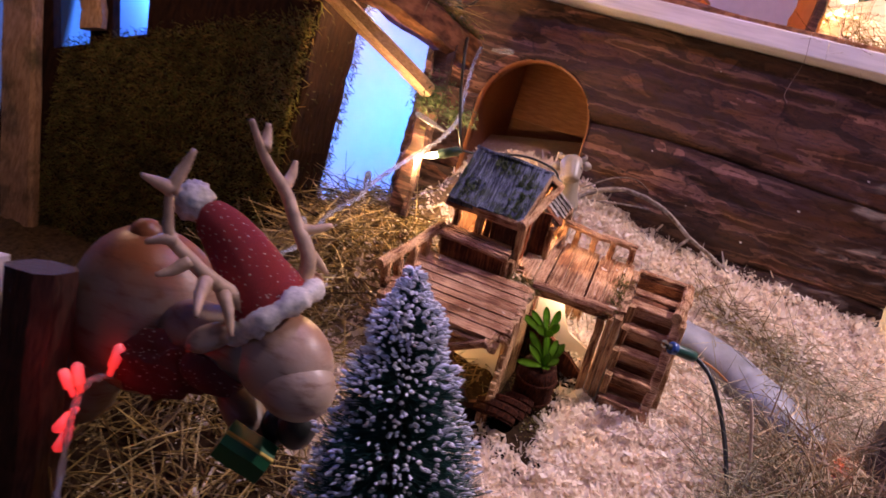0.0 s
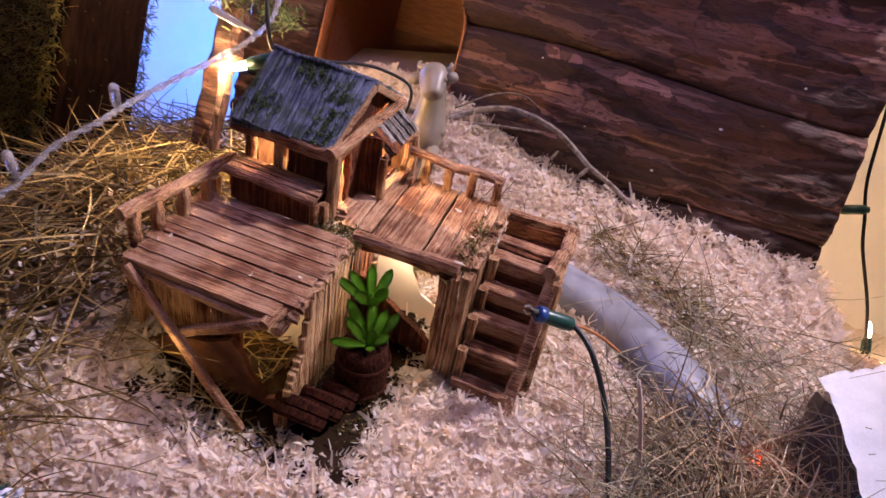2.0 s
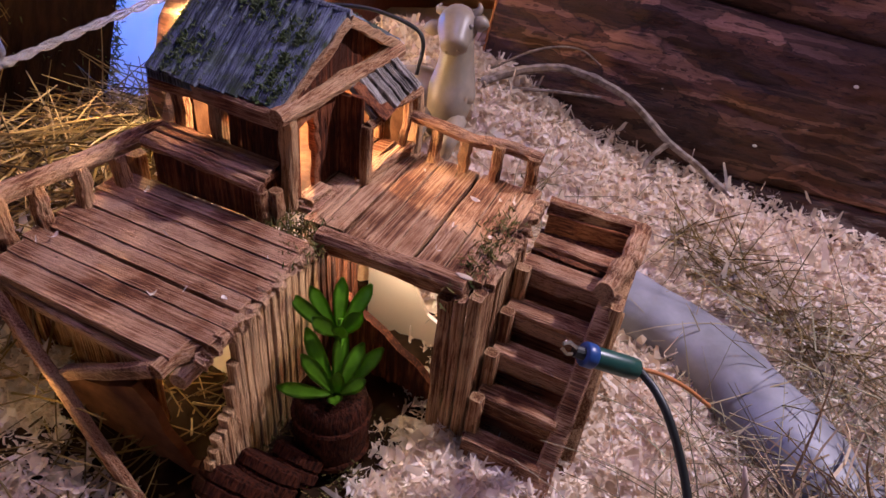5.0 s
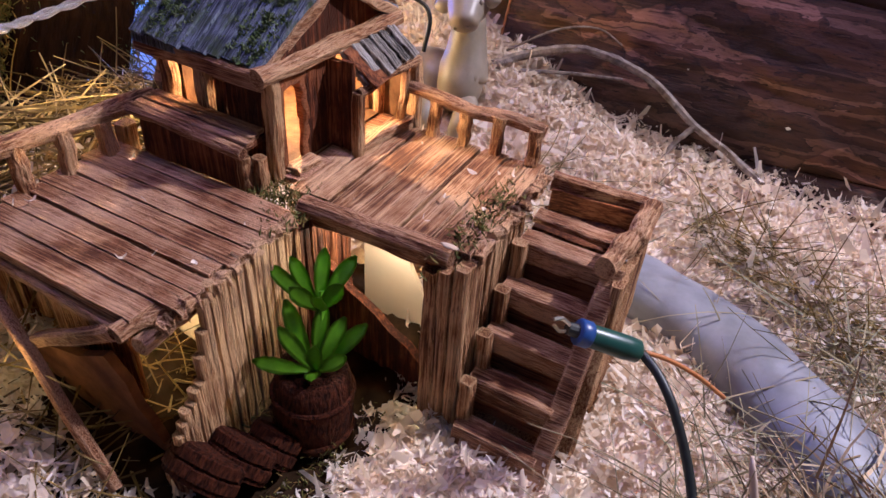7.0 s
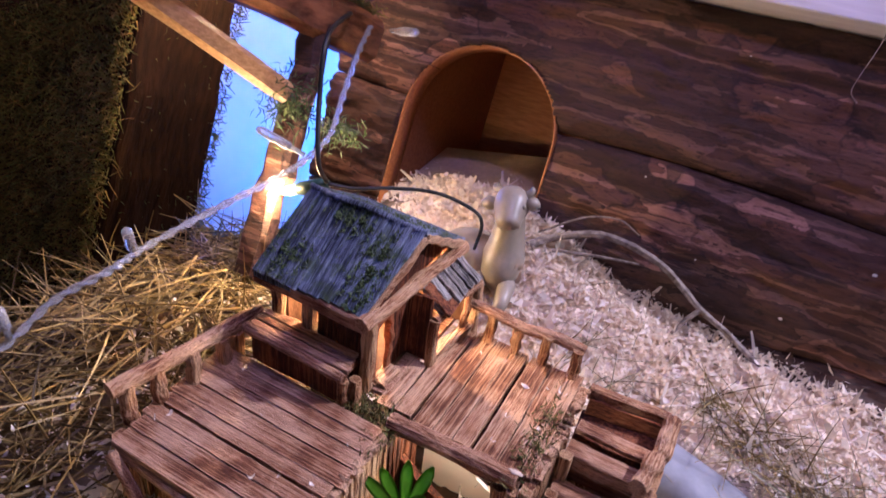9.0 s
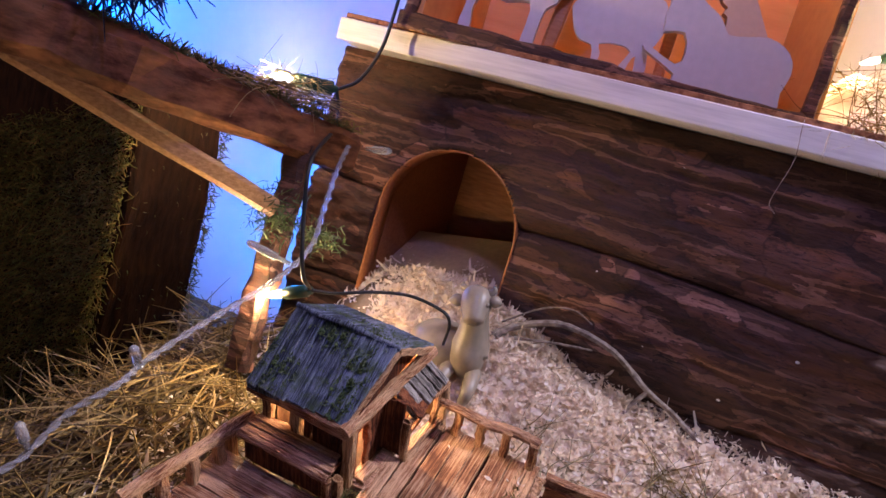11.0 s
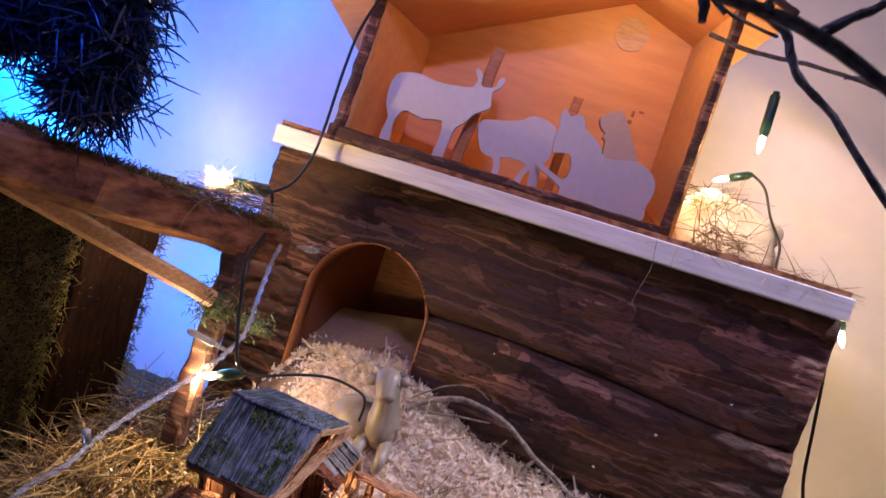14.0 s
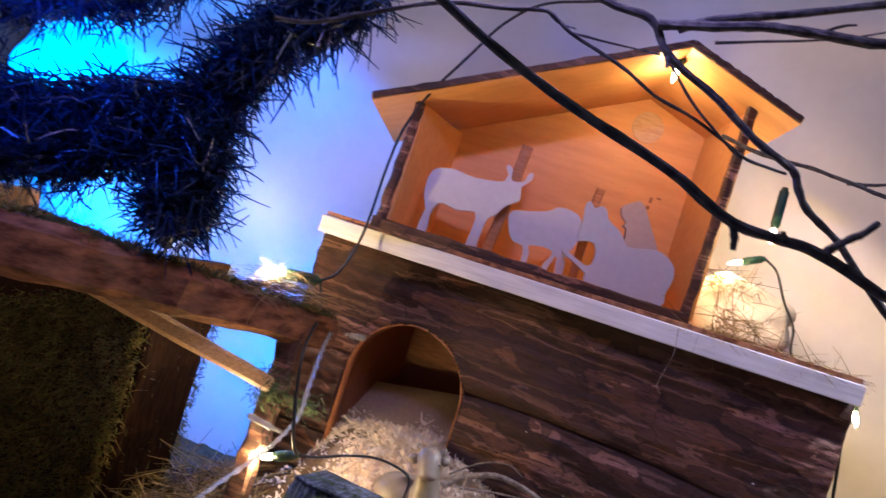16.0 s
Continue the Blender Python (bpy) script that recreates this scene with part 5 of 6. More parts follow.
for root, wide, tips in (((-7.75, -3.75, 1.9), 0.31, ((-9.46, -3.94, 4.09), (-9.15, -4.5, 3.3), (-8.3, -3.19, 4.25), (-7.45, -3.0, 3.95), (-6.9, -2.3, 3.7), (-6.85, -3.4, 2.75), (-9.6, -5.0, 1.95), (-7.6, -4.4, 3.2), (-7.3, -4.7, 2.0))),
                         ((-8.35, -3.4, 4.0), 0.31, ((-10.41, -3.98, 5.09), (-9.88, -3.48, 5.5), (-9.03, -2.73, 6.0), (-8.02, -2.18, 5.95), (-7.65, -3.3, 5.2), (-8.0, -4.0, 4.75), (-9.1, -4.4, 4.8)))):
    for tip in tips:
        a, b = level @ (Vector(root) * CM) / CM, level @ (Vector(tip) * CM) / CM
        part("leaf", leaf_to(a, b, wide * rng.uniform(0.9, 1.1), rng.uniform(0.04, 0.14)), LEAF, plant, "", True)

steps = thing("clay_steps", cm(-8.9, -4.4, -0.55, -30, -6, -12), "stack of brown brick-patterned rounded garden steps, colour darkened for shade", "steps")
for k, (dx, dy, dz, rad) in enumerate(((0.25, 0.55, 0.0, 1.0), (-0.1, -0.3, -0.7, 1.3), (-0.5, -1.25, -1.45, 1.5))):
    bm = bmesh.new()
    outline = [(rad * math.cos(a), rad * 0.8 * math.sin(a)) for a in np.linspace(0, 2 * math.pi, 29)[:-1]]
    rows = [[bm.verts.new((dx + x * s, dy + y * s, dz + h)) for x, y in outline] for h, s in ((-1.2, 1.0), (-0.08, 1.0), (0, 0.95), (0, 0.05))]
    for a, b in zip(rows, rows[1:]):
        for j in range(28):
            bm.faces.new((a[j], a[(j + 1) % 28], b[(j + 1) % 28], b[j]))
    step = part("step", bm, CLAY, steps)
    # Low mound added to darken the top of the step.
    bm = bmesh.new()
    ball(bm, (dx, dy, dz - 0.02), (rad * 0.9, rad * 0.72, 0.07), 6, 18, 0.2, 2)
    part("soil", bm, CLAY, step)
    for j in range(12):
        a = -math.pi + j * math.pi / 11.0
        for row in range(2):
            a2 = a + row * 0.13
            bm = bmesh.new()
            c = Vector((dx + math.cos(a2) * rad * 1.0, dy + math.sin(a2) * rad * 0.8, dz - 0.3 - 0.52 * row))
            t = Vector((-math.sin(a2), 0.8 * math.cos(a2), 0)).normalized()
            bar(bm, c - t * 0.22, c + t * 0.22, 0.16, 0.42, 0.02, 1)
            part("brick", bm, CLAY, step)

# moss tufts on the roof and in the corners of the little house
for k, (eave, cf, cg, sf, sg, count) in enumerate(((FRONT_EAVE, 0.80, 0.48, 0.07, 0.17, 1500), (FRONT_EAVE, 0.86, 0.12, 0.06, 0.08, 420), (FRONT_EAVE, 0.47, 0.84, 0.10, 0.10, 900), (FRONT_EAVE, 0.20, 0.24, 0.09, 0.12, 800),
                                                    (FRONT_EAVE, 0.06, 0.55, 0.04, 0.16, 200), (REAR_EAVE, 0.6, 0.5, 0.2, 0.2, 500), (REAR_EAVE, 0.8, 0.9, 0.12, 0.06, 300))):
    q = np.random.default_rng(80 + k)
    spots = np.stack([np.clip(q.normal(cf, sf, count), 0.01, 0.99), np.clip(q.normal(cg, sg, count), 0.0, 1.0)], 1)
    spots = [s for s in spots if noise.noise(Vector((s[0] * 14, s[1] * 9, k))) > -0.12]
    p = np.array([tuple(roof_place(eave, *s) + Vector((0, 0, 0.06))) for s in spots])
    v, f = blades(p, np.array((0, -0.5, 1.0)) + q.normal(0, 0.8, p.shape), q.uniform(0.05, 0.2, len(p)), q.uniform(0.025, 0.06, len(p)), 0.3, 2, 0.0, 90 + k)
    tagged(raw("roof_moss", v, f, MOSS_GREEN, house), "green-grey moss on the shingles", kind="stuff")
for k, (cu, cv, cw, su, sv, count) in enumerate(((-11.5, 0.6, 7.5, 0.8, 0.5, 320), (-4.4, 3.2, 7.65, 0.35, 1.6, 260), (-10.6, -0.2, 7.5, 0.4, 0.6, 160), (-8.9, -2.8, 0.4, 1.2, 1.2, 240), (-7.2, -4.4, -0.6, 0.7, 1.6, 260))):
    q = np.random.default_rng(100 + k)
    p = np.stack([cu + q.normal(0, su, count), cv + q.normal(0, sv, count), np.full(count, cw)], 1)
    v, f = blades(p, np.array((0, 0, 0.6)) + q.normal(0, 0.8, p.shape), q.uniform(0.1, 0.4, count), q.uniform(0.02, 0.05, count), 0.3, 2, 0.0, 110 + k)
    tagged(raw("deck_moss", v, f, MOSS, house), "dry moss crumbs", kind="stuff")

# ---- loose cover of the ground ----
STREAM = [(p.x, p.y) for p in smooth_line([(0, 10.8, 0), (3.9, 9.9, 0), (6.2, 8.5, 0), (8.2, 6.9, 0), (10.2, 5.4, 0), (12, 3.6, 0), (13.3, 1.0, 0)], 4)]


def patch_points(n, x0, x1, y0, y1, inside, seed):
    r = np.random.default_rng(seed)
    p = np.stack([r.uniform(x0, x1, 6 * n), r.uniform(y0, y1, 6 * n)], 1)
    p = p[inside(p[:, 0], p[:, 1], r.uniform(0, 1, 6 * n))][:n]
    return np.concatenate([p, ground_z(p[:, 0], p[:, 1])[:, None]], 1), r


def flake_mesh(name, places, r, label, size=1.0):
    """Curled wood shavings, each a little strip of three rows."""
    n = len(places)
    way = r.normal(size=(n, 3)) * (1, 1, 0.6)
    way /= np.linalg.norm(way, axis=1, keepdims=True)
    up = np.array((0, -0.2, 1.0)) + r.normal(0, 0.55, (n, 3))
    side = np.cross(way, up)
    side /= np.linalg.norm(side, axis=1, keepdims=True)
    up = np.cross(side, way)
    big = r.uniform(0, 1, n) < 0.16
    length = (r.gamma(3.5, 0.105, n) * np.where(big, 1.9, 1.0))[:, None] * size
    wide = (np.clip(r.gamma(3, 0.026, n), 0.025, 0.13) * np.where(big, 1.6, 1.0))[:, None] * size
    curl = r.uniform(-0.5, 0.7, n)[:, None] * length
    bend = r.normal(0, 0.25, n)[:, None] * length
    lump = np.array([noise.noise(Vector((x * 0.75, y * 0.75, 0))) + 0.6 * noise.noise(Vector((x * 1.7, y * 1.7, 5))) for x, y in places[:, :2]])
    c = places + np.array((0, 0, 1)) * (r.uniform(0.05, 0.5, n) + 0.5 * np.maximum(lump, -0.4) + 0.15)[:, None]
    ends = r.uniform(0.12, 0.7, (2, n, 1))
    rows = []
    for f, k in ((-1, ends[0]), (-0.35, 1.0), (0.35, 0.95), (1, ends[1])):
        for s in (-1, 1):
            rows.append(c + way * length * f * 0.5 + up * curl * f * f + side * (wide * s * k + bend * f * f))
    v = np.stack(rows, 1).reshape(-1, 3)
    f = np.array(((0, 1, 3, 2), (2, 3, 5, 4), (4, 5, 7, 6)))
    f = (f[None] + (np.arange(n) * 8)[:, None, None]).reshape(-1, 4)
    return tagged(raw(name, v, f, FLAKES), label, "wood shavings", kind="stuff")


def hay_share(x, y):
    """How much of the ground is hay and not shavings."""
    left = 1 / (1 + np.exp(-(-20.5 - x + 0.25 * np.minimum(0, y + 8) + 8.0 / (1 + np.exp((y + 16.5) / 0.8))) / 0.9))
    right = np.exp(-(((x - 13) / 6.5) ** 2 + ((y + 4) / 12) ** 2)) * 1.3
    return np.clip(np.maximum(left, right), 0, 1)


def bare(x, y, q):
    """Dark soil round the pot, the steps and under the decks, also standing for the shade there."""
    wave = 0.4 * np.sin(3.1 * y) + 0.3 * np.sin(7.0 * y + x) + 0.5 * (q - 0.5)
    stairs = (x > -3.6) & (x < 0.5) & (y > -0.3) & (y < 7)
    d = np.full(np.shape(x), 99.0)
    for px, py in STREAM:
        d = np.minimum(d, np.hypot(x - px, y - py))
    return stairs | (d < 1.7 + wave) | (x > -18.5) & (x < -6.9 + wave) & (y > np.where(x < -10.5, -7.5, -6.9 - 0.28 * (x + 8)) + wave) & (y < 6)


def soil(name, x0, x1, y0, y1, label):
    """A thin uneven layer of dark earth with crumbs."""
    xs, ys = np.arange(x0, x1, 0.3), np.arange(y0, y1, 0.3)
    gx, gy = np.meshgrid(xs, ys)
    q = np.random.default_rng(5)
    edge = np.minimum(np.minimum(gx - x0, x1 - gx), np.minimum(gy - y0, y1 - gy))
    gz = ground_z(gx, gy) + np.minimum(0.5, 0.6 * edge - 0.5) + q.normal(0, 0.1, gx.shape)
    n = len(xs)
    i = (np.arange(len(ys) - 1)[:, None] * n + np.arange(n - 1)[None]).ravel()
    ob = raw(name, np.stack([gx, gy, gz], -1).reshape(-1, 3), np.stack([i, i + 1, i + n + 1, i + n], 1), EARTH, None, True)
    return tagged(ob, label, "soil", kind="structure")


# Near-black bed: soil, and the shade by the pot put into its colour.
soil("soil_and_shade_bed", -19.0, -4.9, -9.4, 6.5, "crumbly soil under the little house, darkened for the shade there")
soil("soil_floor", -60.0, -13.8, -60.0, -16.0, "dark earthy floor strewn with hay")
p, r = patch_points(70000, -27, 27, -26, 20, lambda x, y, q: (q > hay_share(x, y) * 0.93) & ~bare(x, y, q), 11)
flake_mesh("shavings", p, r, "loose pale curled wood shavings covering the slope", 1.2)
p, r = patch_points(6000, -25.2, -13.2, 16, 27, lambda x, y, q: q < np.exp(-((x + 18.5) / 4.2) ** 2 - np.maximum(0, (y - 19.8 - 1.2 * np.sin(0.7 * x)) / 2.0) ** 2), 12)
p[:, 2] = 11.2 + 0.6 * (p[:, 1] - 17.4) + 0.08 * (p[:, 0] + 19) + r.uniform(0, 0.9, len(p)) * np.exp(-((p[:, 0] + 19) / 4) ** 2)
flake_mesh("cave_shavings", p, r, "pale wood shavings heaped in the cave mouth")


r = np.random.default_rng(14)
tilted = house.matrix_basis.to_3x3()
places = [(r.uniform(-3.2, 0), v + 0.75, w + 0.15) for v, w in ((-0.35, -0.6), (0.75, 1.0), (1.95, 2.5), (3.1, 3.9)) for _ in range(5)]
places += [(r.uniform(-10, -4.2), r.uniform(1.4, 7.6), 7.5) for _ in range(16)] + [(r.uniform(-19, -11), r.uniform(-6, -0.3), 7.3) for _ in range(12)]
crumbs = flake_mesh("stray_shavings", np.array([tuple(tilted @ Vector(p)) for p in places]), r, "single shavings fallen on the decks and stairs", 0.7)
crumbs.location = tilted @ Vector((0, 0, -0.25 * CM))


def hay_mesh(name, n, x0, x1, y0, y1, inside, seed, label, material, lift=1.2, long=(2.5, 7), thick=(0.035, 0.075), steep=0.25, droop=0.1):
    p, r = patch_points(n, x0, x1, y0, y1, inside, seed)
    n = len(p)
    p[:, 2] += r.uniform(0, 1, n) ** 1.5 * lift
    ways = r.normal(size=(n, 3)) * (1, 1, steep)
    ways[:, 2] += 0.12 + 0.3 * ways[:, 1]
    v, f = blades(p, ways, r.uniform(*long, n), r.uniform(*thick, n), 0.16, 4, droop, seed)
    return tagged(raw(name, v, f, material), label, "hay", kind="stuff")


hay_mesh("hay_heap", 3200, -46, -17.5, -16, 19, lambda x, y, q: (q < hay_share(x, y)) & (x < -17) & ((x > -37) | (y < 5)) & ((y < 8) | (x < -27)), 21, "tangled heap of dry golden hay", HAY, 1.6, (2.5, 7), (0.045, 0.095))
hay_mesh("hay_floor", 2600, -46, -13, -40, -14, lambda x, y, q: q < 1 / (1 + np.exp((x + 16) / 1.2)), 22, "dark scattered hay on the ground", HAY, 1.2)
hay_mesh("hay_tuft", 3000, 4, 24, -16, 12, lambda x, y, q: (q < hay_share(x, y)) & ((q < 0.04) | ~bare(x, y, q)), 23, "thin greyish hay lying over the stream", HAY_GREY, 2.4, (2, 7.5), (0.02, 0.05), 0.5)
hay_mesh("stream_hay", 1700, 6.5, 20, -8, 9, lambda x, y, q: q < np.exp(-((x - 13.4 + 0.15 * y) / 3.6) ** 2 - (np.maximum(0, y - 1.0) / 2.2) ** 2), 29, "tan hay heaped over the lower end of the stream", HAY_TAN, 2.6, (2, 6), (0.035, 0.085), 0.5)
stalk = bmesh.new()
tube(stalk, smooth_line([(8.4, -2.2, -2.4), (7.8, -2.4, 0.4), (7.0, -2.7, 2.9), (6.2, -3.0, 5.0)], 5), [0.13] * 14 + [0.1, 0.06], 7, 0.08)
whole("pale_straw", stalk, CUTOUT_BARE, "single thick pale straw standing in the hay", "straw", smooth=True)
hay_mesh("slope_hay", 260, -8, 24, 4, 18.5, lambda x, y, q: q < 0.6, 24, "stray grey-green stalks on the shavings", HAY_GREY, 0.6, (1.2, 4), (0.02, 0.045), 0.4)
hay_mesh("wall_grass", 260, -7.5, -1.0, 6.5, 13.5, lambda x, y, q: q < 1, 25, "grey-green dry grass tuft behind the deck", HAY_GREY, 0.8, (1.5, 4), (0.03, 0.06), 0.9)
hay_mesh("hollow_hay", 420, 1.5, 12.5, 8.5, 15.5, lambda x, y, q: np.abs(y - 13.9 + 0.45 * (x - 5)) < 1.6 * q + 0.3, 28, "grey-brown hay in the hollow above the stream", HAY, 0.9, (1.5, 5), (0.025, 0.06), 0.35)
hay_mesh("under_hay", 260, -18, -11.5, -9, -1, lambda x, y, q: q < 1, 26, "yellow hay under the deck", HAY, 1.0, (1.5, 4))
hay_mesh("loose_straw", 90, -20, 8, -22, -4, lambda x, y, q: q < 1, 27, "single straws on the shavings", HAY, 0.5, (1.0, 3.5), (0.025, 0.05), 0.2)


def tuft(name, n, lo, hi, seed, label, material, long, thick, steep, lift=(0, 0, 0)):
    """Stalks scattered in a box."""
    r = np.random.default_rng(seed)
    p = r.uniform(lo, hi, (n, 3))
    ways = r.normal(size=(n, 3)) * (1, 1, steep) + lift
    v, f = blades(p, ways, r.uniform(*long, n), r.uniform(*thick, n), 0.2, 4, 0.1, seed)
    return tagged(raw(name, v, f, material), label, "hay", kind="stuff")


tuft("board_hay", 240, (5.5, 17.2, 33.7), (17.5, 21, 34.1), 31, "dry hay strewn on the shelf board", HAY, (1.5, 4.5), (0.025, 0.05), 0.2)
tuft("board_hay_heap", 160, (6.2, 19, 33.8), (10.5, 24, 36.2), 32, "small bunch of hay beside the hut", HAY, (2, 4.5), (0.025, 0.05), 0.6)
tuft("beam_hay", 260, (-29.4, -1, 26.2), (-25.6, 10.5, 27.0), 33, "strands of hay lying on the bark beam", HAY, (1.5, 4), (0.02, 0.045), 0.1)
tuft("bulb_hay", 200, (-31.0, 6.8, 26.8), (-27.6, 10.6, 27.9), 35, "pale straw heaped over a lit bulb on the beam", HAY_GREY, (0.8, 2.6), (0.02, 0.045), 0.3)

# ---- stream of shiny grey foil ----
bm = bmesh.new()
line = smooth_line([(-0.5, 10.9, 5.3), (3.9, 9.9, 4.6), (6.2, 8.5, 4.0), (8.2, 6.9, 3.3), (10.2, 5.4, 2.5), (12, 3.6, 1.3), (13.3, 1.0, -0.3), (14.0, -1.5, -2.2)], 8)
rows = []
for i, p in enumerate(line):
    d = (line[min(i + 1, len(line) - 1)] - line[max(i - 1, 0)]).normalized()
    s = Vector((d.y, -d.x, -0.25)).normalized()
    rows.append([bm.verts.new(p + s * (2.1 * math.cos(a) + 0.08 * noise.noise(p * 0.8 + Vector((a, 0, 0)))) + Vector((0, -0.3, 0.95)) * (1.5 * math.sin(a) + 0.12 * noise.noise(p * 0.6 + Vector((0, a * 2, 0))))) for a in np.linspace(-0.35, math.pi + 0.35, 15)])
for a, b in zip(rows, rows[1:]):
    for j in range(14):
        bm.faces.new((a[j], a[j + 1], b[j + 1], b[j]))
whole("foil_stream", bm, FOIL, "satin blue-grey rolled foil as a stream between hay", "stream", smooth=True)

# ---- toy fir with snow tips ----
def grains(places, ways, lengths, widths):
    """Small rounded grains, longer along their way."""
    ways = ways / np.linalg.norm(ways, axis=1, keepdims=True)
    side = np.cross(ways, (0.3, 0.2, 0.9))
    side /= np.linalg.norm(side, axis=1, keepdims=True)
    other = np.cross(ways, side)
    rows = []
    for f, w in ((-0.98, 0.3), (-0.5, 0.9), (0.35, 0.95), (0.98, 0.3)):
        for a in np.arange(5) * 2 * np.pi / 5:
            rows.append(places + ways * (lengths * f)[:, None] + (side * np.cos(a) + other * np.sin(a)) * (widths * w)[:, None])
    v = np.stack(rows, 1)
    quads = [(5 * k + j, 5 * k + (j + 1) % 5, 5 * k + 5 + (j + 1) % 5, 5 * k + 5 + j) for k in range(3) for j in range(5)]
    quads += [(0, 1, 2, 3), (0, 3, 4, 4), (15, 18, 17, 16), (15, 19, 18, 18)]
    quads = [q for q in quads if len(set(q)) == 4]
    f = (np.array(quads)[None] + (np.arange(len(places)) * 20)[:, None, None]).reshape(-1, 4)
    return v.reshape(-1, 3), f



fir = thing("toy_fir", cm(-9.75, -28.4, 0.15, 0, -11, 0), "small dark bristle fir with snow-white needle tips", "fir tree")
part("trunk", tube(bmesh.new(), [(0, 0, -9.5), (0, 0, 10.6)], [0.35, 0.08], 8), TWIG, fir)
n = 20000
h = rng.uniform(0, 1, n) ** 0.62
z = 10.9 - 19.0 * h
reach = 0.15 + 0.72 * (10.9 - z) ** 0.725 * (0.85 + 0.15 * np.sin(z * 2.4)) * rng.uniform(0.86, 1.03, n)
ang = rng.uniform(0, 2 * np.pi, n)
out = np.stack([np.cos(ang), np.sin(ang), rng.normal(0.25, 0.2, n)], 1)
out /= np.linalg.norm(out, axis=1, keepdims=True)
start = np.stack([np.zeros(n), np.zeros(n), z], 1) + out * (reach * 0.25)[:, None]
v, f = blades(start, out, reach * 0.8, rng.uniform(0.018, 0.03, n), 0.06, 2, 0.0, 51)
tagged(raw("bristles", v, f, NEEDLE, fir), "dark blue-green bristles", kind="stuff")
tips = start + out * (reach * 0.8)[:, None]
pick = rng.uniform(0, 1, n) < np.where(z > 8.3, 0.75, np.where(z > 6.0, 0.36, 0.2))
tips, way = tips[pick], out[pick]
k = len(tips)
v, f = grains(tips, way + rng.normal(0, 0.25, (k, 3)), rng.uniform(0.11, 0.19, k), rng.uniform(0.055, 0.095, k))
tagged(raw("snow_cover", v, f, SNOW, fir, True), "white snow on the bristle tips", kind="stuff")

# ---- dark fir garland ----
garland = thing("fir_garland", cm(0, 0, 0), "thick black-green fir garland hanging over the stable", "garland")


def garland_arm(points, count, long, seed):
    line = smooth_line(points, 10)
    stem = part("stem", tube(bmesh.new(), line, 0.3, 7, 0.1), TWIG, garland)
    r = np.random.default_rng(seed)
    c = np.array([tuple(p) for p in line])
    i = r.integers(0, len(c) - 1, count)
    s = c[i] + (c[i + 1] - c[i]) * r.uniform(0, 1, (count, 1))
    s = s + r.normal(0, 1.05, (count, 3))
    d = r.normal(size=(count, 3)) + (c[i + 1] - c[i]) / np.linalg.norm(c[i + 1] - c[i], axis=1, keepdims=True) * 0.6
    v, f = blades(s, d, r.uniform(*long, count), r.uniform(0.06, 0.105, count), 0.10, 3, 0.1, seed)
    tagged(raw("needles", v, f, TINSEL, stem), "stiff dark needles tinted blue for the blue light on them", kind="stuff")


garland_arm([(-22.3, -6.0, 48.0), (-26.0, -7.0, 44.0), (-29.0, -7.6, 39.5), (-32.0, -8.3, 35.6), (-36.2, -9.4, 32.8), (-41.0, -10.6, 31.6), (-46, -11.7, 30.5)], 7600, (1.2, 2.8), 61)
garland_arm([(-34, -8.5, 46.5), (-37.5, -10.1, 43.6), (-41.8, -11.5, 42.2), (-47, -12.4, 41)], 3200, (1.2, 2.8), 62)
garland_arm([(-29.5, -7.8, 37.2), (-29.2, -7.5, 33.6), (-29.6, -7.4, 30.6)], 3800, (1.2, 2.6), 63)
garland_arm([(-22.3, -6.0, 48.0), (-26, -4, 53), (-34, -3, 58)], 2600, (1.2, 2.8), 64)
garland_arm([(-33.5, -8.6, 37.0), (-38.0, -9.8, 34.8), (-43, -11, 33.8)], 2400, (1.0, 2.4), 65)

# ---- bare branches in front ----
tree = thing("bare_tree", cm(0, 0, 0), "leafless dark branches hanging over the hut", "branch")
branch = tree
for points, r0, r1 in (
    ([(-14, -29.5, 43.6), (-7.6, -27.2, 40.4), (-5.5, -26.5, 39.4), (-3.1, -25.8, 38.5), (-0.1, -26.0, 37.4), (2.1, -25.3, 36.5), (3.5, -24.6, 36.5), (4.7, -23.9, 36.5), (6.6, -23.0, 36.0), (8.2, -22.0, 35.7), (13, -20.5, 33.4), (24, -17, 27), (44, -10, 12)], 0.22, 0.24),
    ([(2.1, -25.3, 36.5), (2.25, -25.2, 36.1), (2.3, -25.2, 35.8)], 0.2, 0.12),
    ([(4.7, -23.9, 36.55), (5.2, -23.7, 37.1), (5.6, -23.5, 37.45), (5.95, -23.3, 37.9)], 0.2, 0.14),
    ([(3.5, -24.6, 36.5), (3.45, -24.6, 36.75)], 0.24, 0.12),
):
    line = smooth_line(points, 4)
    part("twig", tube(bmesh.new(), line, [(r0 + (r1 - r0) * i / (len(line) - 1)) * 0.66 for i in range(len(line))], 9, 0.1), TWIG, branch)
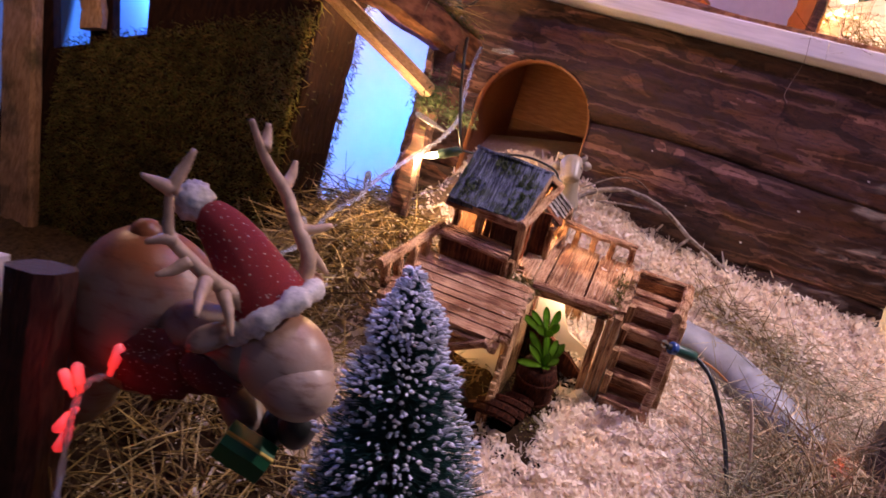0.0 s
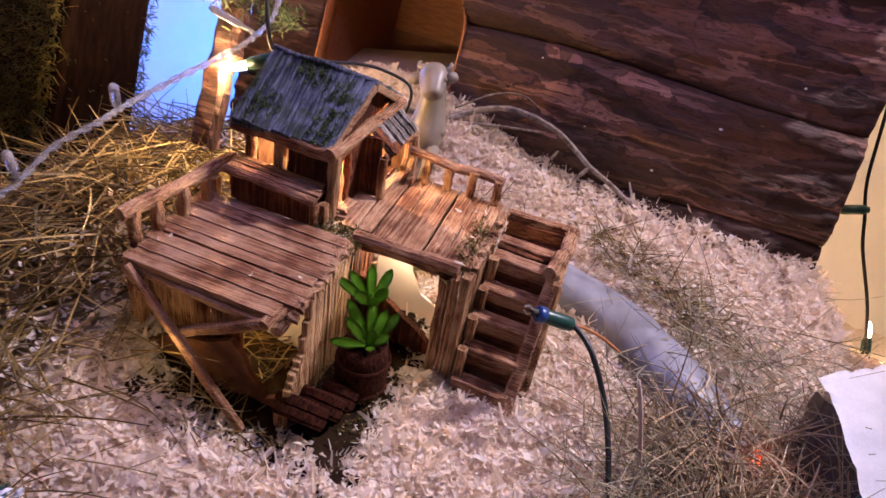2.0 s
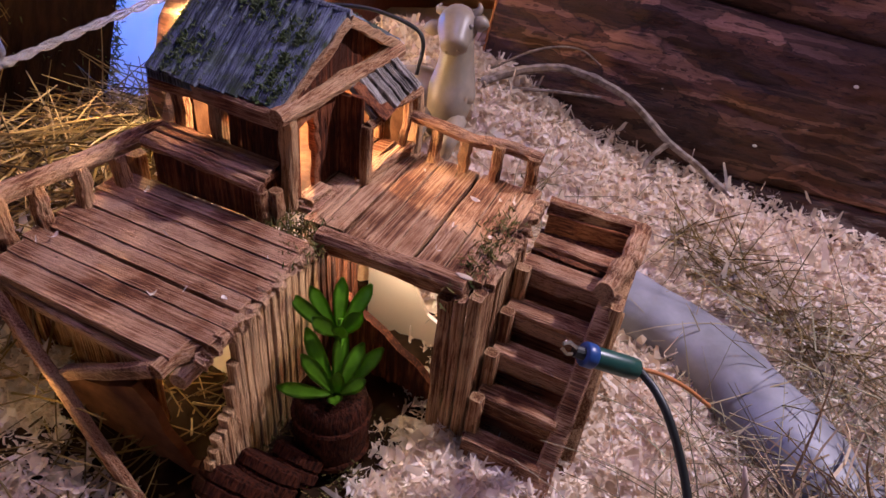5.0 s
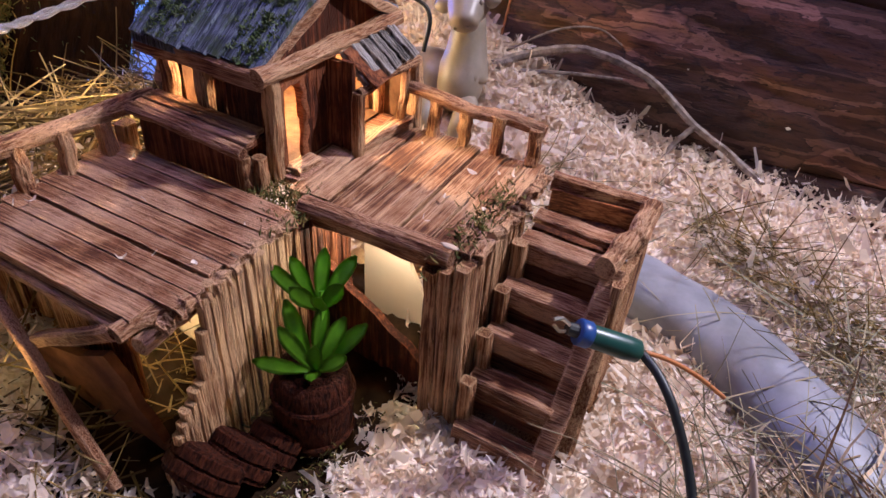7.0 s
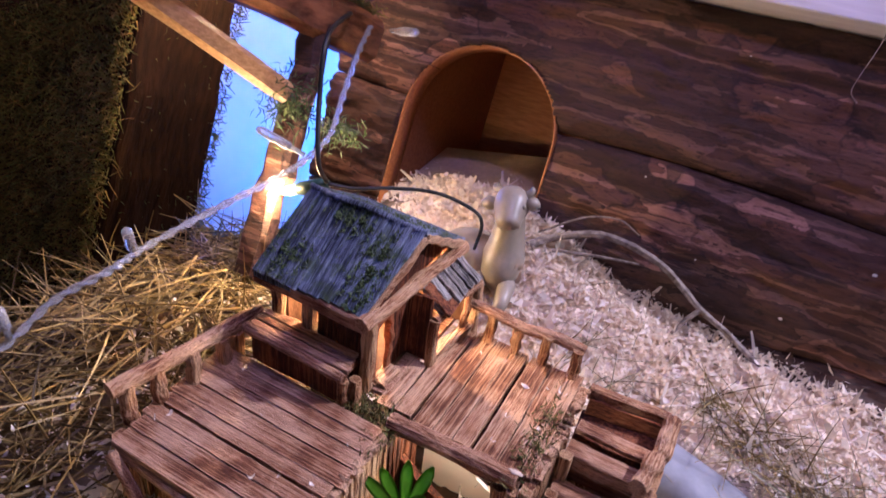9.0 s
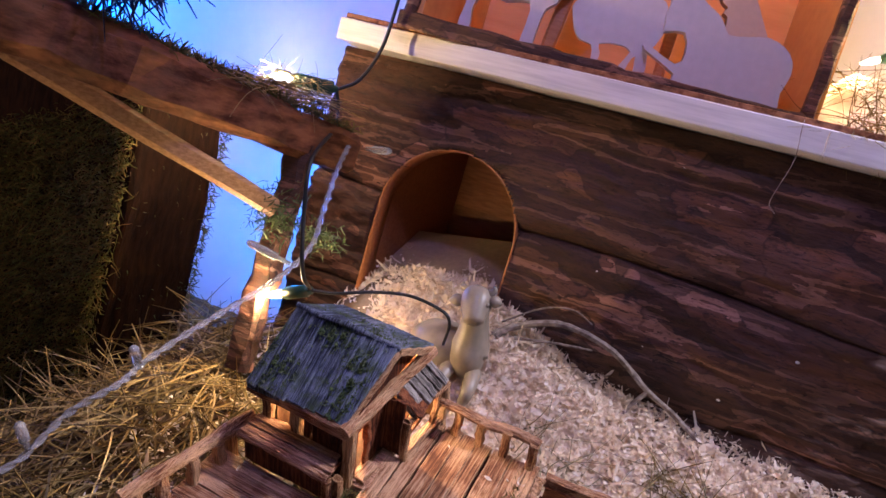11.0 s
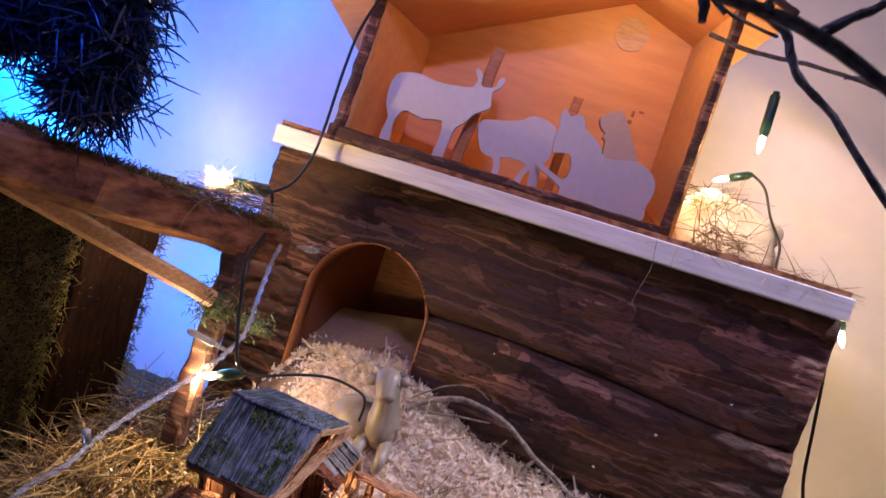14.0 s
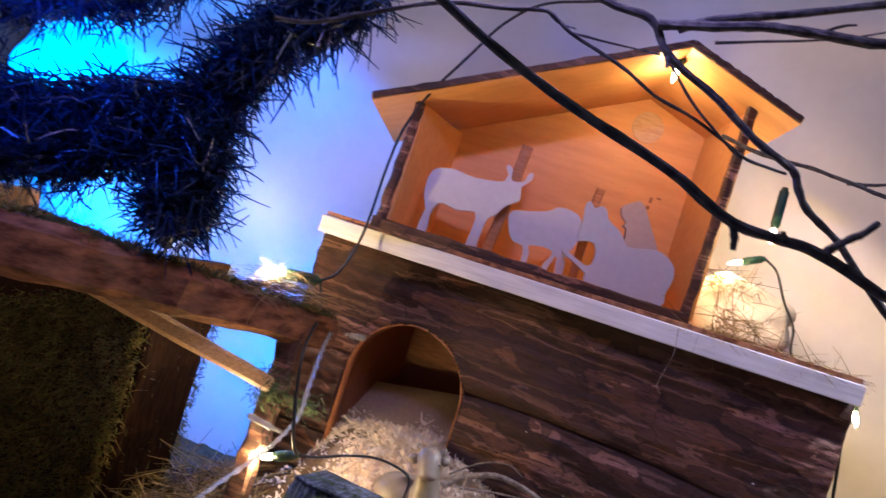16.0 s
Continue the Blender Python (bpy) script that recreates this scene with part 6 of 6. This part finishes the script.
for points, r0, r1 in (
    ([(-14, -10.5, 52), (-6.8, -8.2, 49.5), (-3.8, -7.3, 49.2), (-2.3, -6.8, 47.6), (0.94, -6.0, 46.0), (3.3, -5.5, 44.5), (5.6, -5.0, 43.5), (6.2, -4.7, 42.7), (7.05, -4.3, 41.7), (9.1, -3.7, 40.5), (11.9, -3.0, 38.1), (16, -1.6, 35.4), (26, -4, 30), (44, -10, 16)], 0.5, 0.4),
    ([(-2.3, -6.8, 47.6), (-2.2, -6.9, 46.9)], 0.45, 0.25),
    ([(-3.3, -7.3, 49.0), (-0.4, -7.4, 49.4), (1.8, -7.3, 49.9), (4.6, -7.0, 50.2), (7.2, -6.6, 50.4), (11, -6, 51.2)], 0.62, 0.5),
    ([(4.6, -7.0, 50.2), (5.6, -6.8, 50.9), (6.3, -6.6, 51.2)], 0.22, 0.12),
    ([(-2.2, -7.1, 49.0), (-0.3, -6.6, 50.2), (3.8, -5.6, 51.8), (9, -4.6, 54)], 0.5, 0.4),
    ([(-21.5, -14.8, 42.4), (-19.5, -14.1, 42.9), (-15.9, -13.1, 44.8), (-13.3, -12.3, 46.0), (-10.5, -11.4, 46.6), (-8.6, -10.8, 47.1), (-7.2, -10.4, 46.4), (-4.2, -9.5, 45.5), (-2.2, -8.8, 44.6), (0.0, -8.1, 44.1), (2.1, -7.5, 43.3), (3.2, -7.1, 42.9), (5.4, -4.9, 43.2)], 0.26, 0.16),
    ([(-8.6, -10.8, 47.1), (-7.9, -10.6, 46.7), (-7.0, -10.3, 46.7)], 0.14, 0.08),
    ([(-7.2, -10.4, 46.4), (-5.4, -9.6, 46.6), (-2.6, -8.5, 46.9)], 0.16, 0.1),
    ([(-1.9, -8.8, 46.4), (-0.3, -8.4, 44.8), (1.6, -7.8, 43.5), (2.8, -7.3, 42.8)], 0.16, 0.14),
    ([(2.4, 21.5, 51.8), (5.0, 19.5, 50.6), (7.3, 17.6, 49.8), (9.7, 16.4, 49.4), (12.4, 13.5, 48.2), (16, 12.5, 47.4), (26, 11, 46)], 0.42, 0.3),
    ([(12.0, 13.8, 48.2), (14.5, 12.8, 48.6), (18, 12, 50.4), (24, 11, 54)], 0.3, 0.2),
    ([(-0.2, -5, 49.5), (2.0, -4.4, 50.3), (6.0, -3.6, 51.6), (9, -3, 53)], 0.2, 0.1),
):
    line = smooth_line(points, 4)
    part("twig", tube(bmesh.new(), line, [r0 * 0.48 + (r1 - r0) * 0.48 * i / (len(line) - 1) for i in range(len(line))], 9, 0.11), TWIG, tree)

part("trunk", tube(bmesh.new(), [(45, -10, -6), (44.5, -10, 10), (44, -10, 18), (45, -9, 30)], [1.2, 0.9, 0.7, 0.4], 10, 0.05), TWIG, tree)

# ---- pale twig along the log wall ----
twig = thing("pale_twig", cm(0, 0, 0), "thin pale grey forked twig leaning at the bark wall", "twig")
for points, r0, r1 in (
    ([(-11.6, 15.5, 13.6), (-10.6, 16.6, 14.4), (-8.8, 17.4, 15.3), (-6.6, 17.9, 15.7), (-3.2, 18.3, 15.0), (0, 18.4, 13.1), (2.3, 18.4, 12.1), (5.4, 18.2, 10.4)], 0.3, 0.2),
    ([(0, 18.4, 13.1), (-0.7, 18.2, 12.0), (-1.2, 18.0, 10.8)], 0.2, 0.12),
    ([(-10.6, 16.6, 13.6), (-7.6, 17.4, 14.2), (-4.6, 18.0, 14.6)], 0.14, 0.08),
    ([(-11.4, 16.5, 14.6), (-9.0, 17.4, 16.4), (-6.8, 17.9, 17.0), (-5.2, 18.1, 16.4)], 0.08, 0.05),
):
    line = smooth_line(points, 5)
    part("stalk", tube(bmesh.new(), line, [r0 + (r1 - r0) * i / (len(line) - 1) for i in range(len(line))], 7, 0.08), TWIG_PALE, twig)

# ---- small cow figure at the cave ----
bm = bmesh.new()
ball(bm, (-14.6, 14.2, 11.9), (2.6, 2.6, 1.9), 12, 18, 0.06, 0.5)
ball(bm, (-12.2, 12.8, 12.4), (1.35, 1.3, 1.8), 12, 16, 0.05, 0.8)
tube(bm, smooth_line([(-12.2, 13.0, 12.4), (-12.3, 12.9, 14.0), (-12.45, 12.6, 15.8)], 4), [1.4, 1.4, 1.35, 1.25, 1.15, 1.05, 0.98, 0.92, 0.85], 18)
tube(bm, smooth_line([(-12.6, 12.7, 16.75), (-12.5, 12.2, 16.5), (-12.3, 11.6, 16.0), (-12.05, 11.1, 15.4), (-11.9, 10.9, 15.0)], 3), [0.5, 0.85, 1.05, 1.12, 1.13, 1.1, 1.02, 0.94, 0.86, 0.8, 0.78, 0.7, 0.4], 18)
for s, ear, horn in ((-1, (-14.4, 12.0, 15.75), (-13.75, 12.2, 17.35)), (1, (-10.65, 11.9, 16.75), (-11.55, 12.1, 17.8))):
    root = Vector((-12.45 + 0.85 * s, 12.0, 16.3 + 0.3 * s))
    tube(bm, smooth_line([root, root.lerp(Vector(ear), 0.5) + Vector((0, 0, 0.1)), ear], 3), [0.2, 0.32, 0.44, 0.46, 0.4, 0.26, 0.05], 10)
    tube(bm, smooth_line([(-12.5 + 0.6 * s, 12.1, 16.95), Vector(horn) + Vector((0.1 * s, 0, -0.35)), horn], 3), [0.3, 0.27, 0.24, 0.2, 0.16, 0.11, 0.05], 9)
    tube(bm, smooth_line([(-12.2 + 0.85 * s, 12.6, 11.3), (-12.1 + 1.05 * s, 11.5, 10.7), (-12.0 + 1.0 * s, 11.0, 10.0), (-12.2 + 0.9 * s, 11.7, 9.4)], 3), [0.6, 0.58, 0.55, 0.52, 0.5, 0.46, 0.43, 0.42, 0.4, 0.38], 10)
for s in (-1, 1):
    ball(bm, (-12.0 + 0.32 * s, 10.82, 15.0 + 0.12 * s), (0.1, 0.08, 0.07), 5, 8)
    ball(bm, (-12.25 + 0.78 * s, 11.35, 16.2 + 0.28 * s), (0.16, 0.14, 0.16), 6, 8)
whole("cow_figurine", bm, RESIN, "glossy grey-white resin cow sitting at the cave", "figurine", smooth=True)

# ---- reindeer figure with a red cap ----
bm = bmesh.new()


def coat(index, first):
    for face in list(bm.faces)[first:]:
        face.material_index = index


n0 = 0
ball(bm, (-27.0, -23.6, 2.6), (4.2, 3.6, 4.3), 20, 28, 0.1, 0.9)
ball(bm, (-27.4, -24.4, 6.6), (0.9, 0.8, 1.0), 6, 10, 0.2, 2)
tube(bm, smooth_line([(-24.6, -24.6, 3.0), (-21.5, -25.2, 3.3), (-18.6, -25.6, 4.2)], 4), [1.2, 1.5, 1.7, 1.75, 1.75, 1.75, 1.8, 1.8, 1.8], 20)
ball(bm, (-29.5, -24.5, -1.8), (2.4, 2.0, 3.0), 8, 12)
ball(bm, (-19.4, -24.6, 0.2), (1.0, 1.0, 2.4), 8, 12, turn=Euler((0, -0.9, 0)).to_matrix())
coat(0, n0)
n0 = len(bm.faces)
ball(bm, (-17.5, -25.6, 4.0), (2.5, 2.0, 2.15), 18, 26, 0.05, 0.6, turn=Euler((0, 0.4, 0.1)).to_matrix())
ball(bm, (-16.55, -25.9, 3.35), (2.0, 1.65, 1.7), 16, 22, 0.05, 0.8, turn=Euler((0, 0.4, 0.1)).to_matrix())
for line in (((-19.3, -27.0, 5.0), (-20.1, -27.5, 4.65), (-20.75, -27.9, 4.1), (-21.05, -28.05, 3.8)), ((-18.0, -24.2, 7.0), (-17.9, -23.9, 7.5), (-17.7, -23.6, 7.8))):
    line = smooth_line(line, 4)
    tube(bm, line, [0.12 + 0.5 * math.sin(math.pi * (0.12 + 0.85 * i / (len(line) - 1))) for i in range(len(line))], 12)
coat(1, n0)
n0 = len(bm.faces)
for points in (
    [(-18.2, -24.5, 7.4), (-18.2, -24.5, 8.7), (-19.2, -24.6, 10.0), (-20.2, -24.6, 11.3), (-21.1, -25.2, 12.4), (-21.5, -25.7, 13.2), (-21.9, -26.2, 14.2)],
    [(-21.4, -25.4, 13.0), (-21.6, -25.1, 13.6), (-21.7, -25.1, 14.2)], [(-20.4, -24.6, 11.4), (-20.4, -24.1, 12.1), (-20.5, -23.9, 12.8)],
    [(-19.1, -24.6, 9.8), (-18.5, -24.1, 10.0), (-17.9, -23.6, 10.4)], [(-18.5, -24.6, 9.0), (-18.0, -24.2, 8.7), (-17.4, -23.8, 8.1)],
    [(-19.2, -26.9, 6.0), (-19.8, -27.4, 6.6), (-20.5, -28.6, 7.4), (-21.3, -29.2, 8.1), (-22.0, -29.8, 8.9), (-22.3, -29.9, 10.2), (-22.4, -30.0, 10.9)],
    [(-22.3, -30.0, 10.7), (-22.1, -29.8, 11.6), (-21.9, -29.6, 12.6)], [(-22.3, -30.0, 10.8), (-22.5, -30.6, 11.0), (-22.8, -31.2, 11.2)],
    [(-21.8, -29.6, 8.7), (-22.1, -30.0, 8.7), (-22.6, -30.4, 8.4)], [(-21.2, -29.2, 8.0), (-21.5, -29.7, 7.5), (-21.9, -30.2, 7.2)],
    [(-20.4, -28.9, 7.3), (-19.9, -29.8, 6.9), (-19.3, -30.6, 6.4)], [(-20.0, -28.0, 6.8), (-19.3, -28.3, 6.1), (-18.8, -28.5, 5.3)],
):
    line = smooth_line(points, 4)
    big = 0.42 if len(points) > 3 else 0.34
    tube(bm, line, [big * (1 - 0.68 * (i / (len(line) - 1)) ** 1.2) for i in range(len(line))], 9, 0.04)
coat(2, n0)
n0 = len(bm.faces)
axis = Vector((-0.72, -0.15, 0.68)).normalized()
line = smooth_line([(-18.75, -25.5, 6.0), (-19.85, -25.75, 7.05), (-21.1, -26.0, 8.3), (-22.4, -26.4, 9.3), (-23.0, -26.6, 9.6)], 5)
tube(bm, line, [2.0 * (1 - 0.74 * (i / (len(line) - 1)) ** 1.25) for i in range(len(line))], 28, 0.012)
coat(3, n0)
n0 = len(bm.faces)
side = axis.orthogonal().normalized()
over = axis.cross(side)
ring = [Vector((-18.65, -25.5, 5.95)) + side * (1.98 * math.cos(a)) + over * (1.98 * math.sin(a)) for a in np.linspace(0, 2 * math.pi, 65)]
tube(bm, ring, [0.5 + 0.07 * math.sin(7 * i) for i in range(65)], 14, 0.13)
ball(bm, (-23.45, -26.7, 9.85), (0.9, 0.9, 0.9), 18, 22, 0.3, 5)
coat(4, n0)
n0 = len(bm.faces)
ball(bm, (-23.2, -25.9, 1.7), (2.7, 1.5, 1.8), 18, 30, 0.3, 3.5, turn=Euler((0, -0.3, 0.2)).to_matrix())
ball(bm, (-20.6, -26.0, 2.4), (1.7, 1.6, 1.2), 10, 16, 0.15, 2.0)
coat(5, n0)
n0 = len(bm.faces)
ball(bm, (-16.4, -24.6, 0.6), (1.0, 0.9, 1.1), 8, 12)
ball(bm, (-17.6, -24.2, 0.0), (0.9, 0.9, 1.0), 8, 12)
coat(6, n0)
deer = whole("reindeer_figurine", bm, FUR, "ceramic reindeer figurine with red glitter cap and dark red scarf", "figurine", smooth=True)
for extra in (MUZZLE, HORN, FELT, PLUSH, FELT_DARK, WIRE):
    deer.data.materials.append(extra)

gift = thing("gift_box", cm(-18.3, -25.8, -1.45, 18, 20, 20), "small green gift box with gold ribbon", "gift box")
part("box", bar(bmesh.new(), (-1.25, 0, 0.6), (1.25, 0, 0.6), 1.7, 1.8, 0.02, 3), GIFT, gift)
part("ribbon", bar(bmesh.new(), (-1.28, -0.4, 0.6), (1.28, -0.4, 0.6), 0.25, 1.86, 0.0, 2), GOLD, gift, "thin gold ribbon")
stump = bmesh.new()
bar(stump, (-27.9, -27.8, -12), (-29.9, -27.9, 4.5), 2.9, 2.6, 0.08, 10, up=(0, 1, 0))
whole("dark_wooden_block", stump, DARKWOOD, "upright dark brown wooden block beside the reindeer", "wood block")
bm = bmesh.new()
bar(bm, (-30.6, -27.6, -12), (-33.0, -27.9, 4.0), 1.2, 1.2, 0.04, 6, up=(0, 1, 0))
whole("pale_strip", bm, CUTOUT, "narrow pale wooden strip behind a dark block", "strip")

# ---- snowy toy house at the edge ----
snow_house = thing("snowy_toy_house", cm(0, 0, 0), "dark toy house with glittering snow on its roof", "toy house")
bm = bmesh.new()
v = [bm.verts.new(p) for p in ((16.9, 3.4, 5.4), (14.4, -3.2, -3.0), (24, -5.5, -6.0), (24, 3.0, 4.0), (18.0, 8.0, 4.6), (17.0, 9.0, -2.5), (26, 9, -3), (26, 9, 6))]
for q in ((0, 1, 2, 3), (4, 7, 6, 5), (0, 4, 5, 1), (1, 5, 6, 2), (2, 6, 7, 3), (3, 7, 4, 0)):
    bm.faces.new([v[i] for i in q])
part("wall", bm, DARKWOOD, snow_house)
bm = bmesh.new()
rows = []
for i in range(17):
    f = i / 16
    row = []
    for j in range(13):
        g = j / 12
        p = Vector((15.8 + 8 * g + 1.8 * f, 2.5 - 6.8 * f + 9.5 * g, 6.8 + 0.6 * g - 3.6 * f))
        p += Vector((0, -0.2, 0.8)) * (0.5 * noise.noise(p * 0.6) + 0.18 * noise.noise(p * 2.0) + 0.35 * math.sin(math.pi * min(1, max(f, 0.02))) ** 0.4)
        row.append(bm.verts.new(p))
    rows.append(row)
for a, b in zip(rows, rows[1:]):
    for j in range(12):
        bm.faces.new((a[j], a[j + 1], b[j + 1], b[j]))
bmesh.ops.solidify(bm, geom=bm.faces[:], thickness=-0.5)
part("snow", bm, SNOW, snow_house, "thick rounded glitter snow", True)

# ---- strings of lights ----
def bulb(base, tip, label, lit=None, soft=0.25, holder=0.42, long=1.0):
    """A push-in fairy light: holder from base towards tip, glass beyond it."""
    base, tip = Vector(base), Vector(tip)
    d = (tip - base).normalized()
    ob = thing("fairy_light", Matrix(), label, "fairy light", "warm fairy lights")
    part("holder", tube(bmesh.new(), [base, base + d * 0.3, base + d * 0.35, base + d * 2.0 * long, base + d * (2.0 * long + 0.05), base + d * (2.0 * long + 0.3)], [0.26, 0.3, holder, holder, holder * 0.85, holder * 0.8], 14), HOLDER, ob, "dark green plastic holder", True)
    if lit:
        part("glass", tube(bmesh.new(), [base + d * (k + 2.0 * (long - 1)) for k in (2.25, 2.5, 2.9, 3.3, 3.6, 3.75)], [0.2, 0.26, 0.28, 0.22, 0.1, 0.02], 12), BULB_GLOW, ob, "glowing warm white glass", True)
        lamp("fairy_light_glow", base + d * (4.1 + 2.0 * (long - 1)), lit, WARM, radius=soft)
    return ob


def cable(name, points, radius, material, label, steps=8):
    return whole(name, tube(bmesh.new(), smooth_line(points, steps), radius, 8), material, label, "cable", smooth=True)


bulb((-27.2, 11.6, 27.7), (-29.6, 9.3, 27.5), "lit fairy light in a green holder lying on the beam", 1.8, holder=0.55, long=1.5)
bulb((10.4, 32.6, 43.3), (6.6, 32.4, 41.5), "lit fairy light on hay beside the hut", 0.6)
bulb((9.05, 23.2, 48.9), (9.2, 23.3, 44.5), "lit fairy light hanging from a branch", 0.8, long=1.8)
bulb((-21.0, 4.6, 14.9), (-24.6, 5.0, 13.2), "lit fairy light against the stable post", 1.3)
bulb((19.6, 26.0, 33.4), (21.2, 26, 29.5), "lit fairy light behind the shelf board end", 0.8)
bulb((-3.05, 20.4, 57.9), (-3.5, 21.4, 55.0), "lit fairy light under the hut roof", 0.38, long=0.4)
bulb((27.5, 27, 3.2), (27.0, 28.5, 7.4), "lit fairy light beside the log wall foot", 0.4)
bulb((22.6, 26.0, 15.9), (20.4, 26.0, 15.2), "unlit green fairy light hanging beside the log wall")
cable("hut_cable", [(-10.5, 12.0, 58.0), (-15.5, 13.0, 57.2), (-18.6, 13.4, 54.9), (-20.9, 13.8, 51.6), (-23.5, 14.0, 47.5), (-25.1, 14.2, 43.6), (-25.6, 14.3, 39.5), (-25.7, 14.3, 34.6), (-26.2, 14.6, 31.5), (-26.4, 13.0, 28.9), (-27.2, 11.6, 27.7)], 0.13, WIRE, "black lamp cable running down the hut post")
cable("post_cable", [(-27.2, 11.6, 27.7), (-26.6, 11.4, 26.4), (-25.0, 9.0, 25.0), (-23.2, 4.3, 22.8), (-22.3, 3.6, 19.5), (-21.2, 3.3, 16.2), (-21.0, 4.4, 15.0)], 0.14, WIRE, "black lamp cable hanging beside the stable post")
cable("roof_cable", [(-21.0, 4.6, 14.9), (-19.8, 5.6, 15.0), (-18.0, 6.8, 15.6), (-15.8, 8.0, 16.0), (-13.6, 8.6, 15.7), (-12.9, 8.9, 15.0), (-13.0, 9.2, 13.4)], 0.11, WIRE, "black lamp cable lying behind the little roof")
cable("edge_cable", [(19.6, 26, 33.4), (20.0, 26.2, 29.5), (20.4, 26, 27.0), (21.0, 26, 22.4), (21.6, 26, 18.0), (22.6, 26, 15.0), (23.4, 26, 12.6), (25.6, 26, 8.0), (27.5, 27, 3.2)], 0.14, WIRE, "black lamp cable hanging beside the log wall")
cable("board_cable", [(10.4, 32.6, 43.3), (11.8, 32.2, 42.2), (13.0, 31, 39.5), (14.0, 28, 37.0), (14.6, 26, 34.0), (19.6, 26, 33.4)], 0.13, WIRE, "black lamp cable drooping over the board")

# holder with bare pins in front of the stairs
plug = thing("empty_lamp_holder", Matrix(), "green lamp holder without its bulb, wires bare, by the stairs", "lamp holder")
a, b = Vector((0.35, -1.5, 6.1)), Vector((2.3, -0.15, 5.75))
d = (b - a).normalized()
part("holder", tube(bmesh.new(), [a, a + d * 0.12, a + d * 1.7, a + d * 2.2, b], [0.36, 0.4, 0.43, 0.4, 0.16], 18), HOLDER, plug, "green plastic sleeve", True)
part("collar", tube(bmesh.new(), [a - d * 0.12, a - d * 0.05, a + d * 0.3, a + d * 0.36], [0.42, 0.47, 0.47, 0.42], 18), RING, plug, "blue collar", True)
part("socket", tube(bmesh.new(), [a - d * 0.5, a - d * 0.1], [0.22, 0.25], 12), WIRE, plug)
for s, lift in ((0.12, 0.1), (-0.1, 0.16), (0.02, -0.1)):
    p = a - d * 0.4 + Vector((0, s, lift))
    part("pin", tube(bmesh.new(), [p, p - d * 0.35 + Vector((0, 0, lift)), p - d * 0.6 + Vector((0, s, 0.05))], 0.07, 6), PIN, plug)
cable("front_cable", [b, (3.0, -0.5, 5.4), (3.7, -0.9, 4.8), (4.5, -1.2, 3.7), (5.2, -1.6, 2.5), (5.9, -2.4, 1.0), (6.6, -3.6, -0.9), (7.5, -5, -3)], 0.17, WIRE, "dark lamp cable running down to the hay")
cable("copper_straw", [(1.9, 0.2, 5.6), (3.0, 1.2, 5.4), (4.2, 2.2, 4.9), (5.4, 3.0, 4.2)], 0.09, COPPER, "orange straw pointing from the lamp holder")

# clear twisted string with small LEDs
led = thing("clear_led_string", Matrix(), "clear twisted LED cable draped from the post to the hay", "led string")
for phase in (0, math.pi):
    line = smooth_line([(-23.2, 8.4, 24.2), (-23.3, 7.9, 22.4), (-23.0, 7.0, 19.8), (-22.6, 6.0, 17.4), (-22.8, 4.2, 15.6), (-23.3, 2.2, 14.2), (-24.2, -0.8, 12.3), (-24.8, -4.0, 10.4), (-24.4, -6.2, 9.6), (-25.7, -7.8, 7.8), (-26.5, -9.6, 5.3), (-28.0, -12.5, 3.4), (-27.0, -16, 2.0), (-26.0, -20, 0.6), (-25.4, -26.5, 0.4), (-25.8, -28.4, -0.4), (-24.0, -30.5, -4.5)], 12)
    bm = bmesh.new()
    tube(bm, [p + Vector((math.cos(0.9 * i + phase), 0, math.sin(0.9 * i + phase))) * 0.11 for i, p in enumerate(line)], 0.115, 7)
    part("strand", bm, CLEAR, led, "", True)
for k, (a, b) in enumerate((((-22.4, 9.4, 24.3), (-20.4, 9.2, 24.6)), ((-23.0, 4.6, 16.0), (-25.4, 2.9, 16.8)), ((-24.8, -4.6, 10.0), (-24.4, -5.8, 11.6)), ((-26.2, -9.2, 6.0), (-26.8, -9.6, 7.4)), ((-25.4, -27.2, 0.4), (-25.0, -27.4, 2.2)), ((-25.8, -28.4, -0.3), (-26.0, -28.8, 1.2)), ((-26.0, -28.5, -0.6), (-26.9, -28.6, 0.5)), ((-25.6, -28.6, -1.0), (-26.3, -28.9, -2.4)), ((-25.4, -28.9, -1.8), (-25.9, -29.0, -3.2)))):
    a, b = Vector(a), Vector(b)
    part("led", tube(bmesh.new(), [a, a.lerp(b, 0.3), a.lerp(b, 0.32), a.lerp(b, 0.9), b], [0.14, 0.16, 0.27, 0.26, 0.12], 12), RED_GLOW if k > 3 else CLEAR, led, "small LED glowing red" if k > 3 else "small unlit clear LED", True)

# wadding rock beside the hut
bm = bmesh.new()
ball(bm, (9.0, 33.8, 35.9), (6.0, 4.5, 4.9), 30, 42, 0.28, 2.8)
whole("wadding_rock", bm, WADDING, "crumpled lump of white wadding under hay", "wadding", smooth=True)
tuft("wadding_hay", 150, (4.5, 29.5, 38.2), (10.5, 33, 40.6), 34, "thin hay over the wadding", HAY, (1.5, 4.5), (0.025, 0.05), 0.5)

thread = whole("hanging_thread", tube(bmesh.new(), smooth_line([(3.6, 16.9, 33.9), (3.6, 16.5, 33.2), (3.8, 16.6, 31.3), (3.4, 16.8, 29.2), (3.3, 17.0, 28.2), (3.8, 17.2, 27.7)], 6), 0.028, 6), TWIG_PALE, "thin pale thread hanging from the shelf board", "thread", smooth=True)
